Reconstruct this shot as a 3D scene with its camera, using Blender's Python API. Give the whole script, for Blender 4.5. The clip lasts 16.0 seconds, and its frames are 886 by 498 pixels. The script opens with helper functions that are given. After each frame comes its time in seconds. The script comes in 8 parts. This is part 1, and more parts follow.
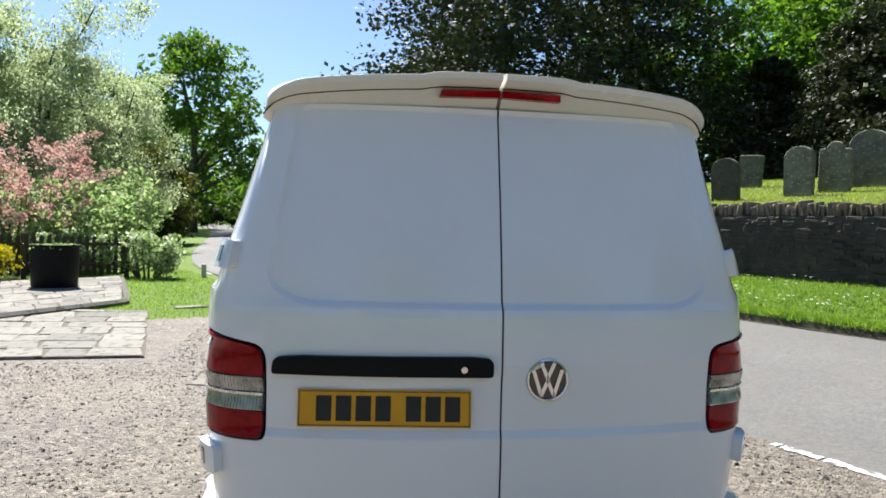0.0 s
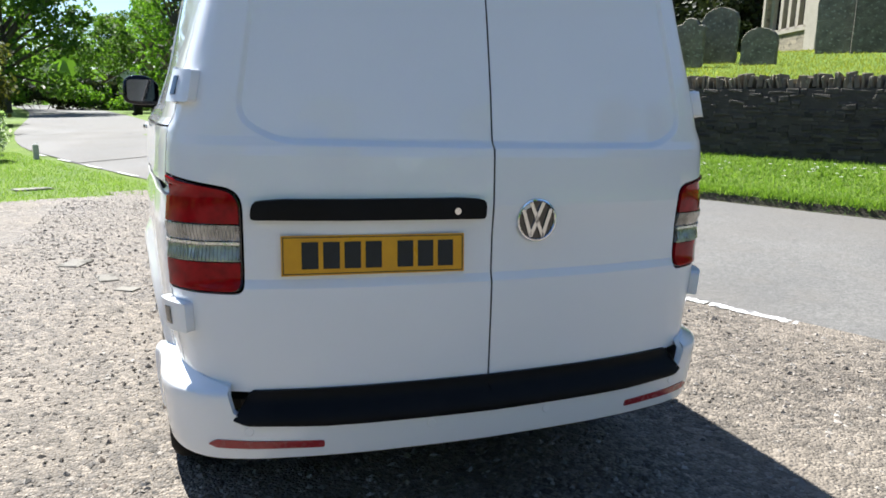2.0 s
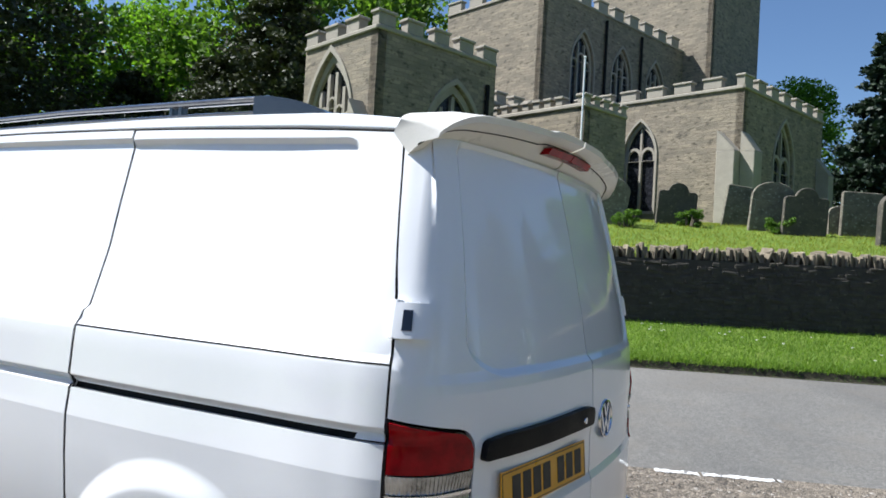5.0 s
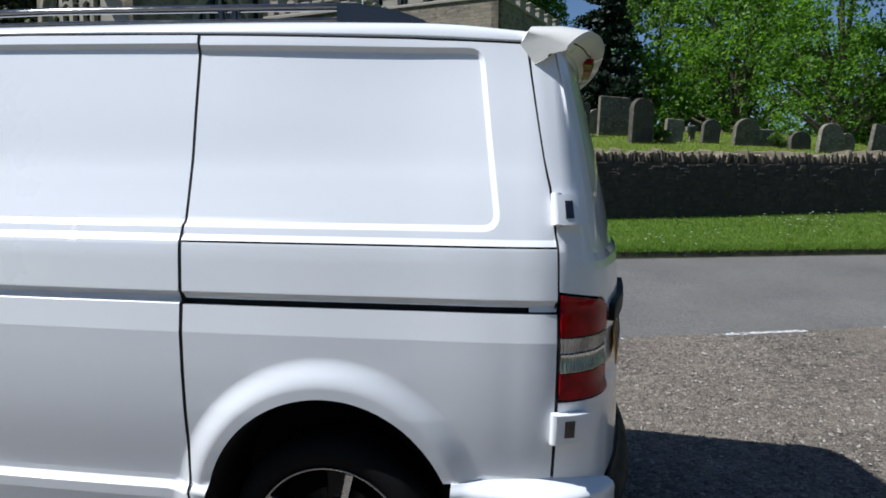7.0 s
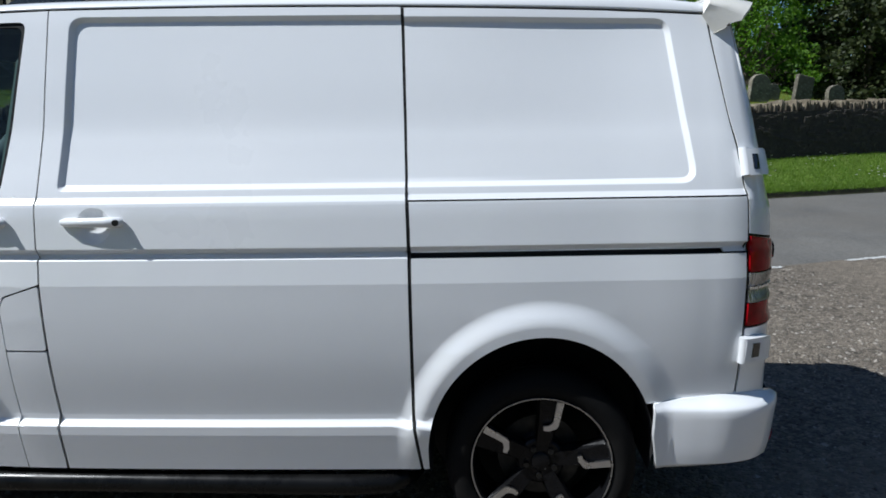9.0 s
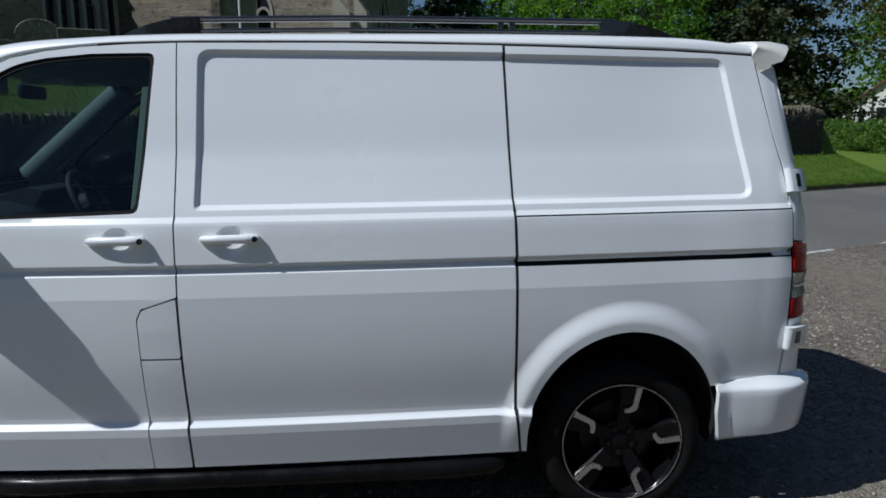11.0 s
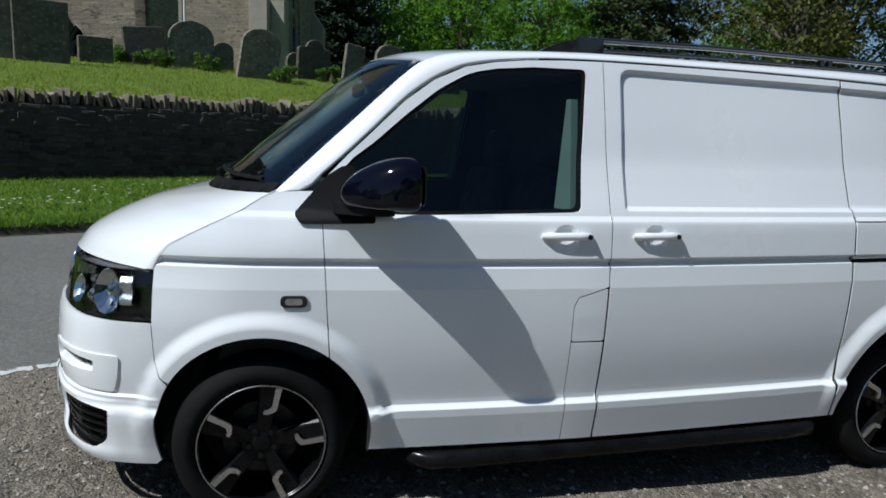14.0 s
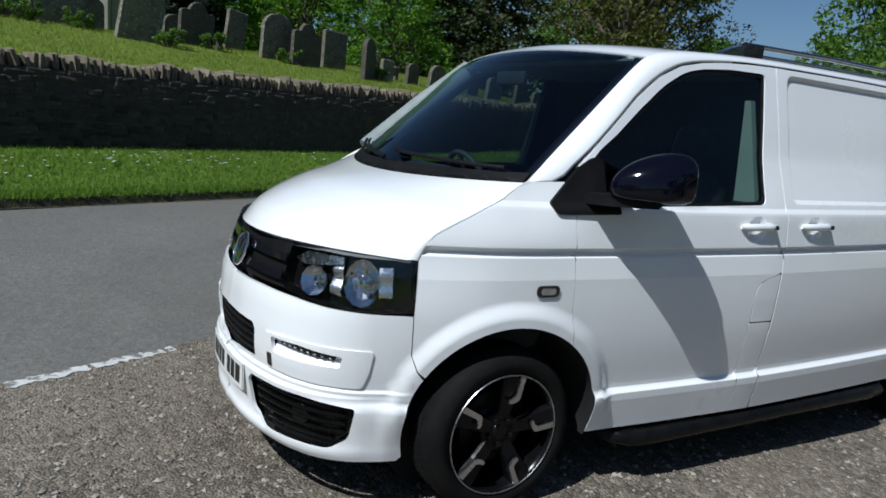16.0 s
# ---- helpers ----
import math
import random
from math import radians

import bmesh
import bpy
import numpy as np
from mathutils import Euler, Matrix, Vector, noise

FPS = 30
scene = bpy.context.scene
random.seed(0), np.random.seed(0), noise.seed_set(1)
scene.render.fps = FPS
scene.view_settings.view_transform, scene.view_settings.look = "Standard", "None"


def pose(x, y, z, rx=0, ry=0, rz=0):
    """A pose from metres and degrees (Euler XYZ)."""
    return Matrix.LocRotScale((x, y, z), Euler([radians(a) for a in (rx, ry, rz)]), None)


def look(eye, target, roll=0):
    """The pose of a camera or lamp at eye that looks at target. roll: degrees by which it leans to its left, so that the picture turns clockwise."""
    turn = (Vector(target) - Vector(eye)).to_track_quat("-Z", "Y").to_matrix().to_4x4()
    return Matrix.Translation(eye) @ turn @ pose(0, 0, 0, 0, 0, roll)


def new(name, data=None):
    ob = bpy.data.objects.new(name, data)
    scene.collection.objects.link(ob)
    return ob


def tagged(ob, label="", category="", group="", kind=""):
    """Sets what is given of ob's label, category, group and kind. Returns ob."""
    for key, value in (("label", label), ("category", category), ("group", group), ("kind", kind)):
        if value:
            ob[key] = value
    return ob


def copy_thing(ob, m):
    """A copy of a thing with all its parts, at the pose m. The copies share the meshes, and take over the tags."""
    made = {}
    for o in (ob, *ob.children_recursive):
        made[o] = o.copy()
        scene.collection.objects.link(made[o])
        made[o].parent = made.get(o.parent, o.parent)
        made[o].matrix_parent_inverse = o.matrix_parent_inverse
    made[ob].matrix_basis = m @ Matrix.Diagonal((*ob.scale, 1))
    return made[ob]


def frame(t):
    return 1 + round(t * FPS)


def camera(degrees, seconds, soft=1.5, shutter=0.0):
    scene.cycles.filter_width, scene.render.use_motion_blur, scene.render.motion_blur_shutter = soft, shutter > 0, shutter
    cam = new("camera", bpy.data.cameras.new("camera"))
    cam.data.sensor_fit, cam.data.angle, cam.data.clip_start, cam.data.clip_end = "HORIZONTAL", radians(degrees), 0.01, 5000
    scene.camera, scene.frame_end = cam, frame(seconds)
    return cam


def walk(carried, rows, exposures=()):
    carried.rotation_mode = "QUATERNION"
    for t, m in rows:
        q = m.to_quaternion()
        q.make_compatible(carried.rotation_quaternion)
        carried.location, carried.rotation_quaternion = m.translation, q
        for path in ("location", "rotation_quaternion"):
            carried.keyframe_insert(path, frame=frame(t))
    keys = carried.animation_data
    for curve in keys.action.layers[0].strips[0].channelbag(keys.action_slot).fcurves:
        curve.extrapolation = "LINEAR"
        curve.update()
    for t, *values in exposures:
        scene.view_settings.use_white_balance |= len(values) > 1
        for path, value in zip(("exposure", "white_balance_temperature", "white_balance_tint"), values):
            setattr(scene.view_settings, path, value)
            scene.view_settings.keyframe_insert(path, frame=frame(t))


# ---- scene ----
cam = camera(63.7, 16.0, soft=1.7)
PATH = [
    (0, (-3.073, 0.5, 1.421), (-1.095, 0.212, 1.356), 1.5),
    (0.5, (-3.051, 0.55, 1.357), (-1.106, 0.166, 1.096), 0.8),
    (1, (-3.016, 0.555, 1.281), (-1.111, 0.138, 0.841), 1.9),
    (1.5, (-2.978, 0.676, 1.26), (-1.122, 0.073, 0.819), 0.7),
    (2, (-2.862, 0.868, 1.267), (-1.023, 0.179, 0.89), 1.6),
    (2.5, (-2.742, 1.085, 1.304), (-0.931, 0.283, 1.029), 1.2),
    (3, (-2.6, 1.416, 1.334), (-0.904, 0.376, 1.138), 1.5),
    (3.5, (-2.434, 1.701, 1.364), (-0.884, 0.443, 1.239), 4.5),
    (4, (-2.189, 1.884, 1.426), (-0.801, 0.445, 1.393), 4.3),
    (6.5, (-0.994, 2.878, 1.469), (-0.528, 0.9335, 1.427), 2.3),
    (7, (-0.765, 2.929, 1.397), (-0.424, 0.968, 1.206), 0.6),
    (7.5, (-0.593, 2.954, 1.381), (-0.433, 0.99, 1.041), -1.0),
    (8, (-0.331, 3.076, 1.367), (-0.256, 1.106, 1.027), -0.8),
    (8.5, (-0.065, 3.185, 1.384), (0.039, 1.212, 1.072), -0.9),
    (11, (0.83, 3.579, 1.514), (0.691, 1.61, 1.196), -0.7),
    (11.5, (1.125, 3.67, 1.51), (0.864, 1.711, 1.202), -0.7),
    (12, (1.504, 3.75, 1.499), (1.236, 1.79, 1.205), 1.0),
    (12.5, (1.823, 3.743, 1.538), (1.455, 1.803, 1.219), 0.9),
    (13, (2.21, 3.741, 1.537), (1.774, 1.816, 1.216), 1.4),
    (13.5, (2.714, 3.693, 1.554), (2.236, 1.784, 1.197), 2.1),
    (14, (3.046, 3.588, 1.553), (2.519, 1.687, 1.225), 2.1),
    (14.5, (3.377, 3.498, 1.563), (2.781, 1.616, 1.244), 3.8),
    (15, (3.825, 3.405, 1.568), (3.011, 1.603, 1.261), 4.1),
    (15.5, (4.182, 3.185, 1.526), (3.313, 1.421, 1.161), 4.6),
    (16, (4.572, 3.0, 1.514), (3.583, 1.3, 1.152), 4.7),
]
EXPOSURES = [(0, 1.33, 6350, 10), (1, 1.35, 6250, 10), (2, 1.5, 6200, 10), (2.5, 1.5, 6200, 10), (3.5, 1.28, 6150, 10), (4, 1.3, 6150, 10), (6.5, 0.42, 5850, 10), (8.5, 0.2, 5850, 8), (11, -0.33, 5750, 7), (12.5, -0.3, 5750, 6), (14.5, 0.0, 5850, 6), (15.5, 0.08, 5900, 6), (16, -0.08, 5800, 6)]
walk(cam, [(t, look(e, g, r)) for t, e, g, r in PATH], EXPOSURES)

from mathutils.geometry import delaunay_2d_cdt

# ---- world and sun ----
SUN = Vector((0.75, 0.27, 1.0)).normalized()
world = bpy.data.worlds.new("sky")
scene.world = world
world.use_nodes = True
wn = world.node_tree
sky = wn.nodes.new("ShaderNodeTexSky")
sky.sky_type, sky.sun_disc = "NISHITA", False
sky.sun_elevation = math.asin(SUN.z)
sky.sun_rotation = math.atan2(SUN.x, SUN.y)
sky.air_density, sky.dust_density, sky.ozone_density = 1.0, 0.5, 5.0
wn.links.new(sky.outputs[0], wn.nodes["Background"].inputs[0])
wn.nodes["Background"].inputs[1].default_value = 0.06
sun = new("sun", bpy.data.lights.new("sun", "SUN"))
sun.data.energy, sun.data.angle, sun.data.color = 5.0, radians(0.53), (1.0, 0.965, 0.91)
sun.matrix_world = look(SUN * 50, (0, 0, 0))


# ---- materials ----
def mat(name, c1, c2=None, rough=0.5, metal=0.0, scale=4.0, fine=60.0, bump=0.0, bscale=None, coat=0.0, vary=0.0,
        rvar=0.1, c3=None, spot=0.62, stretch=None, ior=1.45, spec=0.5):
    """A principled material: two colours mixed at a broad scale, grain at a fine one, spots of a third colour, and relief."""
    m = bpy.data.materials.new(name)
    m.use_nodes = True
    nt = m.node_tree
    N, L = nt.nodes, nt.links
    b = N["Principled BSDF"]
    b.inputs["Roughness"].default_value, b.inputs["Metallic"].default_value = rough, metal
    b.inputs["Coat Weight"].default_value, b.inputs["Coat Roughness"].default_value = coat, 0.03
    b.inputs["IOR"].default_value, b.inputs["Specular IOR Level"].default_value = ior, spec
    c1 = (*c1, 1)
    b.inputs["Base Color"].default_value = c1
    if c2 is None and not bump:
        return m
    c2 = (*(c2 or c1[:3]), 1)
    tc = N.new("ShaderNodeTexCoord")
    vec = tc.outputs["Object"]
    if stretch:
        mp = N.new("ShaderNodeMapping")
        mp.inputs["Scale"].default_value = stretch
        L.new(vec, mp.inputs[0])
        vec = mp.outputs[0]

    def tex(sc, det=5.0, ro=0.6):
        n = N.new("ShaderNodeTexNoise")
        n.inputs["Scale"].default_value, n.inputs["Detail"].default_value, n.inputs["Roughness"].default_value = sc, det, ro
        L.new(vec, n.inputs["Vector"])
        return n.outputs["Fac"]

    def ramp(f, a, z):
        r = N.new("ShaderNodeMapRange")
        r.inputs[1].default_value, r.inputs[2].default_value = a, z
        L.new(f, r.inputs[0])
        return r.outputs[0]

    def mix(f, a, z):
        x = N.new("ShaderNodeMix")
        x.data_type = "RGBA"
        L.new(f, x.inputs[0])
        for v, i in ((a, 6), (z, 7)):
            if isinstance(v, tuple):
                x.inputs[i].default_value = v
            else:
                L.new(v, x.inputs[i])
        return x.outputs[2]
    big, small = tex(scale), tex(fine, 3.0)
    col = mix(ramp(big, 0.35, 0.65), c1, c2)
    dark = tuple(v * 0.75 for v in c1[:3]) + (1,)
    col = mix(ramp(small, 0.52, 0.9), col, dark)
    if c3:
        col = mix(ramp(tex(scale * 2.7, 6.0), spot, spot + 0.08), col, (*c3, 1))
    if vary:
        oi = N.new("ShaderNodeObjectInfo")
        h = N.new("ShaderNodeHueSaturation")
        L.new(ramp(oi.outputs["Random"], 0, 1), h.inputs["Value"])
        r = h.inputs["Value"].links[0].from_node
        r.inputs[3].default_value, r.inputs[4].default_value = 1 - vary, 1 + vary
        L.new(col, h.inputs["Color"])
        col = h.outputs[0]
    L.new(col, b.inputs["Base Color"])
    r = ramp(big, 0.3, 0.7)
    rn = r.node
    rn.inputs[3].default_value, rn.inputs[4].default_value = max(rough - rvar, 0.02), min(rough + rvar, 1)
    L.new(r, b.inputs["Roughness"])
    if bump:
        bn = N.new("ShaderNodeBump")
        bn.inputs["Strength"].default_value, bn.inputs["Distance"].default_value = 1.0, bump
        L.new(tex(bscale or fine, 6.0), bn.inputs["Height"])
        L.new(bn.outputs[0], b.inputs["Normal"])
    return m


def island_mat(name, cols, rough=0.6, translucent=0.0, spread=0.35):
    """For leaves and blades: the colour varies from piece to piece."""
    m = bpy.data.materials.new(name)
    m.use_nodes = True
    nt = m.node_tree
    N, L = nt.nodes, nt.links
    b = N["Principled BSDF"]
    b.inputs["Roughness"].default_value = rough
    b.inputs["Specular IOR Level"].default_value = 0.3
    g = N.new("ShaderNodeNewGeometry")
    cr = N.new("ShaderNodeValToRGB")
    cr.color_ramp.interpolation = "LINEAR"
    for i, c in enumerate(cols):
        e = cr.color_ramp.elements[i] if i < 2 else cr.color_ramp.elements.new(1.0)
        e.position, e.color = i / (len(cols) - 1), (*c, 1)
    for i, c in enumerate(cols):
        cr.color_ramp.elements[i].color = (*c, 1)
    L.new(g.outputs["Random Per Island"], cr.inputs[0])
    L.new(cr.outputs[0], b.inputs["Base Color"])
    if translucent:
        t = N.new("ShaderNodeBsdfTranslucent")
        h = N.new("ShaderNodeHueSaturation")
        h.inputs["Value"].default_value, h.inputs["Saturation"].default_value = 1.5, 1.1
        L.new(cr.outputs[0], h.inputs["Color"])
        L.new(h.outputs[0], t.inputs[0])
        x = N.new("ShaderNodeMixShader")
        x.inputs[0].default_value = translucent
        L.new(b.outputs[0], x.inputs[1])
        L.new(t.outputs[0], x.inputs[2])
        L.new(x.outputs[0], N["Material Output"].inputs[0])
    return m


def glass_mat(name, tint, gloss=1.0):
    m = bpy.data.materials.new(name)
    m.use_nodes = True
    nt = m.node_tree
    N, L = nt.nodes, nt.links
    N.remove(N["Principled BSDF"])
    t, g, f, x = (N.new("ShaderNode" + k) for k in ("BsdfTransparent", "BsdfGlossy", "LayerWeight", "MixShader"))
    pw, ml = N.new("ShaderNodeMath"), N.new("ShaderNodeMath")
    pw.operation, ml.operation = "POWER", "MULTIPLY_ADD"
    pw.inputs[1].default_value, ml.inputs[1].default_value, ml.inputs[2].default_value = 5.0, 0.96, 0.04
    t.inputs[0].default_value = (*tint, 1)
    g.inputs["Roughness"].default_value = 0.01
    g.inputs["Color"].default_value = (gloss, gloss, gloss, 1)
    f.inputs[0].default_value = 0.5
    L.new(f.outputs["Facing"], pw.inputs[0])
    L.new(pw.outputs[0], ml.inputs[0])
    L.new(ml.outputs[0], x.inputs[0])
    L.new(t.outputs[0], x.inputs[1])
    L.new(g.outputs[0], x.inputs[2])
    L.new(x.outputs[0], N["Material Output"].inputs[0])
    return m


M = dict(
    paint=mat("white_paint", (0.85, 0.855, 0.86), (0.82, 0.83, 0.84), rough=0.3, scale=1.5, fine=900, coat=1.0, rvar=0.03),
    spoiler=mat("cream_paint", (0.82, 0.79, 0.715), (0.80, 0.77, 0.70), rough=0.3, scale=5, fine=300, coat=0.3, rvar=0.05),
    black=mat("black_plastic", (0.006, 0.006, 0.0065), (0.010, 0.010, 0.011), rough=0.55, scale=8, fine=500, bump=0.0006, spec=0.15),
    gloss=mat("gloss_black", (0.006, 0.006, 0.008), (0.009, 0.009, 0.012), rough=0.08, scale=3, fine=300, coat=1.0, rvar=0.03),
    blue_gloss=mat("blue_black_paint", (0.002, 0.002, 0.006), (0.003, 0.003, 0.008), rough=0.06, scale=3, fine=400, rvar=0.02, spec=0.4),
    rubber=mat("tyre_rubber", (0.006, 0.006, 0.006), (0.011, 0.0105, 0.010), rough=0.75, scale=9, fine=180, bump=0.001, spec=0.12),
    rim=mat("black_rim", (0.004, 0.004, 0.0045), (0.006, 0.006, 0.007), rough=0.2, scale=12, fine=200, rvar=0.05, spec=0.22),
    silver=mat("machined_silver", (0.62, 0.62, 0.63), (0.54, 0.54, 0.56), rough=0.3, metal=1.0, scale=20, fine=400, rvar=0.08),
    chrome=mat("chrome", (0.75, 0.76, 0.78), (0.7, 0.71, 0.74), rough=0.08, metal=1.0, scale=20, fine=300, rvar=0.04),
    satin=mat("satin_reflector", (0.85, 0.86, 0.88), (0.75, 0.76, 0.79), rough=0.25, metal=1.0, scale=40, fine=200, bump=0.002, bscale=45, rvar=0.1),
    rail=mat("black_rail_paint", (0.012, 0.012, 0.013), (0.02, 0.02, 0.021), rough=0.12, coat=1.0, scale=15, fine=300, rvar=0.08),
    step_black=mat("worn_gloss_black", (0.004, 0.004, 0.004), (0.007, 0.007, 0.007), rough=0.28, scale=10, fine=200, spec=0.2),
    disc=mat("dull_iron", (0.05, 0.05, 0.05), (0.03, 0.03, 0.03), rough=0.5, metal=1.0, scale=20, fine=200),
    inner=mat("dark_underbody", (0.008, 0.008, 0.008), (0.014, 0.013, 0.012), rough=0.85, scale=6, fine=80, bump=0.002),
    red=mat("red_lens", (0.36, 0.0035, 0.008), (0.2, 0.002, 0.0045), rough=0.1, scale=22, fine=400, rvar=0.03, spec=0.25),
    clear=mat("ribbed_clear_lens", (0.55, 0.55, 0.54), (0.22, 0.22, 0.21), rough=0.18, metal=0.7, scale=14, fine=200, coat=0.8),
    reflector=mat("red_reflector", (0.35, 0.03, 0.035), (0.26, 0.02, 0.025), rough=0.25, scale=60, fine=500, coat=0.4),
    plate=mat("yellow_plate", (0.76, 0.37, 0.01), (0.70, 0.33, 0.01), rough=0.35, scale=15, fine=300, c3=(0.5, 0.27, 0.02), spot=0.66),
    plate_white=mat("white_plate", (0.72, 0.72, 0.7), (0.66, 0.66, 0.64), rough=0.35, scale=15, fine=300),
    ink=mat("black_print", (0.012, 0.012, 0.012), (0.02, 0.02, 0.02), rough=0.5, scale=30, fine=300),
    glass=glass_mat("tinted_glass", (0.44, 0.51, 0.49), 0.8),
    screen=glass_mat("windscreen_glass", (0.5, 0.6, 0.64)),
    lens=glass_mat("clear_lens", (0.9, 0.92, 0.93)),
    cloth=mat("grey_seat_cloth", (0.05, 0.052, 0.056), (0.035, 0.036, 0.04), rough=0.9, scale=12, fine=300, bump=0.001),
    pale_trim=mat("pale_green_grey_trim", (0.36, 0.44, 0.42), (0.31, 0.39, 0.37), rough=0.6, scale=8, fine=250),
    trim=mat("pale_grey_trim", (0.24, 0.27, 0.265), (0.2, 0.23, 0.225), rough=0.7, scale=8, fine=250),
    cabin=mat("dark_grey_cabin_plastic", (0.035, 0.037, 0.04), (0.05, 0.052, 0.055), rough=0.6, scale=9, fine=250, bump=0.0005),
)


# ---- mesh helpers ----
def obj(name, verts, faces, material, parent=None, label="", smooth=False, normals=None):
    me = bpy.data.meshes.new(name)
    me.from_pydata([tuple(v) for v in verts], [], [tuple(f) for f in faces])
    me.materials.append(material)
    if smooth or normals is not None:
        me.polygons.foreach_set("use_smooth", [True] * len(me.polygons))
    if normals is not None:
        me.normals_split_custom_set_from_vertices([tuple(n) for n in normals])
    me.update()
    ob = new(name, me)
    ob.parent = parent
    if label:
        ob["label"] = label
    return ob


def part(name, bm, material, parent, label="", smooth=False, angle=None):
    me = bpy.data.meshes.new(name)
    bmesh.ops.recalc_face_normals(bm, faces=bm.faces[:])
    bm.to_mesh(me)
    bm.free()
    me.materials.append(material)
    if smooth:
        me.polygons.foreach_set("use_smooth", [True] * len(me.polygons))
        me.set_sharp_from_angle(angle=radians(angle or 40))
    ob = new(name, me)
    ob.parent = parent
    if label:
        ob["label"] = label
    return ob


def thing(name, label, category, group="", loc=(0, 0, 0), kind=""):
    ob = new(name)
    ob.matrix_basis = Matrix.Translation(loc)
    return tagged(ob, label, category, group, kind)


def add_box(bm, lo, hi, bevel=0.0, seg=2, m=None):
    r = bmesh.ops.create_cube(bm, size=1.0)["verts"]
    for v in r:
        v.co = Vector([lo[i] + (v.co[i] + 0.5) * (hi[i] - lo[i]) for i in range(3)])
    if bevel:
        es = list({e for v in r for e in v.link_edges})
        out = bmesh.ops.bevel(bm, geom=es, offset=bevel, segments=seg, affect="EDGES", profile=0.5)
        r = list({v for f in out["faces"] for v in f.verts} | {v for v in r if v.is_valid})
    if m is not None:
        for v in r:
            v.co = m @ v.co
    return r


def add_cyl(bm, a, b, r1, r2=None, seg=16, cap=True):
    a, b = Vector(a), Vector(b)
    q = (b - a).to_track_quat("Z", "Y").to_matrix().to_4x4()
    r2 = r1 if r2 is None else r2
    out = bmesh.ops.create_cone(bm, cap_ends=cap, segments=seg, radius1=max(r1, 1e-4), radius2=max(r2, 1e-4), depth=(b - a).length,
                                matrix=Matrix.Translation((a + b) / 2) @ q)
    return out["verts"]


def add_tube(bm, pts, r, seg=10):
    """A round bar along a line of points; r may be a list."""
    pts = [Vector(p) for p in pts]
    rs = r if isinstance(r, (list, tuple)) else [r] * len(pts)
    rings = []
    for i, p in enumerate(pts):
        d = (pts[min(i + 1, len(pts) - 1)] - pts[max(i - 1, 0)]).normalized()
        side = d.cross(Vector((0, 0, 1)) if abs(d.z) < 0.95 else Vector((1, 0, 0))).normalized()
        up = side.cross(d)
        rings.append([bm.verts.new(p + float(rs[i]) * (math.cos(k * math.tau / seg) * side + math.sin(k * math.tau / seg) * up)) for k in range(seg)])
    for a, b in zip(rings, rings[1:]):
        for k in range(seg):
            bm.faces.new((a[k], a[(k + 1) % seg], b[(k + 1) % seg], b[k]))
    bm.faces.new(rings[0][::-1])
    bm.faces.new(rings[-1])


def add_prism(bm, poly, m, depth):
    """A flat outline (x, y) pushed out along z by depth, placed by m."""
    a = [bm.verts.new(m @ Vector((x, y, 0))) for x, y in poly]
    b = [bm.verts.new(m @ Vector((x, y, depth))) for x, y in poly]
    bm.faces.new(a[::-1])
    bm.faces.new(b)
    n = len(poly)
    for i in range(n):
        bm.faces.new((a[i], a[(i + 1) % n], b[(i + 1) % n], b[i]))


def spl(x, xs, ys):
    """Smooth curve through the points (xs, ys)."""
    xs, ys = np.asarray(xs, float), np.asarray(ys, float)
    x = np.clip(np.asarray(x, float), xs[0], xs[-1])
    d = np.diff(ys) / np.diff(xs)
    m = np.concatenate([[d[0]], np.where(d[:-1] * d[1:] > 0, 2 * d[:-1] * d[1:] / (d[:-1] + d[1:] + 1e-12), 0), [d[-1]]])
    i = np.clip(np.searchsorted(xs, x) - 1, 0, len(xs) - 2)
    h = xs[i + 1] - xs[i]
    t = (x - xs[i]) / h
    return ((1 + 2 * t) * (1 - t) ** 2 * ys[i] + t * (1 - t) ** 2 * h * m[i] + t * t * (3 - 2 * t) * ys[i + 1] + t * t * (t - 1) * h * m[i + 1])


def sstep(x, a, b):
    t = np.clip((np.asarray(x, float) - a) / (b - a), 0, 1)
    return t * t * (3 - 2 * t)


def inside(p, poly):
    poly = np.asarray(poly)
    x, y = p[:, 0], p[:, 1]
    r = np.zeros(len(p), bool)
    j = len(poly) - 1
    for i in range(len(poly)):
        (xi, yi), (xj, yj) = poly[i], poly[j]
        if yi != yj:
            r ^= ((yi > y) != (yj > y)) & (x < (xj - xi) * (y - yi) / (yj - yi) + xi)
        j = i
    return r


def sdist(p, poly):
    """Distance to an outline, negative inside."""
    poly = np.asarray(poly)
    d = np.full(len(p), 9.0)
    for a, b in zip(poly, np.roll(poly, -1, 0)):
        e = b - a
        w = p - a
        k = np.clip((w @ e) / (e @ e), 0, 1)
        d = np.minimum(d, np.linalg.norm(w - k[:, None] * e, axis=1))
    return np.where(inside(p, poly), -d, d)


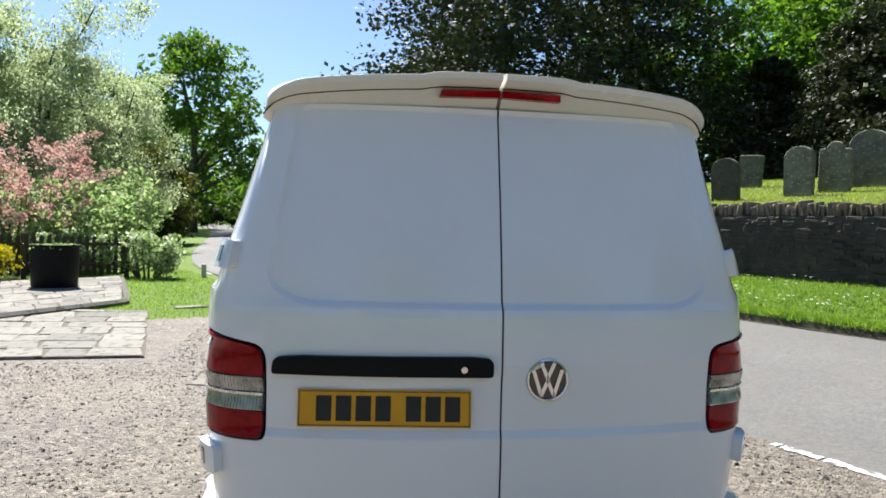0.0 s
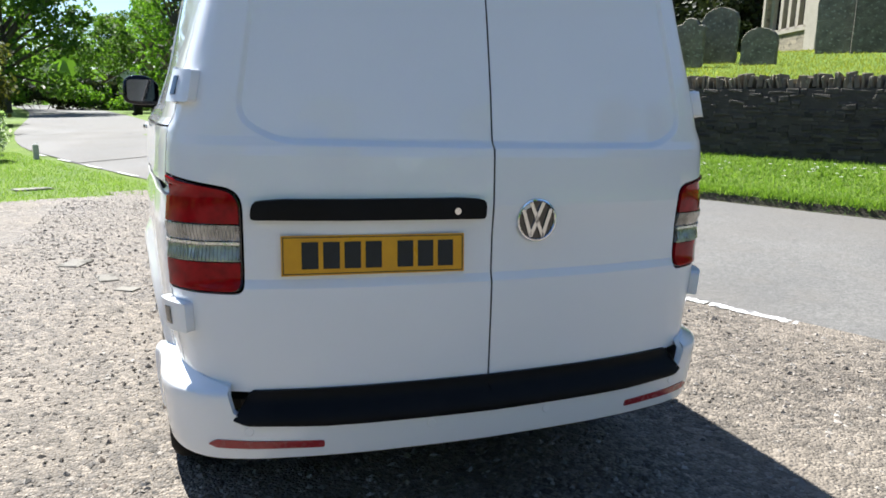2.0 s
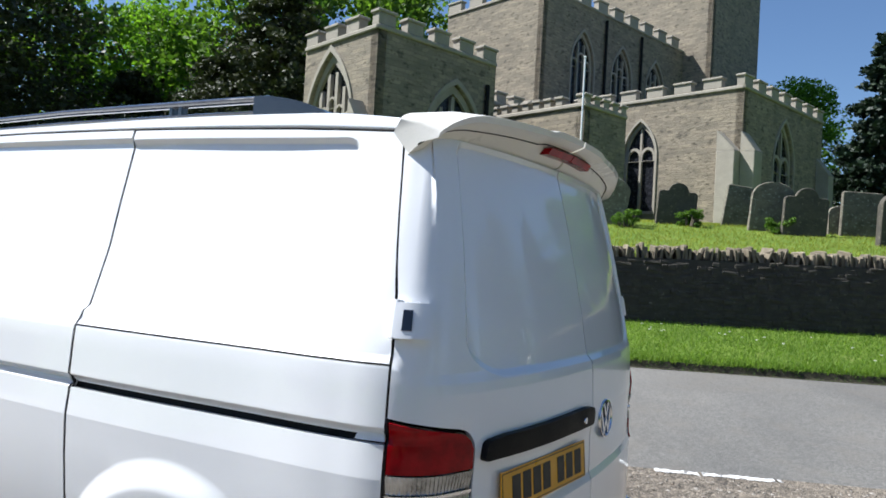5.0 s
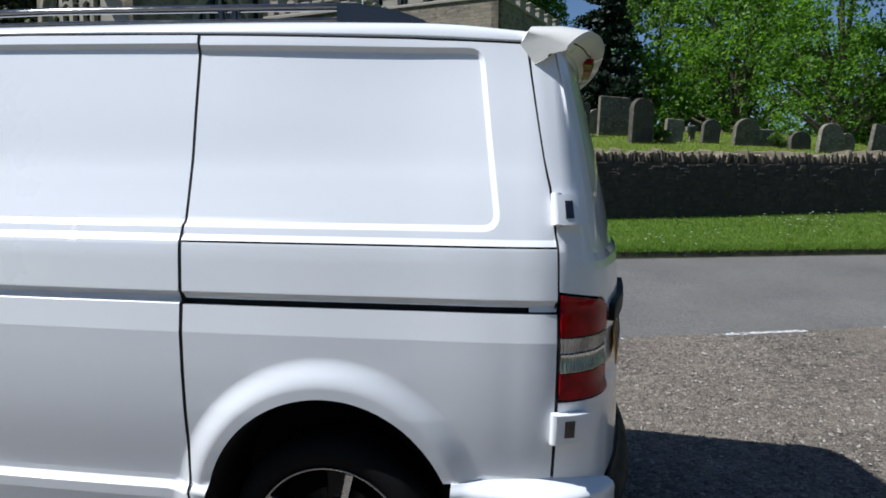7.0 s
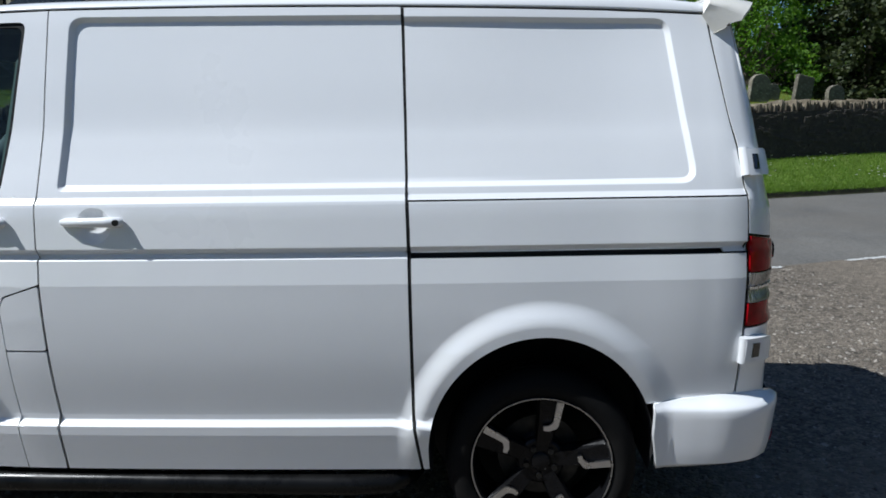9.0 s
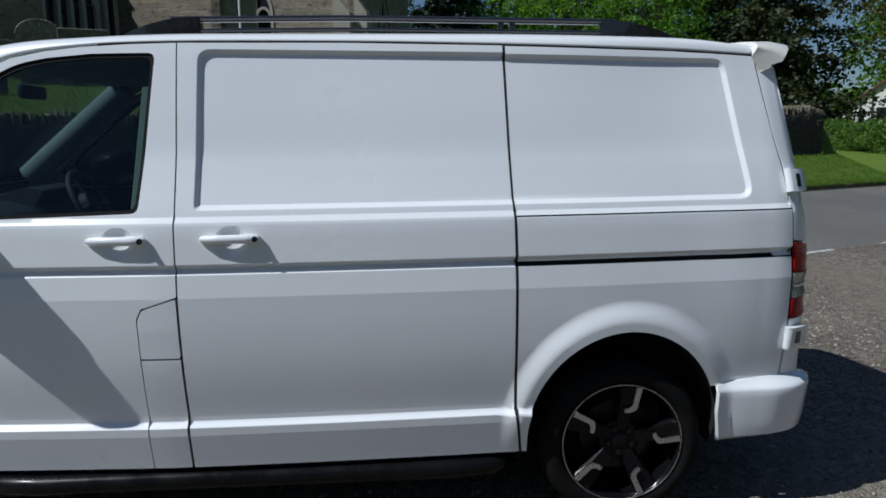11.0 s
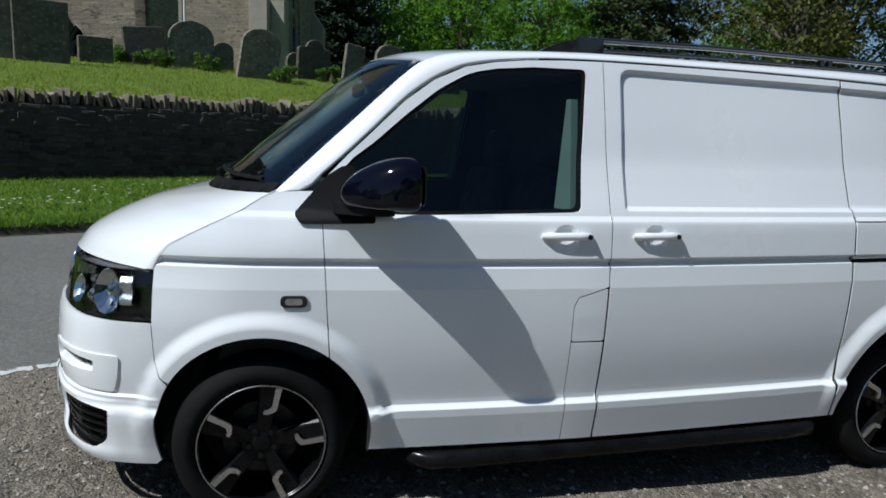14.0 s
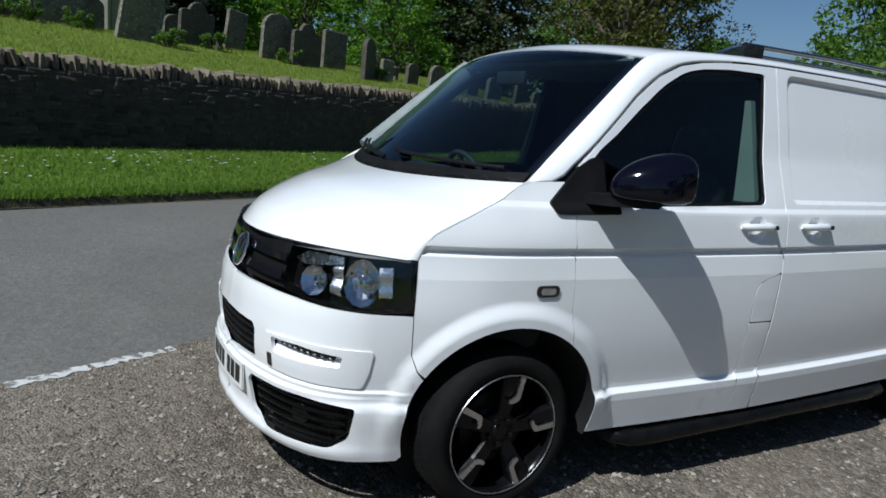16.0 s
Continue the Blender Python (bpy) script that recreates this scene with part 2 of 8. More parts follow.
def rounded(poly, r, n=5):
    """The outline with its corners rounded; r is one radius or one for each corner."""
    out = []
    k = len(poly)
    for i in range(k):
        p, a, b = (Vector(poly[j % k]) for j in (i, i - 1, i + 1))
        ri = r[i] if isinstance(r, (list, tuple)) else r
        if ri <= 0:
            out.append(tuple(p))
            continue
        u, v = (a - p), (b - p)
        ri = min(ri, 0.45 * u.length, 0.45 * v.length)
        s, e = p + u.normalized() * ri, p + v.normalized() * ri
        for j in range(n + 1):
            t = j / n
            out.append(tuple((1 - t) ** 2 * s + 2 * t * (1 - t) * p + t * t * e))
    return out


def dense(poly, step, closed=True):
    out = []
    k = len(poly)
    for i in range(k if closed else k - 1):
        a, b = np.array(poly[i]), np.array(poly[(i + 1) % k])
        n = max(1, int(math.ceil(np.linalg.norm(b - a) / step)))
        out += [tuple(a + (b - a) * j / n) for j in range(n)]
    return out if closed else out + [tuple(poly[-1])]


def fill(outline, holes, lines, us, zs, margin=0.006):
    """Triangles over an outline with holes, with points on a grid inside. Returns points, triangles."""
    pts, edges = [], []
    for loop in [outline, *holes, *lines]:
        s = len(pts)
        pts += loop
        edges += [(s + i, s + (i + 1) % len(loop)) for i in range(len(loop))]
    gu, gz = np.meshgrid(us, zs)
    g = np.stack([gu.ravel(), gz.ravel()], 1)
    keep = sdist(g, outline) < -margin
    for h in holes:
        keep &= sdist(g, h) > margin
    for l in lines:
        keep &= np.abs(sdist(g, l)) > margin * 0.6
    # the rows of the grid become edges, carried on to the outline, so that creases along them stay straight
    kk = keep.reshape(gu.shape) if len(us) and len(zs) else np.zeros((0, 0), bool)
    num = np.cumsum(keep) - 1 + len(pts)
    num = num.reshape(kk.shape) if kk.size else kk
    pts += [tuple(q) for q in g[keep]]
    for j in range(kk.shape[0]):
        cols = np.nonzero(kk[j])[0]
        edges += [(int(num[j, a]), int(num[j, b])) for a, b in zip(cols, cols[1:]) if b <= a + 3]
        if not len(cols):
            continue
        z = zs[j]
        for a, b in zip(outline, outline[1:] + outline[:1]):
            if (a[1] - z) * (b[1] - z) < 0:
                x = a[0] + (b[0] - a[0]) * (z - a[1]) / (b[1] - a[1])
                c = cols[np.argmin(np.abs(np.asarray(us)[cols] - x))]
                if abs(us[c] - x) < 0.06:
                    edges.append((int(num[j, c]), len(pts)))
                    pts.append((float(x), float(z)))
    v, _, f, *_ = delaunay_2d_cdt([Vector(p) for p in pts], edges, [], 0, 1e-6)
    v = np.array([tuple(q) for q in v])
    f = np.array([tuple(q) for q in f if len(q) == 3])
    c = v[f].mean(1)
    ok = inside(c, outline)
    for h in holes:
        ok &= ~inside(c, h)
    f = f[ok]
    a = v[f]
    ar = (a[:, 1, 0] - a[:, 0, 0]) * (a[:, 2, 1] - a[:, 0, 1]) - (a[:, 1, 1] - a[:, 0, 1]) * (a[:, 2, 0] - a[:, 0, 0])
    f[ar < 0] = f[ar < 0][:, ::-1]
    return v, f[np.abs(ar) > 1e-9]


def sheet(name, outline, surf, material, parent, holes=(), lines=(), us=(), zs=(), thick=0.018, step=0.03, right=False, label="", flip=True, weld=False):
    """A panel of a curved surface with turned-in edges. right: the mirror image."""
    o = dense(outline, step)
    hs = [dense(h, step) for h in holes]
    v, f = fill(o, hs, [dense(l, step) for l in lines], us, zs)
    P = surf(v[:, 0], v[:, 1], 0.0)
    e = 0.0015
    du = surf(v[:, 0] + e, v[:, 1], 0.0) - surf(v[:, 0] - e, v[:, 1], 0.0)
    dv = surf(v[:, 0], v[:, 1] + e, 0.0) - surf(v[:, 0], v[:, 1] - e, 0.0)
    nr = np.cross(du, dv)
    nr /= np.linalg.norm(nr, axis=1)[:, None] + 1e-12
    if flip:
        nr, f = -nr, f[:, ::-1]
    verts, faces, nrm = list(P), [tuple(q) for q in f], list(nr)
    if thick:
        for li, loop in enumerate([o, *hs]):
            la = np.array(loop)
            area = np.sum(la[:, 0] * np.roll(la[:, 1], -1) - np.roll(la[:, 0], -1) * la[:, 1])
            if (area < 0) == (li == 0):
                la = la[::-1]
            A, B = surf(la[:, 0], la[:, 1], 0.0), surf(la[:, 0], la[:, 1], -thick)
            s, n = len(verts), len(loop)
            verts += list(A) + list(B)
            nrm += [np.zeros(3)] * (2 * n)
            q = [(s + i, s + (i + 1) % n, s + n + (i + 1) % n, s + n + i) for i in range(n)]
            faces += q if flip else [w[::-1] for w in q]
    verts, nrm = np.array(verts), np.array(nrm)
    if right:
        verts[:, 1] *= -1
        nrm[:, 1] *= -1
        faces = [q[::-1] for q in faces]
    if weld:
        bm = bmesh.new()
        vs = [bm.verts.new(p) for p in verts]
        for q in faces:
            bm.faces.new([vs[i] for i in q])
        bmesh.ops.remove_doubles(bm, verts=bm.verts[:], dist=1e-4)
        me = bpy.data.meshes.new(name)
        bm.to_mesh(me)
        bm.free()
        me.materials.append(material)
        ob = new(name, me)
        ob.parent = parent
        if label:
            ob["label"] = label
        return ob
    return obj(name, verts, faces, material, parent, label, normals=nrm)


# ---- the van: body surface ----
PLAN = [(-0.945, 0), (-0.94, 0.2), (-0.93, 0.42), (-0.91, 0.6), (-0.885, 0.73), (-0.845, 0.815), (-0.79, 0.862), (-0.72, 0.888), (-0.6, 0.905),
        (-0.3, 0.922), (0.1, 0.945), (0.5, 0.957), (1.0, 0.963), (1.6, 0.963), (2.1, 0.95), (2.6, 0.93), (3.0, 0.9), (3.2, 0.873), (3.35, 0.838),
        (3.47, 0.80), (3.57, 0.755), (3.66, 0.68), (3.74, 0.56), (3.80, 0.40), (3.84, 0.2), (3.85, 0)]


def plan_curve():
    p = np.array(PLAN)
    k = np.concatenate([[0], np.cumsum(np.linalg.norm(np.diff(p, axis=0), axis=1))])
    t = np.linspace(0, k[-1], 3000)
    m = np.gradient(p, k, axis=0)
    i = np.clip(np.searchsorted(k, t) - 1, 0, len(k) - 2)
    h = (k[i + 1] - k[i])[:, None]
    s = ((t - k[i]) / (k[i + 1] - k[i]))[:, None]
    q = (1 + 2 * s) * (1 - s) ** 2 * p[i] + s * (1 - s) ** 2 * h * m[i] + s * s * (3 - 2 * s) * p[i + 1] + s * s * (s - 1) * h * m[i + 1]
    u = np.concatenate([[0], np.cumsum(np.linalg.norm(np.diff(q, axis=0), axis=1))])
    side = np.argmin(np.abs(q[:, 0] - 1.6))
    return u - u[side] + 1.6, q


CU, CP = plan_curve()
CT = np.gradient(CP, CU, axis=0)
CT[:, 0] *= np.clip((CU - CU[0]) / 0.15, 0, 1) * np.clip((CU[-1] - CU) / 0.15, 0, 1)   # square to the middle at both ends
CT /= np.linalg.norm(CT, axis=1)[:, None]
U_REAR, U_FRONT = CU[0], CU[-1]


def u_at_y(y, front=False):
    half = CU > 1.6 if front else CU < 1.6
    return float(np.interp(y, CP[half, 1][::-1] if front else CP[half, 1], CU[half][::-1] if front else CU[half]))


def u_at_x(x):
    return float(np.interp(x, CP[:, 0], CU))


FW, RW = (3.0, 0.335), (-0.07, 0.33)          # wheel centres
FARCH, RARCH = (0.422, 0.424), (0.39, 0.425)    # half-axes of the wheel openings
REC_SLIDE = [(1.545, 1.252), (1.535, 1.834), (0.30, 1.817), (0.30, 1.252)]
REC_QUART = [(0.47, 1.252), (0.47, 1.814), (-0.515, 1.797), (-0.583, 1.252)]
REC_SLIDE_R, REC_QUART_R = rounded(REC_SLIDE, [0.02, 0.05, 0, 0]), rounded(REC_QUART, [0, 0, 0.05, 0.06])
REC_REAR = [(U_REAR - 0.3, 1.165), (U_REAR - 0.3, 1.80), (u_at_y(0.66), 1.80), (u_at_y(0.735), 1.235), (u_at_y(0.62), 1.17)]
REC_REAR_R = rounded(REC_REAR, [0, 0, 0.05, 0.10, 0.10])
RECESS = [(REC_SLIDE_R, 0.017, 1), (REC_QUART_R, 0.017, -1), (REC_REAR_R, 0.011, 0)]
HANDLES = (1.81, 1.41)
SIDE_Z = [0.15, 0.27, 0.40, 0.432, 0.444, 0.452, 0.470, 0.52, 0.58, 0.64, 0.7, 0.82, 0.938, 1.022, 1.034, 1.042, 1.060, 1.20, 1.210, 1.230, 1.4, 1.6, 1.82, 1.86, 1.95]
SIDE_D = [0.085, 0.062, 0.034, 0.031, 0.047, 0.054, 0.052, 0.0425, 0.031, 0.0215, 0.0135, 0.004, 0.0, 0.009, 0.028, 0.030, 0.004, 0.014, 0.016, 0.031, 0.057, 0.10, 0.152, 0.163, 0.22]
REAR_Z = [0.15, 0.47, 0.70, 0.775, 0.80, 0.92, 1.0, 1.14, 1.165, 1.19, 1.32, 1.5, 1.7, 1.8, 1.95]
REAR_D = [0.0, -0.008, -0.008, -0.006, 0.004, 0.006, 0.0, 0.008, 0.012, 0.022, 0.045, 0.085, 0.135, 0.165, 0.22]
FRONT_Z = [0.15, 0.215, 0.24, 0.262, 0.29, 0.44, 0.472, 0.484, 0.56, 0.60, 0.66, 0.78, 0.815, 0.9, 1.0, 1.1]
FRONT_D = [0.06, 0.02, 0.0, 0.0, 0.012, -0.010, -0.012, 0.002, -0.01, -0.012, -0.012, 0.0, 0.012, 0.04, 0.075, 0.12]


def skin(u, z, off=0.0):
    """Points of the van's left skin; u runs along the belt from the rear's middle to the nose, z is the height, off is outwards."""
    u, z = np.broadcast_arrays(np.asarray(u, float), np.asarray(z, float))
    x, y = np.interp(u, CU, CP[:, 0]), np.interp(u, CU, CP[:, 1])
    tx, ty = np.interp(u, CU, CT[:, 0]), np.interp(u, CU, CT[:, 1])
    over = np.minimum(u - U_REAR, 0) + np.maximum(u - U_FRONT, 0)   # past the middle: go straight on
    x, y = x + over * tx, y + over * ty
    nx, ny = -ty, tx
    k = np.hypot(nx, ny)
    nx, ny = nx / k, ny / k
    ws, wr, wf = ny * ny, np.where(nx < 0, nx * nx, 0), np.where(nx > 0, nx * nx, 0)
    d = ws * np.interp(z, SIDE_Z, SIDE_D) + wr * np.interp(z, REAR_Z, REAR_D) + wf * np.interp(z, FRONT_Z, FRONT_D)
    d = d + 0.03 * sstep(u, 0.3, -0.6) * sstep(z, 1.3, 1.8) * ws
    d = d + 0.018 * sstep(u, 3.0, 3.4) * sstep(z, 0.78, 1.02) * ws
    d = d + 0.055 * sstep(u, 2.65, 3.0) * sstep(z, 1.06, 1.32) * ws
    d = d - np.interp(u, [-0.9, -0.7, 0.4, 1.0, 1.7, 2.2, 2.8, 3.2], [0.022, 0.028, 0.037, 0.043, 0.044, 0.030, 0.005, 0.0]) * (1 - sstep(z, 1.16, 1.48)) * ws   # the lower side swells
    d = d - 0.011 * (1 - sstep(z, 0.496, 0.507)) * sstep(u, 3.36, 3.52)   # the lower bumper stands proud
    for (cx, cz), (a, b), r in ((FW, FARCH, 0.16), (RW, RARCH, 0.19)):
        q = np.hypot((u - cx) / a, (np.maximum(z, 0.2) - cz) / b)
        ring = np.where(q < 1, 1, 1 - sstep(q, 1.07, 1.07 + 0.45 * r / a)) * sstep(z, 0.22, 0.5)
        d = d - 0.028 * ring * ws
    p = np.stack([u.ravel(), z.ravel()], 1)
    rec = np.zeros(len(p))
    door_edge = p[:, 0] - 0.375 - 0.0206 * (p[:, 1] - 1.215)
    for poly, dep, side in RECESS:
        rec = np.maximum(rec, dep * np.clip(-sdist(p, poly) / 0.017, 0, 1) * (door_edge * side >= 0))
    for hx in HANDLES:
        rec = rec + 0.020 * np.clip(1 - ((p[:, 0] - hx) ** 2 + (p[:, 1] - 1.140) ** 2) / 0.058 ** 2, 0, 1) ** 0.8
    d = d + rec.reshape(d.shape)
    w = off - d
    x = x - 0.018 * wr * np.clip(1 - (y / 0.72) ** 2, 0, 1)
    return np.stack([x + nx * w, y + ny * w, z + 0 * x], -1)


Z_ROWS = sorted([0.30, 0.36] + [k + d for k in (0.40, 0.432, 0.444, 0.452, 0.47, 0.938, 1.022, 1.034, 1.042, 1.060, 1.20, 1.210, 1.230) for d in (-0.0022, 0.0022)] +
                [0.52, 0.58, 0.64, 0.7, 0.76, 0.82, 0.88, 0.98, 1.1, 1.15] + [1.24 + 0.045 * i for i in range(1, 15)])
R_ROWS = sorted([k + d for k in (0.775, 0.80, 1.0, 1.14, 1.165, 1.19) for d in (-0.0022, 0.0022)] + [0.5, 0.55, 0.6, 0.65, 0.7, 0.74, 0.84, 0.88, 0.92, 0.96, 1.04, 1.09] + [1.19 + 0.045 * i for i in range(1, 15)])


def ring_lines(poly):
    """Two close loops at each edge of a recess."""
    c = np.mean(np.array(poly), axis=0)
    out = []
    for k in (-0.0025, 0.0025, 0.0145, 0.0195):
        q = []
        n = len(poly)
        for i in range(n):
            a, p, b = (Vector(poly[j % n]) for j in (i - 1, i, i + 1))
            t = (b - a)
            t = t.normalized() if t.length > 1e-9 else Vector((1, 0))
            nn = Vector((-t.y, t.x))
            if nn.dot(Vector(c) - p) < 0:
                nn = -nn
            w = p + nn * k
            q.append((w.x, w.y))
        out.append(q)
    return out


def arc_pts(c, ab, a0, a1, n=26, grow=0.0):
    return [(c[0] + (ab[0] + grow) * math.cos(radians(a0 + (a1 - a0) * i / n)), c[1] + (ab[1] + grow) * math.sin(radians(a0 + (a1 - a0) * i / n)))
            for i in range(n + 1)]


def flare_loops(c, ab, far):
    """Rings round a wheel opening, over the swell of its flare."""
    return [[(c[0] + ab[0] * q * math.cos(a), c[1] + ab[1] * q * math.sin(a)) for a in np.linspace(0, math.tau, 90, endpoint=False)] for q in np.linspace(1.07, far, 9)]


def ang(c, ab, x, z):
    return math.degrees(math.atan2((z - c[1]) / ab[1], (x - c[0]) / ab[0]))


van = thing("van", "white panel van with roof rails and black alloy wheels on gravel", "van")
us_all = list(np.arange(-1.0, 4.4, 0.045))

# side outlines, in metres along the belt and up
on_arch = lambda x: (x, FW[1] + FARCH[1] * math.sqrt(1 - ((x - FW[0]) / FARCH[0]) ** 2))
wing = (arc_pts(FW, FARCH, ang(FW, FARCH, *on_arch(2.75)), ang(FW, FARCH, *on_arch(3.352)), 24) +
        [(3.381, 0.592), (3.405, 0.65), (3.409, 0.8), (3.403, 1.0), (3.388, 1.045), (3.345, 1.096), (3.27, 1.137), (3.2, 1.172), (3.08, 1.228), (3.0, 1.28), (2.95, 1.303),
         (2.785, 1.309), (2.779, 1.2), (2.7505, on_arch(2.75)[1] + 0.01)])
door_front = ([(2.776, 1.2), (2.78, 1.30), (2.755, 1.372), (2.68, 1.45), (2.58, 1.545), (2.46, 1.66), (2.34, 1.748), (2.21, 1.806), (2.09, 1.83), (1.96, 1.845), (1.79, 1.854),
               (1.614, 1.858), (1.615, 0.944), (1.70, 0.916), (1.745, 0.902), (1.764, 0.863), (1.764, 0.262), (2.56, 0.262)] +
              [p for p in arc_pts(FW, FARCH, 190, ang(FW, FARCH, *on_arch(2.746)), 16)] + [(2.7465, on_arch(2.746)[1] + 0.01)])
win_front = rounded([(1.69, 1.822), (1.742, 1.245), (2.05, 1.236), (2.36, 1.228), (2.70, 1.228), (2.725, 1.37), (2.66, 1.44), (2.58, 1.50), (2.46, 1.605), (2.32, 1.715), (2.19, 1.785),
                     (2.08, 1.806), (1.92, 1.82)], [0.03, 0.03, 0, 0, 0.02, 0.03, 0, 0, 0.02, 0.04, 0.05, 0, 0])
flap = rounded([(1.6185, 0.712), (1.76, 0.712), (1.76, 0.86), (1.742, 0.897), (1.70, 0.911), (1.6185, 0.937)], 0.008, 2)
low_panel = [(1.6185, 0.262), (1.76, 0.262), (1.76, 0.705), (1.6185, 0.705)]
slide = [(1.609, 1.858), (1.609, 0.262), (0.348, 0.262), (0.374, 0.45), (0.376, 1.03), (0.380, 1.215), (0.394, 1.845), (1.0, 1.856)]
quarter_low = ([(0.3625, 0.46), (0.338, 0.262), (0.318, 0.262)] + arc_pts(RW, RARCH, -8, ang(RW, RARCH, -0.43, 0.508), 40)[1:] +
               [(-0.5, 0.512), (-0.742, 0.522), (-0.742, 1.02), (-0.67, 1.02), (0.364, 1.02)])
quarter_mid = [(0.364, 1.037), (-0.665, 1.037), (-0.665, 1.026), (-0.742, 1.026), (-0.741, 1.206), (0.368, 1.206)]
quarter_top = [(0.371, 1.212), (-0.740, 1.212), (-0.727, 1.38), (-0.664, 1.72), (-0.649, 1.808), (-0.3, 1.826), (0.383, 1.843)]

for right in (False, True):
    kw = dict(parent=van, right=right)
    sheet("front_wing", wing, skin, M["paint"], lines=flare_loops(FW, FARCH, 1.25), us=us_all, zs=Z_ROWS, **kw)
    dish = lambda cx: [[(cx + r * math.cos(a), 1.140 + r * math.sin(a)) for a in np.linspace(0, math.tau, 28, endpoint=False)] for r in (0.061, 0.0575, 0.053, 0.044, 0.03, 0.015)]
    fd = sheet("front_door", door_front, skin, M["paint"], holes=[win_front], lines=dish(HANDLES[0]) + flare_loops(FW, FARCH, 1.25), us=us_all, zs=Z_ROWS, **kw)
    seal = rounded([(1.70, 1.812), (1.75, 1.252), (2.05, 1.243), (2.36, 1.236), (2.69, 1.236), (2.712, 1.368), (2.65, 1.43), (2.57, 1.49), (2.45, 1.592), (2.31, 1.703), (2.185, 1.772),
                    (2.08, 1.795), (1.92, 1.81)], [0.03, 0.03, 0, 0, 0.02, 0.03, 0, 0, 0.02, 0.04, 0.05, 0, 0])
    inner_seal = [(u + (2.15 - u) * 0.012, z + (1.50 - z) * 0.02) for u, z in seal]
    sheet("window_seal", win_front, lambda u, z, o: skin(u, z, o - 0.006), M["black"], parent=fd, holes=[inner_seal], us=[], zs=[], right=right, thick=0.02, label="black rubber window seal")
    sheet("window_glass", seal, lambda u, z, o: skin(u, z, o - 0.012), M["glass"], parent=fd, us=np.arange(1.7, 2.8, 0.08), zs=np.arange(1.2, 1.85, 0.06), right=right, thick=0, label="tinted side window")
    sheet("fuel_flap", flap, skin, M["paint"], us=[], zs=Z_ROWS, **kw)
    sheet("sill_panel", low_panel, skin, M["paint"], us=us_all, zs=Z_ROWS, **kw)
    sd = sheet("sliding_door", slide, skin, M["paint"], lines=ring_lines(rounded([(1.545, 1.252), (1.535, 1.834), (0.30, 1.817), (0.30, 1.252)], [0.02, 0.05, 0, 0])) + dish(HANDLES[1]) + flare_loops(RW, RARCH, 1.29),
               us=us_all, zs=Z_ROWS, **kw)
    sheet("rear_quarter", quarter_low, skin, M["paint"], lines=flare_loops(RW, RARCH, 1.29), us=us_all, zs=Z_ROWS, **kw)
    sheet("rail_cover", quarter_mid, skin, M["paint"], us=us_all, zs=Z_ROWS, **kw)
    sheet("rear_quarter_upper", quarter_top, skin, M["paint"],
          lines=ring_lines(REC_QUART_R), us=us_all, zs=Z_ROWS, **kw)
    sheet("door_seal", [(0.349, 0.264), (0.375, 0.45), (0.377, 1.03), (0.381, 1.215), (0.395, 1.843), (0.384, 1.843), (0.372, 1.212), (0.365, 1.02), (0.3635, 0.46), (0.339, 0.264)],
          lambda u, z, o: skin(u, z, o - 0.0025), M["inner"], van, right=right, thick=0.01, label="black rubber door seal")
    sheet("door_seal", [(1.6148, 0.264), (1.6148, 1.856), (1.6092, 1.856), (1.6092, 0.264)], lambda u, z, o: skin(u, z, o - 0.005), M["inner"], van, right=right, thick=0.01, label="black rubber door seal")
    sheet("door_seal", [(-0.7395, 0.53), (-0.7395, 1.208), (-0.7265, 1.38), (-0.6635, 1.72), (-0.6485, 1.806), (-0.661, 1.80), (-0.6725, 1.72), (-0.7355, 1.38), (-0.7485, 1.21), (-0.7485, 0.53)],
          lambda u, z, o: skin(u, z, o - 0.003), M["inner"], van, right=right, thick=0.01, label="black rubber door seal")
    # wheel-arch lips turned in
    for c, ab, a0, a1 in ((FW, FARCH, -12, 192), (RW, RARCH, -12, 192)):
        pts = np.array(arc_pts(c, ab, a0, a1, 40, -0.001))
        A, B = skin(pts[:, 0], pts[:, 1], -0.002), skin(pts[:, 0], pts[:, 1], -0.002)
        B[:, 1] -= 0.34
        B[:, 0] += (c[0] - B[:, 0]) * -0.02
        v = np.concatenate([A, B])
        if right:
            v[:, 1] *= -1
        n = len(pts)
        obj("wheel_arch_liner", v, [(i, i + 1, n + i + 1, n + i) for i in range(n - 1)], M["inner"], van, smooth=True)
    # door handles: a scooped dish and a bar
    for door, cx in ((fd, 1.81), (sd, 1.41)):
        sg = -1 if right else 1
        bm = bmesh.new()
        pts = [(cx - 0.10, 0.004), (cx - 0.095, 0.009), (cx - 0.05, 0.013), (cx + 0.03, 0.013), (cx + 0.085, 0.009), (cx + 0.105, 0.002)]
        pts = [Vector(skin(x, 1.085, o)) + Vector((0, -0.004, 0.067)) for x, o in pts]
        add_tube(bm, pts, [0.012, 0.017, 0.0175, 0.0165, 0.015, 0.010], 12)
        for v in bm.verts:
            v.co.y *= sg
        part("door_handle", bm, M["paint"], door, smooth=True, angle=60)
        bm = bmesh.new()
        a = Vector(skin(cx - 0.088, 1.085, 0.018)) + Vector((0, 0, 0.067))
        b = Vector(skin(cx - 0.088, 1.085, 0.0275)) + Vector((0, 0, 0.067))
        add_cyl(bm, a, b, 0.011, 0.010, 12)
        for v in bm.verts:
            v.co.y *= sg
        part("lock_barrel", bm, M["disc"], door, "dull grey lock barrel", smooth=True)

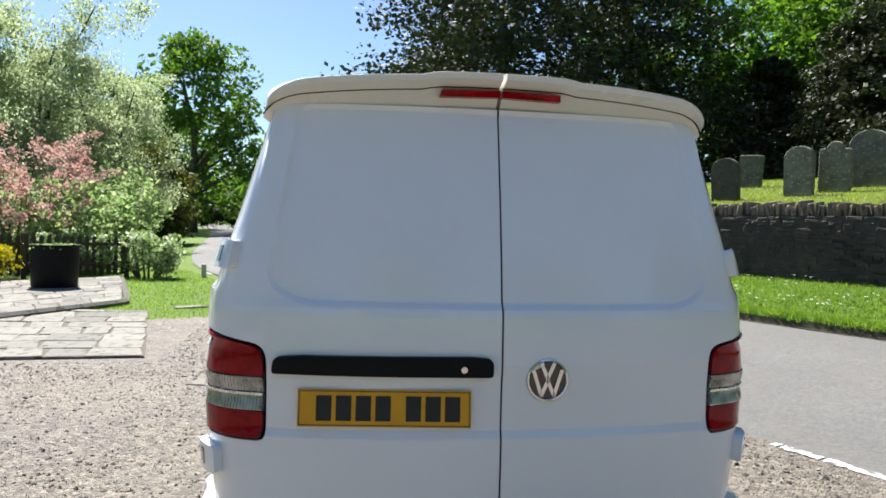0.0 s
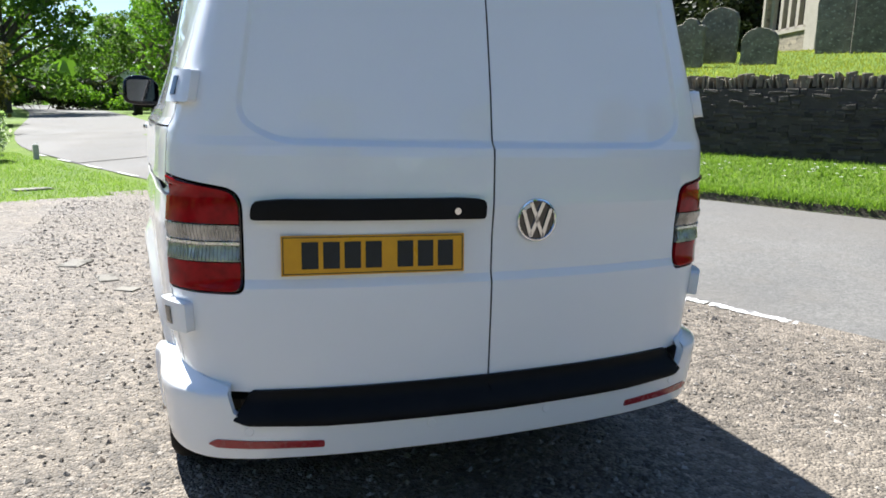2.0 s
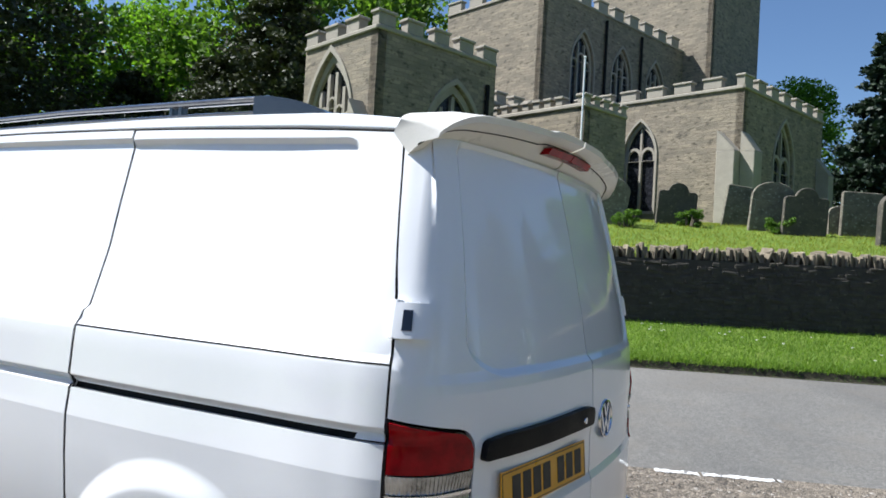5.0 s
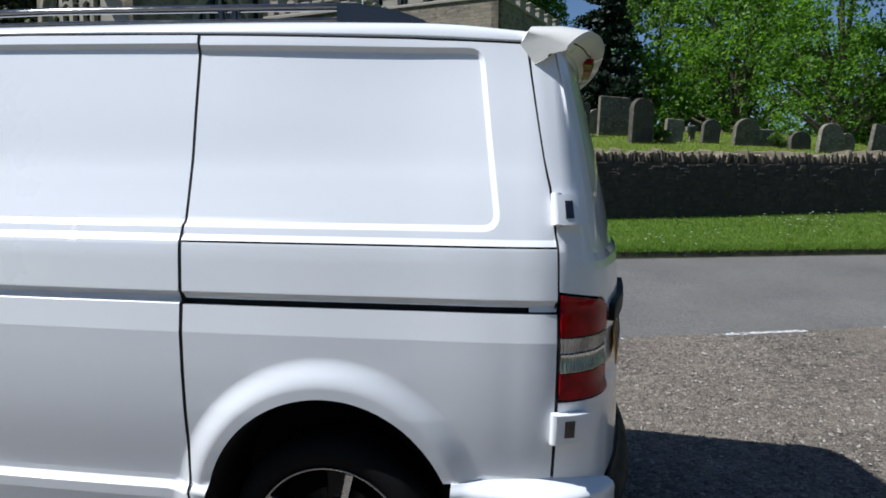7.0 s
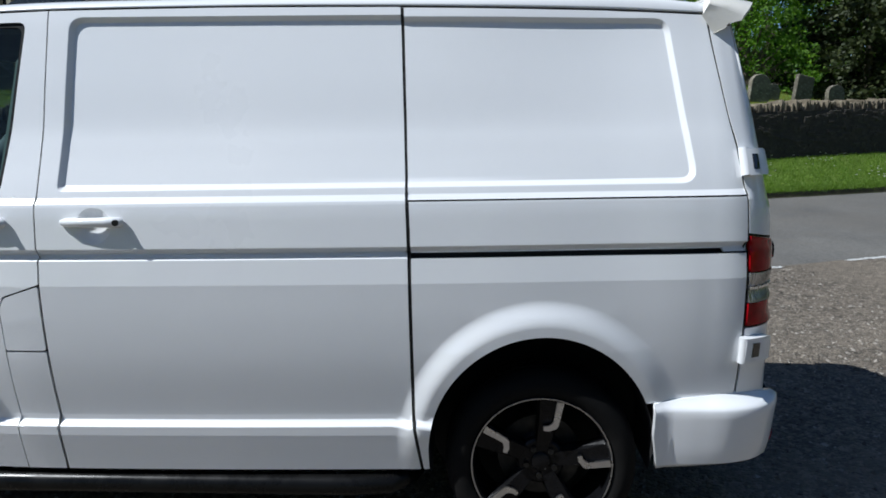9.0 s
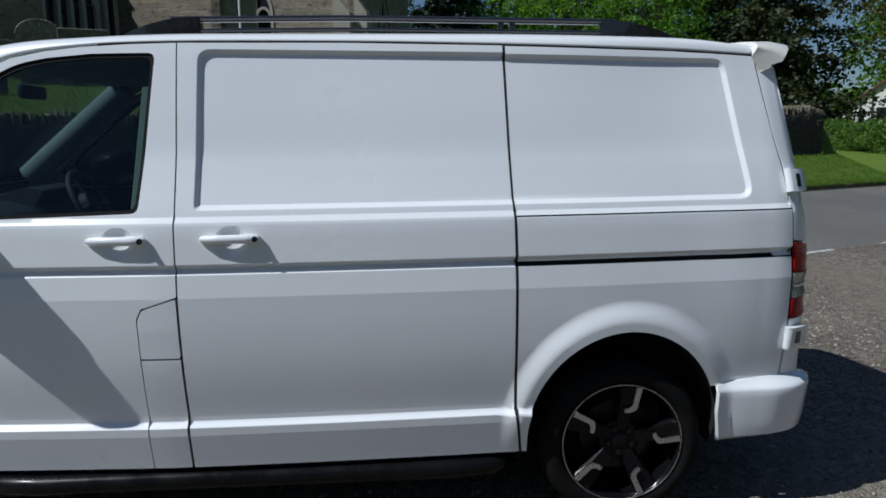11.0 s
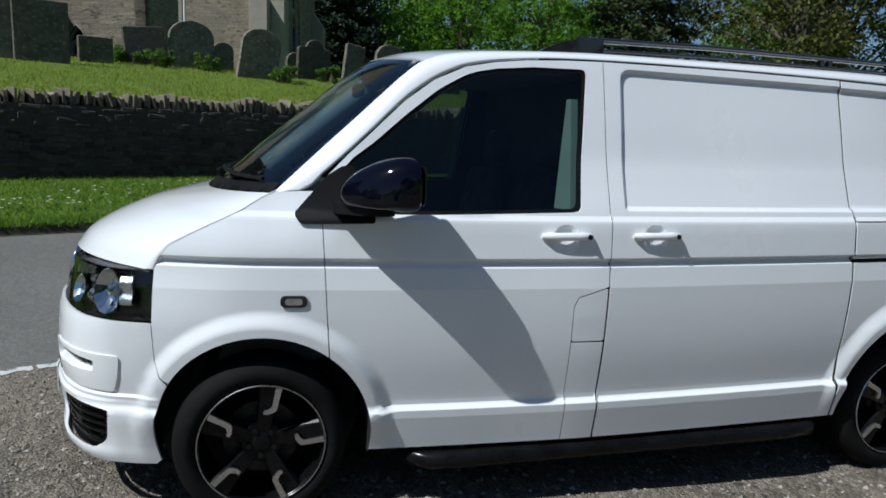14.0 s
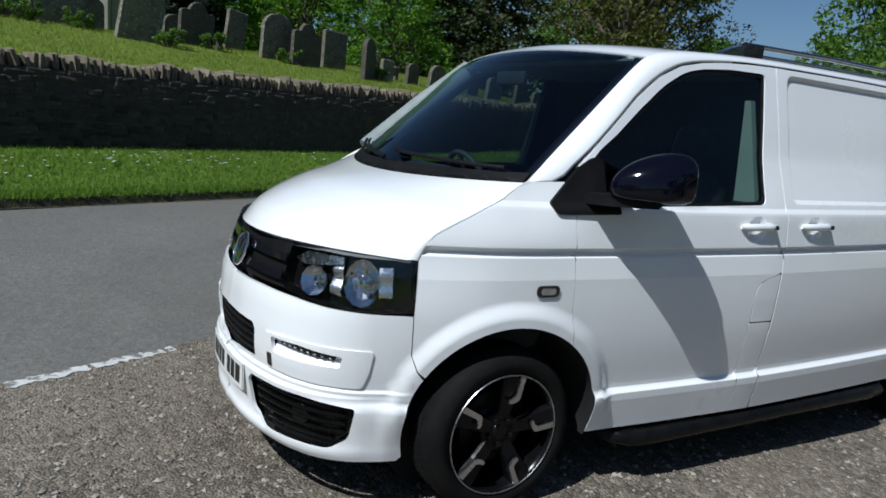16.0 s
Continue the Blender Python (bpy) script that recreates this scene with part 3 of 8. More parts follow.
# ---- rear doors, corner lamps, hinges ----
UL = u_at_y(0.716)
U0 = U_REAR
for right in (False, True):
    arc_of = lambda p, q, w, r: rounded([p, q, w], [0, r, 0], 6)[1:-1]
    c_top, c_low = arc_of((-0.79, 1.071), (UL, 1.040), (UL - 0.002, 0.77), 0.05), arc_of((UL, 1.04), (UL - 0.002, 0.766), (-0.79, 0.768), 0.028)
    lamp_cut = [(-0.750, 0.768), (-0.750, 1.078), (-0.79, 1.071)] + c_top + c_low
    k_top, k_low = arc_of((-0.79, 1.078), (UL - 0.007, 1.047), (UL - 0.009, 0.77), 0.055), arc_of((UL - 0.007, 1.04), (UL - 0.009, 0.759), (-0.79, 0.761), 0.031)
    rear = [(U0 + 0.003, 0.478), (U0 + 0.003, 1.80), (-0.661, 1.80), (-0.6725, 1.72), (-0.7355, 1.38), (-0.748, 1.21), (-0.748, 1.085), (-0.79, 1.078)] + k_top + k_low + [
            (-0.752, 0.761), (-0.752, 0.525), (-0.78, 0.50), (u_at_y(0.76), 0.478)]
    ur = list(np.arange(U0 + 0.02, -0.66, 0.035))
    sheet("rear_door", rear, skin, M["paint"], van, us=ur, zs=R_ROWS, right=right,
               lines=ring_lines(REC_REAR_R))
    # corner lamp in three fields
    lamp = new("tail_lamp")
    lamp.parent = van
    lamp["label"] = "red and clear tail lamp"
    bezel = lambda u, z, o: skin(u, z, o - 0.004)
    lsurf = lambda u, z, o: skin(u, z, o + 0.006)

    def clip_band(poly, z0, z1):
        out = poly
        for lim, sgn in ((z0, 1), (z1, -1)):
            res = []
            for (ua, za), (ub, zb) in zip(out, out[1:] + out[:1]):
                ia, ib = (za - lim) * sgn >= 0, (zb - lim) * sgn >= 0
                if ia:
                    res.append((ua, za))
                if ia != ib:
                    k = (lim - za) / (zb - za)
                    res.append((ua + k * (ub - ua), lim))
            out = res
        return out

    shrink = lambda poly, k: [(u + (-0.85 - u) * k, z + (0.92 - z) * k * 0.55) for u, z in poly]
    sheet("lamp_bezel", lamp_cut, bezel, M["gloss"], lamp, us=ur, zs=R_ROWS, right=right, thick=0.03, label="black lamp surround")
    small = shrink(lamp_cut, 0.03)
    ribs = lambda u, z, o: skin(u, z, o + 0.004 + 0.0018 * np.sin(np.asarray(u) * 620) - 0.004 * np.cos((np.asarray(z) - 0.898) * 62))
    for nm, z0, z1, mt, lb in (("brake_lens", 0.955, 1.1, "red", "glossy red lens"), ("indicator_lens", 0.907, 0.951, "clear", "clear ribbed lens"),
                               ("reversing_lens", 0.851, 0.894, "clear", "clear ribbed lens"), ("fog_lens", 0.7, 0.847, "red", "glossy red lens")):
        fine = mt == "clear"
        sheet(nm, clip_band(small, z0, z1), ribs if fine else lsurf, M[mt], lamp, us=np.arange(-1.0, -0.74, 0.0025) if fine else ur, zs=np.arange(0.78, 1.08, 0.011 if fine else 0.03), right=right,
              thick=0.012, step=0.004 if fine else 0.03, label=lb)
    sheet("lamp_divider", clip_band(small, 0.8965, 0.9045), lambda u, z, o: skin(u, z, o + 0.007), M["satin"], lamp, us=ur, right=right, thick=0.012, label="thin silver divider")
    for z in (1.318, 0.688):
        sg = -1 if right else 1
        hs = rounded([(-0.742, z - 0.043), (-0.742, z + 0.043), (-0.842, z + 0.043), (-0.842, z - 0.043)], 0.01, 2)
        h = sheet("door_hinge", hs, lambda u, zz, o: skin(u, zz, o + 0.030), M["paint"], van, us=np.arange(-0.84, -0.74, 0.02), zs=[z - 0.02, z, z + 0.02], right=right, thick=0.03)
        sheet("hinge_slot", [(-0.765, z - 0.024), (-0.765, z + 0.026), (-0.79, z + 0.026), (-0.79, z - 0.024)], lambda u, zz, o: skin(u, zz, o + 0.032), M["gloss"], h, right=right, thick=0.004, label="dark slot")
        bm = bmesh.new()
        add_cyl(bm, skin(-0.744, z - 0.045, 0.014), skin(-0.744, z + 0.045, 0.014), 0.016, seg=12)
        for v in bm.verts:
            v.co.y *= sg
        part("hinge_knuckle", bm, M["paint"], h, smooth=True)

sheet("door_seal", [(U_REAR - 0.0028, 0.48), (U_REAR - 0.0028, 1.80), (U_REAR + 0.0028, 1.80), (U_REAR + 0.0028, 0.48)], lambda u, z, o: skin(u, z, o - 0.003), M["inner"], van, thick=0.01,
      zs=R_ROWS, us=[U_REAR], label="black rubber door seal")
# rear handle strip, lock, plate, badge
ys = lambda y: u_at_y(abs(y))
strip = rounded([(ys(0.03), 0.965), (ys(0.03), 1.022), (ys(0.10), 1.027), (ys(0.60), 1.025), (ys(0.685), 1.018), (ys(0.69), 0.968)], [0.012, 0.02, 0, 0, 0.02, 0.012], 3)
hs = sheet("rear_handle_strip", strip, lambda u, z, o: skin(u, z, o + 0.02), M["black"], van, us=np.arange(U0, -0.8, 0.05), zs=[0.98, 1.0, 1.015], thick=0.028, label="black grained handle strip")
bm = bmesh.new()
add_cyl(bm, skin(ys(0.12), 0.990, 0.018), skin(ys(0.12), 0.990, 0.024), 0.011, 0.010, 16)
part("lock", bm, M["chrome"], hs, "chrome lock", smooth=True)


def plate(name, centre, normal_turn, material, w=0.52, h=0.111, label=""):
    """A number plate; its characters are plain bars."""
    m = centre @ Matrix.Rotation(normal_turn, 4, "Z")
    bm = bmesh.new()
    for k in range(10):
        add_box(bm, (-w / 2 + w * k / 10, -h / 2, 0), (-w / 2 + w * (k + 1) / 10, h / 2, 0.004), 0, 1, m)
    bmesh.ops.remove_doubles(bm, verts=bm.verts, dist=1e-5)
    pl = part(name, bm, material, van, label)
    bm = bmesh.new()
    for lo, hi in (((-w / 2 + .004, -h / 2 + .004), (w / 2 - .004, -h / 2 + .0065)), ((-w / 2 + .004, h / 2 - .0065), (w / 2 - .004, h / 2 - .004)),
                   ((-w / 2 + .004, -h / 2 + .0065), (-w / 2 + .0065, h / 2 - .0065)), ((w / 2 - .0065, -h / 2 + .0065), (w / 2 - .004, h / 2 - .0065))):
        add_box(bm, (*lo, 0.004), (*hi, 0.0048), 0, 1, m)
    part("plate_border", bm, M["ink"], pl)
    x = -0.205
    for k in range(7):
        bm = bmesh.new()
        add_box(bm, (x, -0.0375, 0.004), (x + 0.046, 0.0375, 0.0052), 0.001, 1, m)
        part("character_bar", bm, M["ink"], pl)
        x += 0.059 + (0.032 if k == 3 else 0)
    return pl


pa, pb = (Vector(skin(ys(y), z, 0.012)) for y, z in ((0.615, 0.868), (0.092, 0.868)))
mid = (pa + pb) / 2
ax = (pb - pa).normalized()
up = Vector((0.09, 0, 1)).normalized()
nz = ax.cross(up).normalized()
up = nz.cross(ax)
plate("number_plate", Matrix.Translation(mid + nz * 0.004) @ Matrix((ax, up, nz)).transposed().to_4x4(), 0, M["plate"], label="yellow number plate")


def badge(name, pos, turn, r, parent):
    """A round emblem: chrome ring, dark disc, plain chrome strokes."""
    m = Matrix.Translation(pos) @ turn
    bm = bmesh.new()
    prof = [(r, 0.0), (r, 0.006), (r * 0.97, 0.010), (r * 0.90, 0.011), (r * 0.86, 0.008), (r * 0.85, 0.003)]
    rings = [[bm.verts.new(m @ Vector((q * math.cos(a), q * math.sin(a), h))) for a in np.linspace(0, math.tau, 40, endpoint=False)] for q, h in prof]
    for a, b in zip(rings, rings[1:]):
        for i in range(40):
            bm.faces.new((a[i], a[(i + 1) % 40], b[(i + 1) % 40], b[i]))
    bd = part(name, bm, M["chrome"], parent, "round chrome emblem", smooth=True)
    bm = bmesh.new()
    add_cyl(bm, m @ Vector((0, 0, 0)), m @ Vector((0, 0, 0.0035)), r * 0.86, seg=40)
    part("emblem_disc", bm, M["gloss"], bd)
    k = r * 0.84
    w = r * 0.085
    for pts in ([(-0.36, 0.90), (0.0, 0.10), (0.36, 0.90)], [(-0.80, 0.52), (-0.36, -0.86), (0.0, -0.04), (0.36, -0.86), (0.80, 0.52)]):
        for (xa, ya), (xb, yb) in zip(pts, pts[1:]):
            a, b = Vector((xa * k, ya * k)), Vector((xb * k, yb * k))
            d = (b - a).normalized()
            n = Vector((-d.y, d.x)) * w
            a, b = a - d * w * 0.5, b + d * w * 0.5
            bm = bmesh.new()
            add_prism(bm, [tuple(a - n), tuple(b - n), tuple(b + n), tuple(a + n)], m @ Matrix.Translation((0, 0, 0.002)), 0.007)
            part("emblem_stroke", bm, M["chrome"], bd)


pb = Vector(skin(ys(0.143), 0.955, 0.002)) * 1
pb.y *= -1
badge("rear_emblem", pb, Euler((radians(90), 0, radians(-91.5))).to_matrix().to_4x4() @ Matrix.Rotation(radians(-2), 4, "X"), 0.066, van)

# ---- top: bonnet, screen, roof ----
TT = [0, 0.5, 1, 1.5, 2, 3]
TB = dict(x=[3.79, 3.74, 3.66, 3.56, 3.45, 3.22], z=[1.0, 1.065, 1.12, 1.17, 1.212, 1.265], a=[0.61, 0.58, 0.53, 0.49, 0.46, 0.42], c=[0.0, 0.01, 0.02, 0.03, 0.03, -0.05])
TR = [3, 3.5, 4, 4.5, 5, 6, 7, 8, 9]
TC = dict(x=[3.22, 2.84, 2.47, 2.33, 2.1, 1.5, 0.5, -0.3, -0.74], z=[1.265, 1.585, 1.872, 1.91, 1.93, 1.948, 1.945, 1.928, 1.895],
          a=[0.42, 0.30, 0.19, 0.15, 0.08, 0.0, 0.0, -0.03, -0.14], c=[-0.05, 0.03, 0.085, 0.09, 0.09, 0.09, 0.09, 0.09, 0.1])
WT, WW = [0, 0.3, 0.65, 0.95, 1.4, 1.8, 2.4, 3, 4, 5, 9], [0.778, 0.783, 0.789, 0.797, 0.805, 0.814, 0.817, 0.80, 0.742, 0.725, 0.70]


def top(t, y, off=0.0):
    t, y = np.broadcast_arrays(np.asarray(t, float), np.asarray(y, float))
    lo = t < 3

    def f(k):
        return np.where(lo, spl(t, TT, TB[k]), spl(t, TR, TC[k]))
    x, z = f("x") - f("a") * y * y, f("z") - f("c") * y * y
    if np.any(off):
        t2 = np.minimum(t + 0.02, 9)
        t1 = np.maximum(t2 - 0.04, 0)
        dx = spl(t2, TT + TR[1:], TB["x"] + TC["x"][1:]) - spl(t1, TT + TR[1:], TB["x"] + TC["x"][1:])
        dz = spl(t2, TT + TR[1:], TB["z"] + TC["z"][1:]) - spl(t1, TT + TR[1:], TB["z"] + TC["z"][1:])
        k = np.hypot(dx, dz) + 1e-9
        x, z = x + off * dz / k, z - off * dx / k
    return np.stack([x, y + 0 * x, z], -1)


def strip_outline(t0, t1, w0=0.0, n=24, inset=0.0):
    ts = np.linspace(t0, t1, n)
    w = np.interp(ts, WT, WW) - inset
    return [(float(t), float(v)) for t, v in zip(ts, w)] + [(float(t), -float(v)) for t, v in zip(ts[::-1], w[::-1])]


yy = list(np.arange(-0.8, 0.81, 0.08))
sheet("bonnet", strip_outline(0.02, 2.98, inset=0.004), top, M["paint"], van, us=np.arange(0.1, 2.95, 0.14), zs=yy, thick=0.02, step=0.06, flip=True)
for right in (False, True):
    # rolled edge of the bonnet down to the wing
    bt = np.linspace(0.02, 2.98, 40)
    be = top(bt, np.interp(bt, WT, WW) - 0.004)
    kt = [0.02, 0.38, 0.88, 1.34, 1.74, 2.38, 2.85, 2.98]
    we = np.stack([np.interp(bt, kt, c) for c in ([3.388, 3.368, 3.331, 3.258, 3.190, 3.071, 2.990, 2.941], [0.795, 0.799, 0.806, 0.818, 0.825, 0.818, 0.808, 0.810],
                                                  [1.003, 1.048, 1.099, 1.140, 1.175, 1.231, 1.283, 1.306])], -1)
    cc = (be + we) / 2 + np.array([0.004, 0.006, 0.006])
    rows = [be + np.array([-0.01, -0.02, -0.004])] + [(1 - k) ** 2 * be + 2 * k * (1 - k) * cc + k * k * we for k in np.linspace(0, 1, 6)] + [we + np.array([-0.004, -0.012, -0.016])]
    v = np.concatenate(rows) * np.array([1, -1 if right else 1, 1])
    f = [(r * 40 + i, r * 40 + i + 1, (r + 1) * 40 + i + 1, (r + 1) * 40 + i) for r in range(len(rows) - 1) for i in range(39)]
    obj("bonnet_edge", v, f if right else [q[::-1] for q in f], M["paint"], van, smooth=True)
sheet("windscreen", strip_outline(3.03, 3.99, inset=0.022), lambda t, y, o: top(t, y, o - 0.004), M["screen"], van, us=np.arange(3.1, 4, 0.08), zs=yy, thick=0, step=0.05, flip=True, label="raked clear windscreen")
sheet("screen_band", strip_outline(3.0, 4.03, inset=0.004), lambda t, y, o: top(t, y, o - 0.006), M["gloss"], van, us=[], zs=[], thick=0.01, step=0.05, flip=True,
      holes=[[(t, y) for t, y in strip_outline(3.045, 3.965, inset=0.04)]], label="black glazing band")
sheet("roof", strip_outline(4.03, 9.0, n=40), top, M["paint"], van, us=np.arange(4.1, 9, 0.13), zs=yy, thick=0.02, step=0.06, flip=True)
sheet("scuttle", strip_outline(2.975, 3.06, inset=0.01, n=4), lambda t, y, o: top(t, y, o + 0.004 - 0.02 * (t < 3.0)), M["black"], van, us=[3.0, 3.03], zs=yy, thick=0.02, step=0.05, flip=True, label="black plastic scuttle panel")

STATION = [(3.0, 2.93, 1.303), (3.08, 2.85, 1.308), (3.2, 2.775, 1.375), (3.4, 2.675, 1.465), (3.6, 2.565, 1.568), (3.8, 2.445, 1.680), (4.0, 2.31, 1.770), (4.5, 2.19, 1.818),
           (5.0, 2.02, 1.845), (5.5, 1.8, 1.860), (6.0, 1.5, 1.864), (6.5, 1.0, 1.861), (7.0, 0.5, 1.852), (7.5, 0.1, 1.842), (8.0, -0.3, 1.832), (8.5, -0.5, 1.822), (9.0, -0.645, 1.815)]
tt = np.linspace(3.0, 9.0, 90)
ts_, us_, zs_ = (np.array([s[i] for s in STATION]) for i in range(3))
sp = skin(spl(tt, ts_, us_), spl(tt, ts_, zs_), 0.0)
tp = top(tt, np.interp(tt, WT, WW))
for right in (False, True):
    rows = []
    for k in np.linspace(0, 1, 9):
        cc = np.stack([(sp[:, 0] + tp[:, 0]) / 2, sp[:, 1] * 0.82 + tp[:, 1] * 0.18, sp[:, 2] * 0.1 + tp[:, 2] * 0.9], -1)
        rows.append((1 - k) ** 2 * sp + 2 * k * (1 - k) * cc + k * k * tp)
    rows.insert(0, sp + np.array([0, -0.02, -0.004]))
    v = np.concatenate(rows)
    n = len(tt)
    if right:
        v = v * np.array([1, -1, 1])
    f = [(r * n + i, r * n + i + 1, (r + 1) * n + i + 1, (r + 1) * n + i) for r in range(len(rows) - 1) for i in range(n - 1)]
    f = f if right else [q[::-1] for q in f]
    obj("cant_rail", v, f, M["paint"], van, smooth=True)
    bm = bmesh.new()
    add_tube(bm, [(p[0], -p[1] if right else p[1], p[2]) for p in sp[34:] + np.array([0, -0.0015, -0.002])], 0.0032, 6)
    part("roof_gutter", bm, M["inner"], van, "thin dark roof gutter line")
    # roof rail: legs and two bars
    sg = -1 if right else 1
    bm = bmesh.new()
    yr = 0.655
    zr = lambda x: float(np.interp(x, [-0.5, 0, 1.0, 1.7, 2.0], [1.875, 1.89, 1.905, 1.90, 1.885]))
    xs_ = np.linspace(-0.08, 1.66, 20)
    add_tube(bm, [(x, sg * yr, zr(x) + 0.062) for x in xs_], 0.021, 12)
    for v in bm.verts:
        zc = zr(v.co.x) + 0.062
        v.co.z = zc + (v.co.z - zc) * 0.6
    rail = part("roof_rail", bm, M["rail"], van, "dark roof rail", smooth=True)
    for xa, xb in ((1.55, 1.86), (-0.34, -0.02)):
        bm = bmesh.new()
        d = 1 if xa > 0 else -1
        tip, root = (xb, xa) if d > 0 else (xa, xb)
        ks = np.linspace(0, 1, 10)
        pr = [(tip + (root - tip) * k, zr(tip + (root - tip) * k) + 0.074 * math.sin(k * math.pi / 2) ** 0.7 - 0.004) for k in ks] + [(root, zr(root) - 0.02), (tip, zr(tip) - 0.02)]
        add_prism(bm, [(x, z) for x, z in pr], Matrix.Translation((0, sg * yr + 0.022, 0)) @ Matrix.Rotation(radians(90), 4, "X"), 0.044)
        part("rail_foot", bm, M["rail"], rail, "tapered rail end", smooth=True, angle=30)
    for x in (0.36,):
        bm = bmesh.new()
        for dx in (-0.035, 0.012):
            add_box(bm, (x + dx, sg * yr - 0.014, zr(x) - 0.02), (x + dx + 0.022, sg * yr + 0.014, zr(x) + 0.06), 0.004, 1)
        part("rail_support", bm, M["rail"], rail)
    bm = bmesh.new()
    add_tube(bm, [(x, sg * (yr + 0.012), zr(x) + 0.018) for x in xs_], 0.008, 8)
    part("rail_inner_bar", bm, M["rail"], rail, smooth=True)

# ---- spoiler: two halves with a brake lamp between ----
for right in (False, True):
    kv = np.concatenate([np.linspace(0.008, 0.84, 24), 0.84 + 0.16 * np.sin(np.linspace(0.08, 1, 16) * math.pi / 2)])
    prof, seam = [], []
    for k in kv:
        end = 0.5 * (1 - math.sqrt(max(0.0, 1 - (max(0.0, k - 0.84) / 0.16) ** 2)))
        y = 0.758 * k
        hump = 0.009 * (1 - float(sstep(y, 0.20, 0.26)))
        F = np.array([-0.665 + 0.022 * k ** 2, 1.907 - 0.045 * k ** 2 + hump - 0.050 * end]) + np.array([0.018 * end, 0])            # where it leaves the roof
        T = np.array([-0.889 + 0.089 * k ** 2, 1.889 - 0.034 * k ** 2 + hump])            # trailing edge
        B = np.array([-0.799 + 0.114 * k ** 2, 1.815 - 0.058 * k ** 2])                   # where it meets the doors
        T = T * (1 - end) + end * (B + np.array([-0.020, -0.016]))
        yt = y - 0.040 * float(sstep(k, 0.55, 0.95)) * (1 - 0.9 * end)                                          # the trailing edge tucks in
        mid = (F + T) / 2 + np.array([0, 0.008 * (1 - end)])
        pts = [F + np.array([0.02, -0.02 - 0.03 * end]), F, mid, T + np.array([0.012, 0.003]), T, T - np.array([-0.004, 0.018 * (1 - 0.7 * end)]), (T + B) / 2 + np.array([0.01, -0.008 + 0.012 * (1 - end)]), B, B + np.array([0.04 - 0.025 * end, -0.02 * (1 - end)])]
        tuck = [0, 0, 0.5, 0.95, 1, 1, 0.5, 0, 0]
        prof.append([(p[0], y + (yt - y) * w - dy * end, p[1]) for p, w, dy in zip(pts, tuck, (0.03, 0.022, 0.008, 0, 0, 0, 0, 0.010, 0.05))])
        w = min(0.92, 0.043 / (T[1] - B[1] + 1e-6)) if end < 0.5 else 0.92
        q = T + (B - T) * w
        q = pts[5] + (pts[6] - pts[5]) * min(1, w / 0.55) if w < 0.55 else pts[6] + (B - pts[6]) * (w - 0.55) / 0.45
        seam.append((q[0] + 0.0, y + (yt - y) * (1 - w), q[1]))
    P = np.array(prof)
    if right:
        P[:, :, 1] *= -1
    n, m_ = P.shape[:2]
    f = [(i * m_ + j, (i + 1) * m_ + j, (i + 1) * m_ + j + 1, i * m_ + j + 1) for i in range(n - 1) for j in range(m_ - 1)]
    f += [tuple(range(m_)), tuple((n - 1) * m_ + j for j in range(m_))[::-1]]
    bm = bmesh.new()
    vs = [bm.verts.new(p) for p in P.reshape(-1, 3)]
    for q in f:
        bm.faces.new([vs[i] for i in q])
    sp_ob = part("roof_spoiler", bm, M["spoiler"], van, "cream roof spoiler half", smooth=True, angle=35)
    bm = bmesh.new()
    add_tube(bm, [(p[0], -p[1] if right else p[1], p[2]) for p in seam[:-2]], 0.0026, 6)
    part("seal", bm, M["rubber"], sp_ob, "thin dark seal")
    bm = bmesh.new()
    sg = -1 if right else 1
    v = [(-0.852, sg * 0.004, 1.852), (-0.847, sg * 0.192, 1.848), (-0.836, sg * 0.197, 1.828), (-0.839, sg * 0.004, 1.832)]
    a = [bm.verts.new(p) for p in v]
    b = [bm.verts.new((p[0] + 0.03, p[1], p[2])) for p in v]
    bm.faces.new(a)
    for i in range(4):
        bm.faces.new((a[i], a[(i + 1) % 4], b[(i + 1) % 4], b[i]))
    part("brake_lamp", bm, M["red"], sp_ob, "long red high brake lamp")

# ---- bumpers ----
def rear_bumper(u, z, o):
    z = np.asarray(z, float)
    edge = 1 - sstep(u, -0.75, -0.45) * 0.45
    p = skin(u, 0.0 * z + 0.60, o + edge * np.interp(z, [0.262, 0.285, 0.33, 0.42, 0.472, 0.487, 0.498, 0.505, 0.53], [-0.02, 0.020, 0.030, 0.041, 0.046, 0.042, 0.026, 0.012, -0.02]))
    p[..., 2] = z
    return p


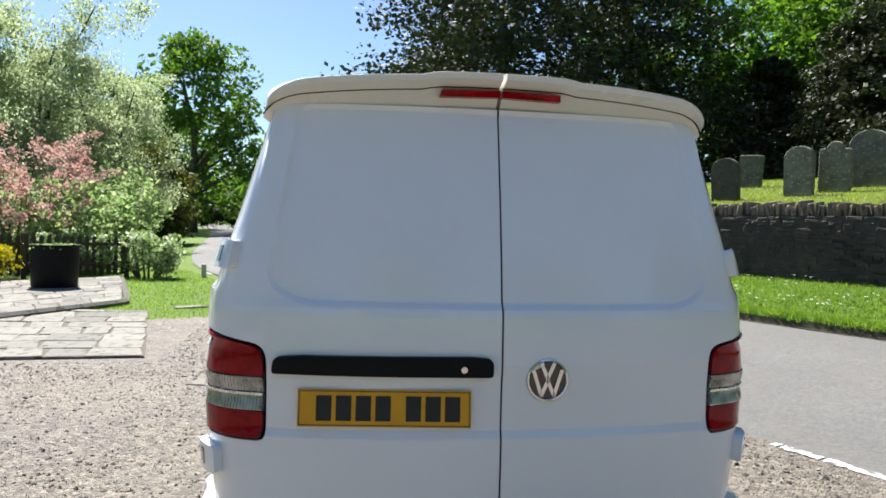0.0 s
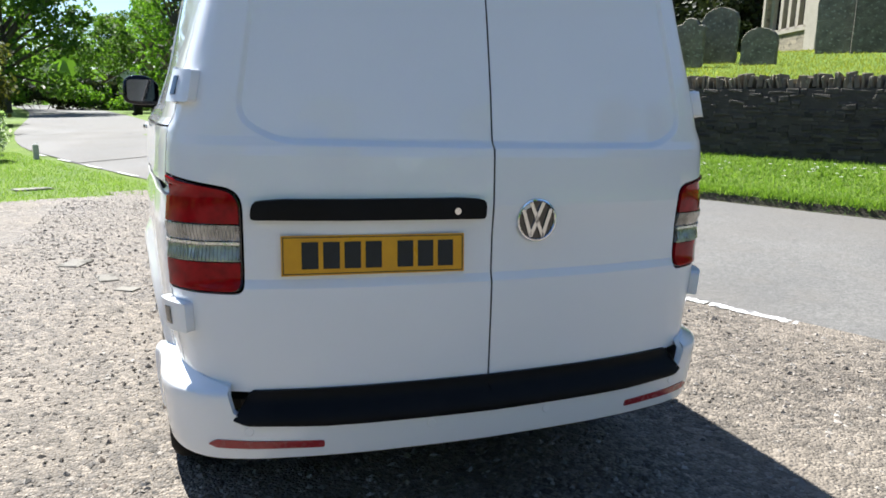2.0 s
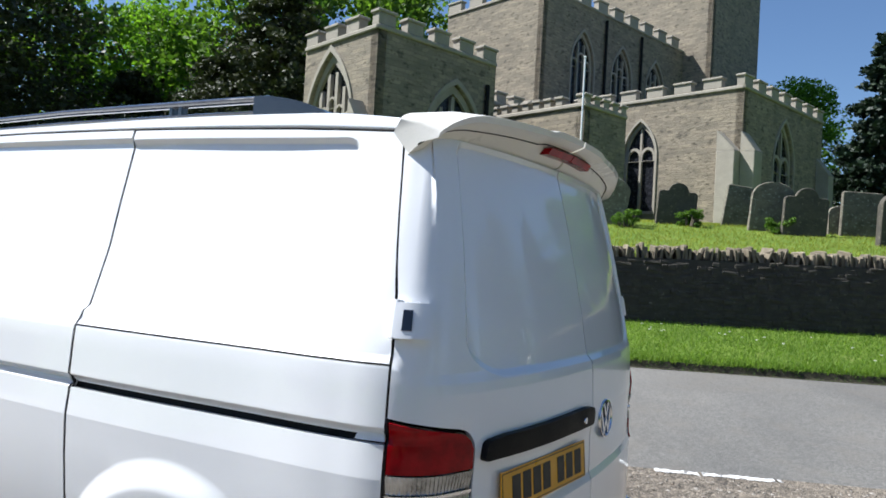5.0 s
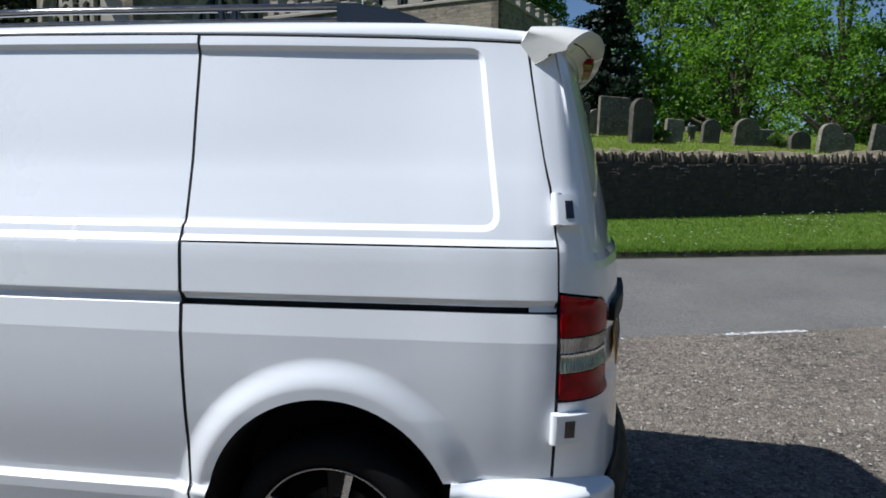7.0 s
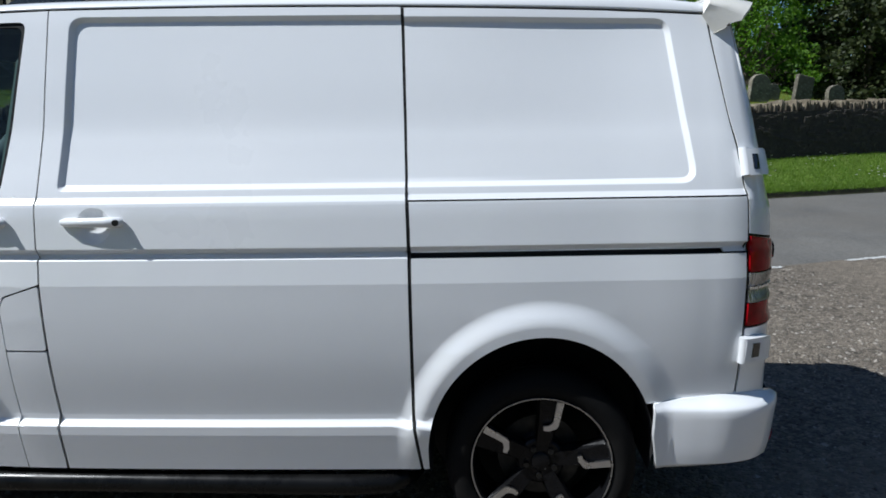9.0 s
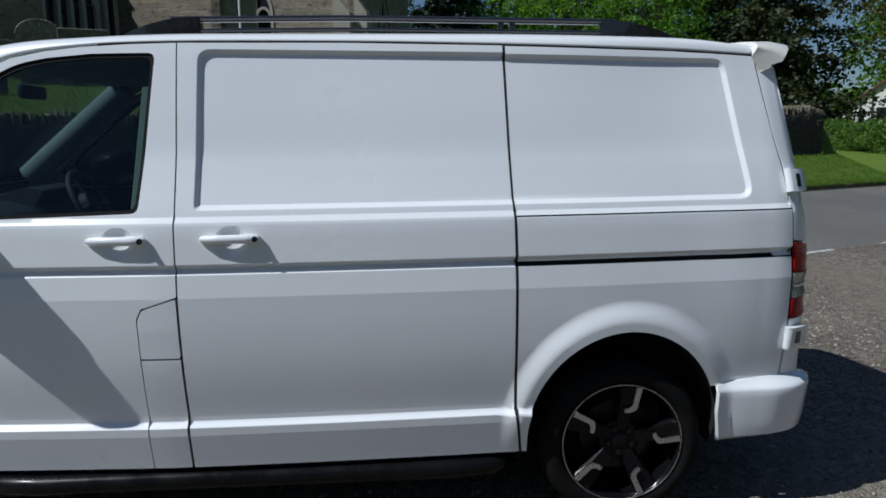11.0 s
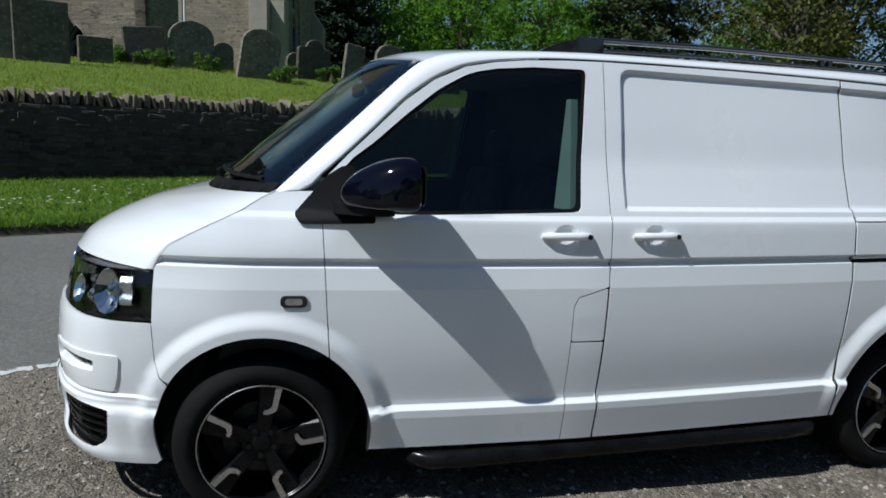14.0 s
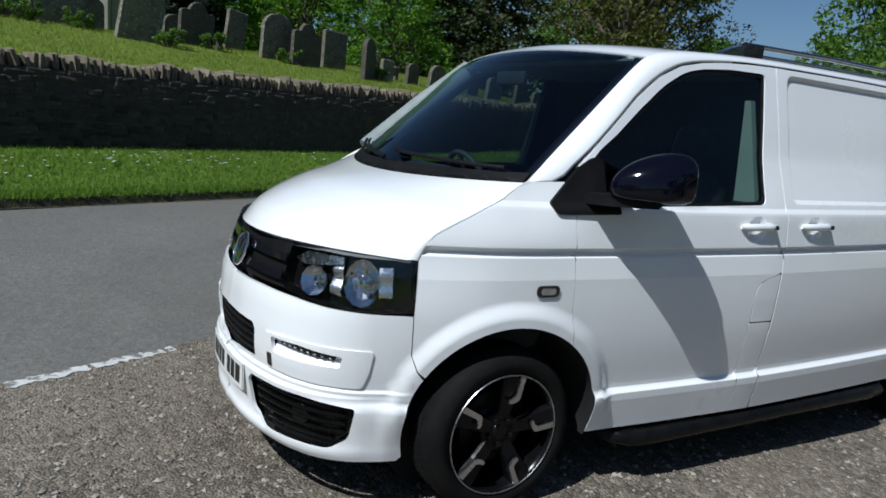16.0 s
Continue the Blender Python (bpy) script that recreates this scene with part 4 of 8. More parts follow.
for right in (False, True):
    ub = [(U0, 0.262), (U0, 0.385), (ys(0.5), 0.388), (ys(0.70), 0.398), (ys(0.735), 0.43), (ys(0.75), 0.50), (-0.78, 0.53), (-0.74, 0.528), (-0.45, 0.508), (-0.445, 0.40), (-0.465, 0.27)]
    us_b = list(np.arange(U0 + 0.02, -0.45, 0.04))
    rb = sheet("rear_bumper", ub, rear_bumper, M["paint"], van, us=us_b, zs=[0.275, 0.284, 0.287, 0.31, 0.33, 0.36, 0.4, 0.42, 0.45, 0.472, 0.48, 0.487, 0.493, 0.498, 0.505, 0.517], right=right, thick=0.025)
    sheet("reflector_strip", rounded([(ys(0.50), 0.315), (ys(0.50), 0.337), (ys(0.78), 0.348), (ys(0.80), 0.333), (ys(0.78), 0.322)], 0.006, 2), lambda u, z, o: rear_bumper(u, z, o + 0.003), M["reflector"], rb,
          us=us_b, zs=[0.325], right=right, thick=0.006, label="long red reflector")
    for y in (0.70, 0.19):
        p = Vector(rear_bumper(ys(y), 0.36 if y < 0.5 else 0.375, 0.0005))
        q = Vector(rear_bumper(ys(y), 0.36 if y < 0.5 else 0.375, 0.0025))
        bm = bmesh.new()
        add_cyl(bm, p, q, 0.0135, 0.012, 20)
        if right:
            for v in bm.verts:
                v.co.y *= -1
        part("parking_sensor", bm, M["paint"], rb, smooth=True)
    st = lambda u, z, o: skin(u, z, o + np.interp(z, [0.388, 0.40, 0.425, 0.45, 0.485], [0.048, 0.052, 0.040, 0.012, 0.010]))
    sheet("bumper_step", [(U0, 0.384), (ys(0.5), 0.386), (ys(0.70), 0.396), (ys(0.735), 0.41), (ys(0.705), 0.47), (ys(0.69), 0.484), (U0, 0.484)], st, M["black"], van, us=us_b, zs=[0.392, 0.4, 0.41, 0.425, 0.44, 0.45, 0.47],
          right=right, thick=0.03, label="black ribbed loading step")

UF = U_FRONT
yf = lambda y: u_at_y(y, True)
fr = list(np.arange(3.36, UF, 0.035))
zf = [0.225, 0.24, 0.262, 0.275, 0.29, 0.34, 0.38, 0.42, 0.45, 0.470, 0.474, 0.482, 0.486, 0.494, 0.4975, 0.5015, 0.5055, 0.51, 0.54, 0.57, 0.6, 0.65, 0.7, 0.74, 0.78, 0.8]
fog_hole = rounded([(yf(0.75), 0.438), (yf(0.735), 0.31), (yf(0.68), 0.262), (yf(0.40), 0.258), (yf(0.30), 0.315), (yf(0.28), 0.43), (yf(0.31), 0.455), (yf(0.60), 0.455)], [0.015, 0.03, 0.02, 0.03, 0.02, 0.02, 0, 0.02], 3)
drl_hole = rounded([(yf(0.715), 0.634), (yf(0.707), 0.59), (yf(0.59), 0.585), (yf(0.455), 0.583), (yf(0.435), 0.592), (yf(0.43), 0.645), (yf(0.57), 0.648)], 0.008, 2)
seam_top = [(3.413, 0.80), (3.55, 0.802), (yf(0.66), 0.806), (yf(0.5), 0.814), (yf(0.3), 0.815), (UF, 0.805)]
for right in (False, True):
    bump = (arc_pts(FW, FARCH, ang(FW, FARCH, *on_arch(3.358)), -14, 16) + [(3.43, 0.215), (3.6, 0.215), (UF, 0.215), (UF, 0.498), (yf(0.285), 0.518), (yf(0.306), 0.53), (yf(0.306), 0.64), (yf(0.285), 0.662), (UF, 0.662)] +
            seam_top[::-1] + [(3.409, 0.653), (3.385, 0.591)])
    fb = sheet("front_bumper", bump, skin, M["paint"], van, holes=[fog_hole, drl_hole], us=fr, zs=zf, right=right, thick=0.012)
    sheet("fog_grille", [(u + (yf(0.56) - u) * -0.06, z + (0.375 - z) * -0.08) for u, z in fog_hole], lambda u, z, o: skin(u, z, o - 0.035), M["step_black"], fb, us=fr, zs=zf, right=right, thick=0, label="gloss black fog grille")
    for z in (0.29, 0.325, 0.36, 0.395, 0.428):
        lo, hi = (0.31, 0.725) if z > 0.32 else (0.38, 0.69)
        sheet("grille_slat", [(yf(hi), z), (yf(lo), z), (yf(lo), z + 0.009), (yf(hi), z + 0.009)], lambda u, zz, o: skin(u, zz, o - 0.02), M["step_black"], fb, right=right, thick=0.012)
    bm = bmesh.new()
    p, q = Vector(skin(yf(0.56), 0.365, -0.034)), Vector(skin(yf(0.56), 0.365, -0.026))
    add_cyl(bm, p, q, 0.046, 0.040, 24)
    if right:
        for v in bm.verts:
            v.co.y *= -1
    part("fog_lamp", bm, M["step_black"], fb, "round dark fog lamp", smooth=True)
    # white pocket whose floor slopes out, with the lamp strip under its upper edge
    sheet("running_light_recess", drl_hole, lambda u, z, o: skin(u, z, o - 0.004 - 0.020 * np.clip((np.asarray(z) - 0.588) / 0.03, 0, 1)), M["paint"], fb, us=fr, zs=list(np.arange(0.585, 0.65, 0.006)), right=right, thick=0)
    strip_ = rounded([(yf(0.695), 0.629), (yf(0.69), 0.612), (yf(0.59), 0.618), (yf(0.475), 0.626), (yf(0.47), 0.638), (yf(0.57), 0.638)], 0.004, 2)
    rl = sheet("running_light", strip_, lambda u, z, o: skin(u, z, o - 0.010), M["gloss"], fb, us=fr, zs=zf, right=right, thick=0.012, label="dark strip of small running lights")
    for k in range(8):
        y = 0.678 - k * 0.026
        bm = bmesh.new()
        p = Vector(skin(yf(y), 0.6205 + k * 0.0017, -0.009))
        add_box(bm, p - Vector((0.004, 0.009, 0.004)), p + Vector((0.004, 0.009, 0.004)), 0.002, 1)
        if right:
            for v in bm.verts:
                v.co.y *= -1
        part("light_cell", bm, M["clear"], rl, "small clear lamp")
    sheet("pad_slot", rounded([(yf(0.435), 0.575), (yf(0.435), 0.522), (yf(0.408), 0.525), (yf(0.408), 0.578)], 0.004, 2), lambda u, z, o: skin(u, z, o + 0.0085), M["gloss"], fb, us=fr, zs=zf, right=right, thick=0.004, label="dark upright slot")
    # raised pad round the running light
    pad = rounded([(3.545, 0.664), (3.56, 0.58), (3.585, 0.514), (yf(0.62), 0.512), (yf(0.40), 0.515), (yf(0.392), 0.56), (yf(0.39), 0.655), (yf(0.56), 0.665)], [0.018, 0, 0.02, 0, 0.006, 0, 0.006, 0], 3)
    sheet("bumper_pad", pad, lambda u, z, o: skin(u, z, o + 0.006), M["paint"], fb, holes=[drl_hole], us=fr, zs=zf, right=right, thick=0.010)
    sheet("lower_intake", [(UF, 0.49), (yf(0.32), 0.515), (yf(0.32), 0.65), (UF, 0.672)], lambda u, z, o: skin(u, z, o - 0.03), M["black"], fb, us=fr, zs=zf, right=right, thick=0, label="black lower grille")
    for z in (0.53, 0.56, 0.59, 0.62):
        sheet("intake_slat", [(UF, z), (yf(0.30), z + 0.004), (yf(0.30), z + 0.014), (UF, z + 0.010)], lambda u, zz, o: skin(u, zz, o - 0.012), M["black"], fb, us=fr, right=right, thick=0.02)
    # upper grille and headlamp
    gr = [(UF, 0.812), (yf(0.3), 0.822), (yf(0.43), 0.826), (yf(0.41), 0.985), (yf(0.3), 0.99), (UF, 0.985)]
    g_ob = sheet("grille", gr, lambda u, z, o: skin(u, z, o - 0.03), M["black"], van, us=fr, zs=zf + [0.85, 0.9, 0.95], right=right, thick=0.01, label="gloss black upper grille")
    for z in (0.852, 0.922):
        sheet("grille_bar", [(UF, z), (yf(0.41), z + 0.004), (yf(0.41), z + 0.034), (UF, z + 0.030)], lambda u, zz, o: skin(u, zz, o - 0.006), M["gloss"], g_ob, us=fr, right=right, thick=0.022)
    lamp_o = rounded([(3.409, 0.812), (3.409, 0.998), (3.55, 1.0), (yf(0.60), 1.0), (yf(0.42), 0.99), (yf(0.435), 0.835), (yf(0.56), 0.82), (3.56, 0.808)], [0.006, 0.006, 0, 0, 0.012, 0.03, 0, 0], 3)
    hl = sheet("headlamp", lamp_o, lambda u, z, o: skin(u, z, o - 0.055), M["step_black"], van, us=fr, zs=[0.84, 0.88, 0.92, 0.96], right=right, thick=-0.05, label="dark headlamp with clear lens")
    sheet("headlamp_lens", lamp_o, lambda u, z, o: skin(u, z, o - 0.001), M["lens"], hl, us=fr, zs=[0.84, 0.88, 0.92, 0.96], right=right, thick=0, label="clear curved lens")
    for uc, zc, ru, rz, n, dep in ((3.612, 0.908, 0.074, 0.086, 14, 0.05), (3.832, 0.889, 0.07, 0.055, 11, 0.045)):
        bm = bmesh.new()
        rr = random.Random(n)
        rings = []
        for k, h in ((1.0, 0.18), (0.74, 0.62), (0.46, 0.96), (0.30, 1.0), (0.24, 0.55), (0.14, 0.42), (0.01, 0.40)):
            jit = [1 + rr.uniform(-0.06, 0.06) if k > 0.4 else 1 for _ in range(n)]
            rings.append([bm.verts.new(skin(uc + ru * k * math.cos(a) * (0.8 + 0.2 * w), zc + rz * k * math.sin(a), -0.004 - dep * h * w)) for a, w in zip(np.linspace(0.2, math.tau + 0.2, n, endpoint=False), jit)])
        for a, b in zip(rings, rings[1:]):
            for i in range(n):
                bm.faces.new((a[i], a[(i + 1) % n], b[(i + 1) % n], b[i]))
        bmesh.ops.recalc_face_normals(bm, faces=bm.faces)
        if right:
            for v in bm.verts:
                v.co.y *= -1
        part("lamp_reflector", bm, M["chrome"], hl, "chrome faceted reflector bowl")
    # bright brow over both bowls, a stepped panel between them and an upright panel at the outer end
    for out_, dep, wave in (([(3.965, 0.952), (3.90, 0.938), (3.78, 0.952), (3.70, 0.965), (3.70, 0.99), (3.90, 0.985)], 0.012, 0.0),
                            ([(3.752, 0.855), (3.70, 0.845), (3.70, 0.96), (3.752, 0.95)], 0.028, 0.008),
                            ([(3.542, 0.862), (3.492, 0.862), (3.494, 0.97), (3.545, 0.966)], 0.016, 0.005)):
        sheet("reflector_panel", out_, lambda u, z, o, dep=dep, wave=wave: skin(u, z, o - dep + wave * np.sin(np.asarray(z) * 95)), M["satin"], hl,
              us=fr, zs=list(np.arange(0.84, 0.99, 0.012)), right=right, thick=0.016, step=0.012, label="bright stepped reflector")
    # side repeater
    rep = rounded([(2.832, 0.872), (2.832, 0.918), (2.932, 0.918), (2.932, 0.872)], 0.022, 4)
    sr = sheet("side_repeater", rep, lambda u, z, o: skin(u, z, o + 0.006), M["gloss"], van, right=right, thick=0.012, label="oval side repeater in a black frame")
    sheet("repeater_lens", rounded([(2.85, 0.882), (2.85, 0.908), (2.914, 0.908), (2.914, 0.882)], 0.012, 3), lambda u, z, o: skin(u, z, o + 0.009), M["clear"], sr, right=right, thick=0.004, label="clear lens")
badge("front_emblem", Vector(skin(UF, 0.90, 0.004)), Euler((radians(90 - 18), 0, radians(90))).to_matrix().to_4x4(), 0.075, van)
pfm = Matrix.Translation(Vector(skin(UF, 0.42, 0.008))) @ Euler((radians(90), 0, radians(90))).to_matrix().to_4x4()
fp_ = plate("number_plate", pfm, 0, M["plate_white"], label="white number plate")
for ob in [fp_] + list(fp_.children):
    for v in ob.data.vertices:       # bent to the bumper's curve
        v.co.x += float(skin(yf(abs(v.co.y)), 0.42)[0] - skin(UF, 0.42)[0])

# ---- wheels ----
def wheel(c, yo, right):
    """yo: how far out its face stands."""
    sg = -1 if right else 1
    R, RR = 0.337, 0.246
    w = new("wheel")
    w.parent = van
    w["label"] = "black alloy wheel with silver-tipped spokes"

    def lathe(prof, seg=64):
        bm = bmesh.new()
        rings = [[bm.verts.new((c[0] + r * math.cos(a), sg * y, c[1] + r * math.sin(a))) for a in np.linspace(0, math.tau, seg, endpoint=False)] for r, y in prof]
        for a, b in zip(rings, rings[1:]):
            for i in range(seg):
                bm.faces.new((a[i], a[(i + 1) % seg], b[(i + 1) % seg], b[i]))
        return bm
    ty = part("tyre", lathe([(RR - 0.004, yo - 0.02), (RR + 0.004, yo - 0.004), (RR + 0.03, yo + 0.006), (R - 0.045, yo + 0.004), (R - 0.022, yo - 0.008), (R - 0.006, yo - 0.03), (R - 0.001, yo - 0.05),
                           (R, yo - 0.11), (R - 0.001, yo - 0.17), (R - 0.02, yo - 0.215), (R - 0.06, yo - 0.226), (RR, yo - 0.21)]), M["rubber"], w, "black low-profile tyre", smooth=True, angle=50)
    bm = bmesh.new()
    for k in range(72):
        a = math.tau * k / 72
        for dy in (0.075, 0.13):
            m = Matrix.Translation((c[0], 0, c[1])) @ Matrix.Rotation(-a, 4, "Y")
            add_box(bm, (R - 0.006, sg * (yo - dy - 0.02) - 0.02, -0.0085), (R + 0.0015, sg * (yo - dy - 0.02) + 0.02, 0.0085), 0, 1, m)
    part("tread", bm, M["rubber"], ty)
    part("rim", lathe([(RR + 0.004, yo - 0.006), (RR - 0.002, yo + 0.001), (RR - 0.010, yo - 0.004), (RR - 0.016, yo - 0.03), (RR - 0.022, yo - 0.10), (RR - 0.02, yo - 0.2)]), M["rim"], w, smooth=True, angle=50)
    part("rim_edge", lathe([(RR + 0.0008, yo - 0.001), (RR - 0.001, yo + 0.002), (RR - 0.004, yo + 0.0015), (RR - 0.0055, yo - 0.003)]), M["silver"], w, "bright rim edge", smooth=True, angle=60)
    part("brake_disc", lathe([(0.15, yo - 0.10), (0.149, yo - 0.095), (0.09, yo - 0.095), (0.07, yo - 0.07)], 40), M["disc"], w, "dull brake disc", smooth=True)
    part("hub", lathe([(0.085, yo - 0.07), (0.083, yo - 0.042), (0.076, yo - 0.036), (0.036, yo - 0.036), (0.033, yo - 0.030), (0.029, yo - 0.028), (0.001, yo - 0.028)], 40), M["rim"], w, smooth=True)
    mir = Matrix.Diagonal((1, sg, 1, 1))
    for k in range(5):
        a = radians(72 * k + 26)
        m = mir @ Matrix.Translation((c[0], yo, c[1])) @ Matrix.Rotation(radians(90), 4, "X") @ Matrix.Rotation(a, 4, "Z")
        bm = bmesh.new()
        # broad dark arm: near face slopes to the hub
        for r0, r1, w0, w1, d0, d1 in ((0.05, 0.15, 0.030, 0.036, 0.034, 0.016), (0.15, RR - 0.008, 0.036, 0.050, 0.016, 0.005)):
            v = []
            for r, ww, d in ((r0, w0, d0), (r1, w1, d1)):
                v.append([bm.verts.new(m @ Vector((r, s * ww, z))) for s, z in ((-1, d + 0.012), (-0.8, d), (0.8, d), (1, d + 0.012), (1, d + 0.05), (-1, d + 0.05))])
            for i in range(6):
                bm.faces.new((v[0][i], v[0][(i + 1) % 6], v[1][(i + 1) % 6], v[1][i]))
            bm.faces.new(v[0][::-1])
            bm.faces.new(v[1])
        sp_ = part("spoke", bm, M["rim"], w, smooth=True, angle=25)
        bm = bmesh.new()
        # silver bar with a hook at its inner end
        L = [(RR - 0.010, 0.020), (RR - 0.010, 0.044), (0.150, 0.036), (0.140, 0.030), (0.128, 0.006), (0.128, -0.012), (0.142, -0.014), (0.146, 0.002), (0.156, 0.014), (0.165, 0.017)]
        add_prism(bm, L, m @ Matrix.Translation((0, 0, -0.002)), 0.010)
        part("spoke_tip", bm, M["silver"], sp_, "machined silver bar")
        bm = bmesh.new()
        b = Vector((0.052 * math.cos(0.6), 0.052 * math.sin(0.6), 0))
        add_cyl(bm, m @ (b + Vector((0, 0, 0.045))), m @ (b + Vector((0, 0, 0.024))), 0.0105, seg=6)
        part("wheel_bolt", bm, M["disc"], w, "dull steel wheel bolt")


for c, yo in (((3.0, 0.317), 0.893), ((-0.072, 0.277), 0.925)):
    for right in (False, True):
        wheel(c, yo, right)

# ---- mirrors ----
for right in (False, True):
    sg = -1 if right else 1
    bm = bmesh.new()
    prof = []
    for i in range(33):
        k = i / 32
        y = 0.968 + 0.225 * k
        g = max(0.0, 1 - abs(2 * k - 1) ** 3.4) ** 0.5 if k > 0.5 else max(0.0, 1 - abs(2 * k - 1) ** 2.6) ** 0.5
        back, nose = 2.472 - 0.025 * k, 2.765 - 0.16 * k ** 1.3                 # glass side, and the swept-back front
        top_z, low_z = 1.465 - 0.045 * max(0.0, k - 0.45) ** 1.5 - 0.03 * (1 - k) ** 2, 1.252 + 0.012 * k
        mid_z = 1.335
        ring = []
        for j in range(64):
            a = math.tau * j / 64
            ca, sa = math.cos(a), math.sin(a)
            xm = back + 0.05
            x = xm + (nose - xm) * ca * (0.35 + 0.65 * g) if ca > 0 else xm - (xm - back) * abs(ca) ** 0.4 * (0.5 + 0.5 * g)
            half = (top_z - mid_z) if sa > 0 else (mid_z - low_z)
            z = mid_z + half * math.copysign(abs(sa) ** (0.9 if sa > 0 else 0.7), sa) * (0.45 + 0.55 * g) * (1 - 0.10 * max(ca, 0))
            ring.append(bm.verts.new((x, sg * y, z - 0.025 * max(ca, 0) ** 2)))
        prof.append(ring)
    for a, b in zip(prof, prof[1:]):
        for j in range(64):
            bm.faces.new((a[j], a[(j + 1) % 64], b[(j + 1) % 64], b[j]))
    bm.faces.new(prof[0])
    bm.faces.new(prof[-1][::-1])
    mo = part("door_mirror", bm, M["blue_gloss"], van, "gloss blue-black door mirror", smooth=True, angle=28)
    bm = bmesh.new()
    add_prism(bm, rounded([(0.995, 1.285), (1.165, 1.285), (1.165, 1.425), (0.995, 1.425)], 0.03, 3), Matrix(((0, 0, 1, 2.464), (1, 0, 0, 0), (0, 1, 0, 0), (0, 0, 0, 1))), 0.004)
    for v in bm.verts:
        v.co = Vector((v.co.x - 0.025 * (v.co.y - 0.968) / 0.225, sg * v.co.y, v.co.z))
    part("mirror_glass", bm, M["gloss"], mo, "dark mirror glass")
    bm = bmesh.new()
    add_prism(bm, rounded([(2.74, 0.86), (2.73, 1.0), (2.62, 1.12), (2.54, 1.12), (2.53, 0.99), (2.60, 0.86)], [0.01, 0.05, 0.03, 0.03, 0.04, 0.01], 4), Matrix.Translation((0, 0, 1.232)), 0.046)
    for v in bm.verts:
        v.co = Vector((v.co.x, sg * v.co.y, v.co.z + (0.012 * (v.co.y - 0.86) / 0.26 if v.co.z < 1.25 else 0)))
    bmesh.ops.bevel(bm, geom=bm.edges[:], offset=0.008, segments=2, affect="EDGES")
    part("mirror_arm", bm, M["black"], mo, "black plastic mirror foot", smooth=True)
    sail = rounded([(2.885, 1.225), (2.86, 1.188), (2.58, 1.196), (2.58, 1.236), (2.64, 1.24), (2.655, 1.405), (2.70, 1.41), (2.755, 1.372)], [0.015, 0.015, 0.01, 0.005, 0.01, 0.01, 0.02, 0.01], 3)
    sheet("mirror_sail", sail, lambda u, z, o: skin(u, z, o + 0.012), M["black"], mo, us=np.arange(2.6, 2.9, 0.04), zs=[1.2, 1.22, 1.25, 1.28, 1.31, 1.34], right=right, thick=0.022, label="black triangular mirror mount")

# ---- side step tubes ----
for sg in (1, -1):
    bm = bmesh.new()
    add_tube(bm, [(2.42, sg * 0.79, 0.212), (2.39, sg * 0.86, 0.207), (2.33, sg * 0.905, 0.204), (2.2, sg * 0.918, 0.203), (0.6, sg * 0.93, 0.203), (0.46, sg * 0.918, 0.204), (0.40, sg * 0.86, 0.207), (0.37, sg * 0.78, 0.212)],
             [0.034, 0.037, 0.038, 0.038, 0.038, 0.038, 0.037, 0.034], 16)
    st_ = part("side_step", bm, M["step_black"], van, "gloss black side step tube", smooth=True, angle=60)
    for x in (2.1, 1.4, 0.7):
        bm = bmesh.new()
        add_box(bm, (x - 0.03, sg * 0.75 - 0.16, 0.20), (x + 0.03, sg * 0.75 + 0.14, 0.225), 0.004, 1)
        part("step_bracket", bm, M["inner"], st_)

# ---- dark inner shell, floor, cab ----
for right in (False, True):
    hole = [(u + (2.15 - u) * -0.01, z + (1.50 - z) * -0.02) for u, z in win_front]
    shell = ([(-0.70, 0.50)] + arc_pts(RW, RARCH, 150, 0, 20, 0.03) + [(0.36, 0.24), (2.52, 0.24)] + arc_pts(FW, FARCH, 180, 35, 20, 0.03) + [(3.34, 0.80), (3.3, 0.95), (2.95, 1.12), (2.80, 1.26), (2.70, 1.40), (2.3, 1.73),
              (1.9, 1.82), (0.3, 1.82), (-0.62, 1.78)])
    sheet("inner_shell", shell, lambda u, z, o: skin(u, z, o - 0.03), M["inner"], van, holes=[hole], us=np.arange(-0.7, 3.4, 0.15), zs=np.arange(0.3, 1.85, 0.12), right=right, thick=0)
    sheet("inner_rear", [(U0, 0.40), (U0, 1.78), (-0.68, 1.76), (-0.72, 0.45)], lambda u, z, o: skin(u, z, o - 0.04), M["inner"], van, us=np.arange(U0, -0.7, 0.1), zs=np.arange(0.5, 1.8, 0.15), right=right, thick=0)
bm = bmesh.new()
add_box(bm, (0.45, -0.80, 0.215), (2.45, 0.80, 0.33), 0.01, 1)
add_box(bm, (-0.8, -0.56, 0.24), (3.4, 0.56, 0.335), 0.01, 1)
part("underbody", bm, M["inner"], van, "dark underbody")
bm = bmesh.new()
half = [(3.42, 0.735), (3.47, 0.73), (3.56, 0.685), (3.65, 0.61), (3.73, 0.50), (3.79, 0.35), (3.815, 0.18)]
add_prism(bm, half + [(x, -y) for x, y in half[::-1]], Matrix.Translation((0, 0, 0.236)), 0.03)
add_box(bm, (3.425, -0.60, 0.26), (3.66, 0.60, 0.78), 0.01, 1)
part("front_undertray", bm, M["inner"], van, "dark tray behind the bumper")
bm = bmesh.new()
add_box(bm, (-0.80, -0.70, 0.29), (-0.50, 0.70, 0.50), 0.01, 1)
part("rear_undertray", bm, M["inner"], van, "dark tray behind the bumper")
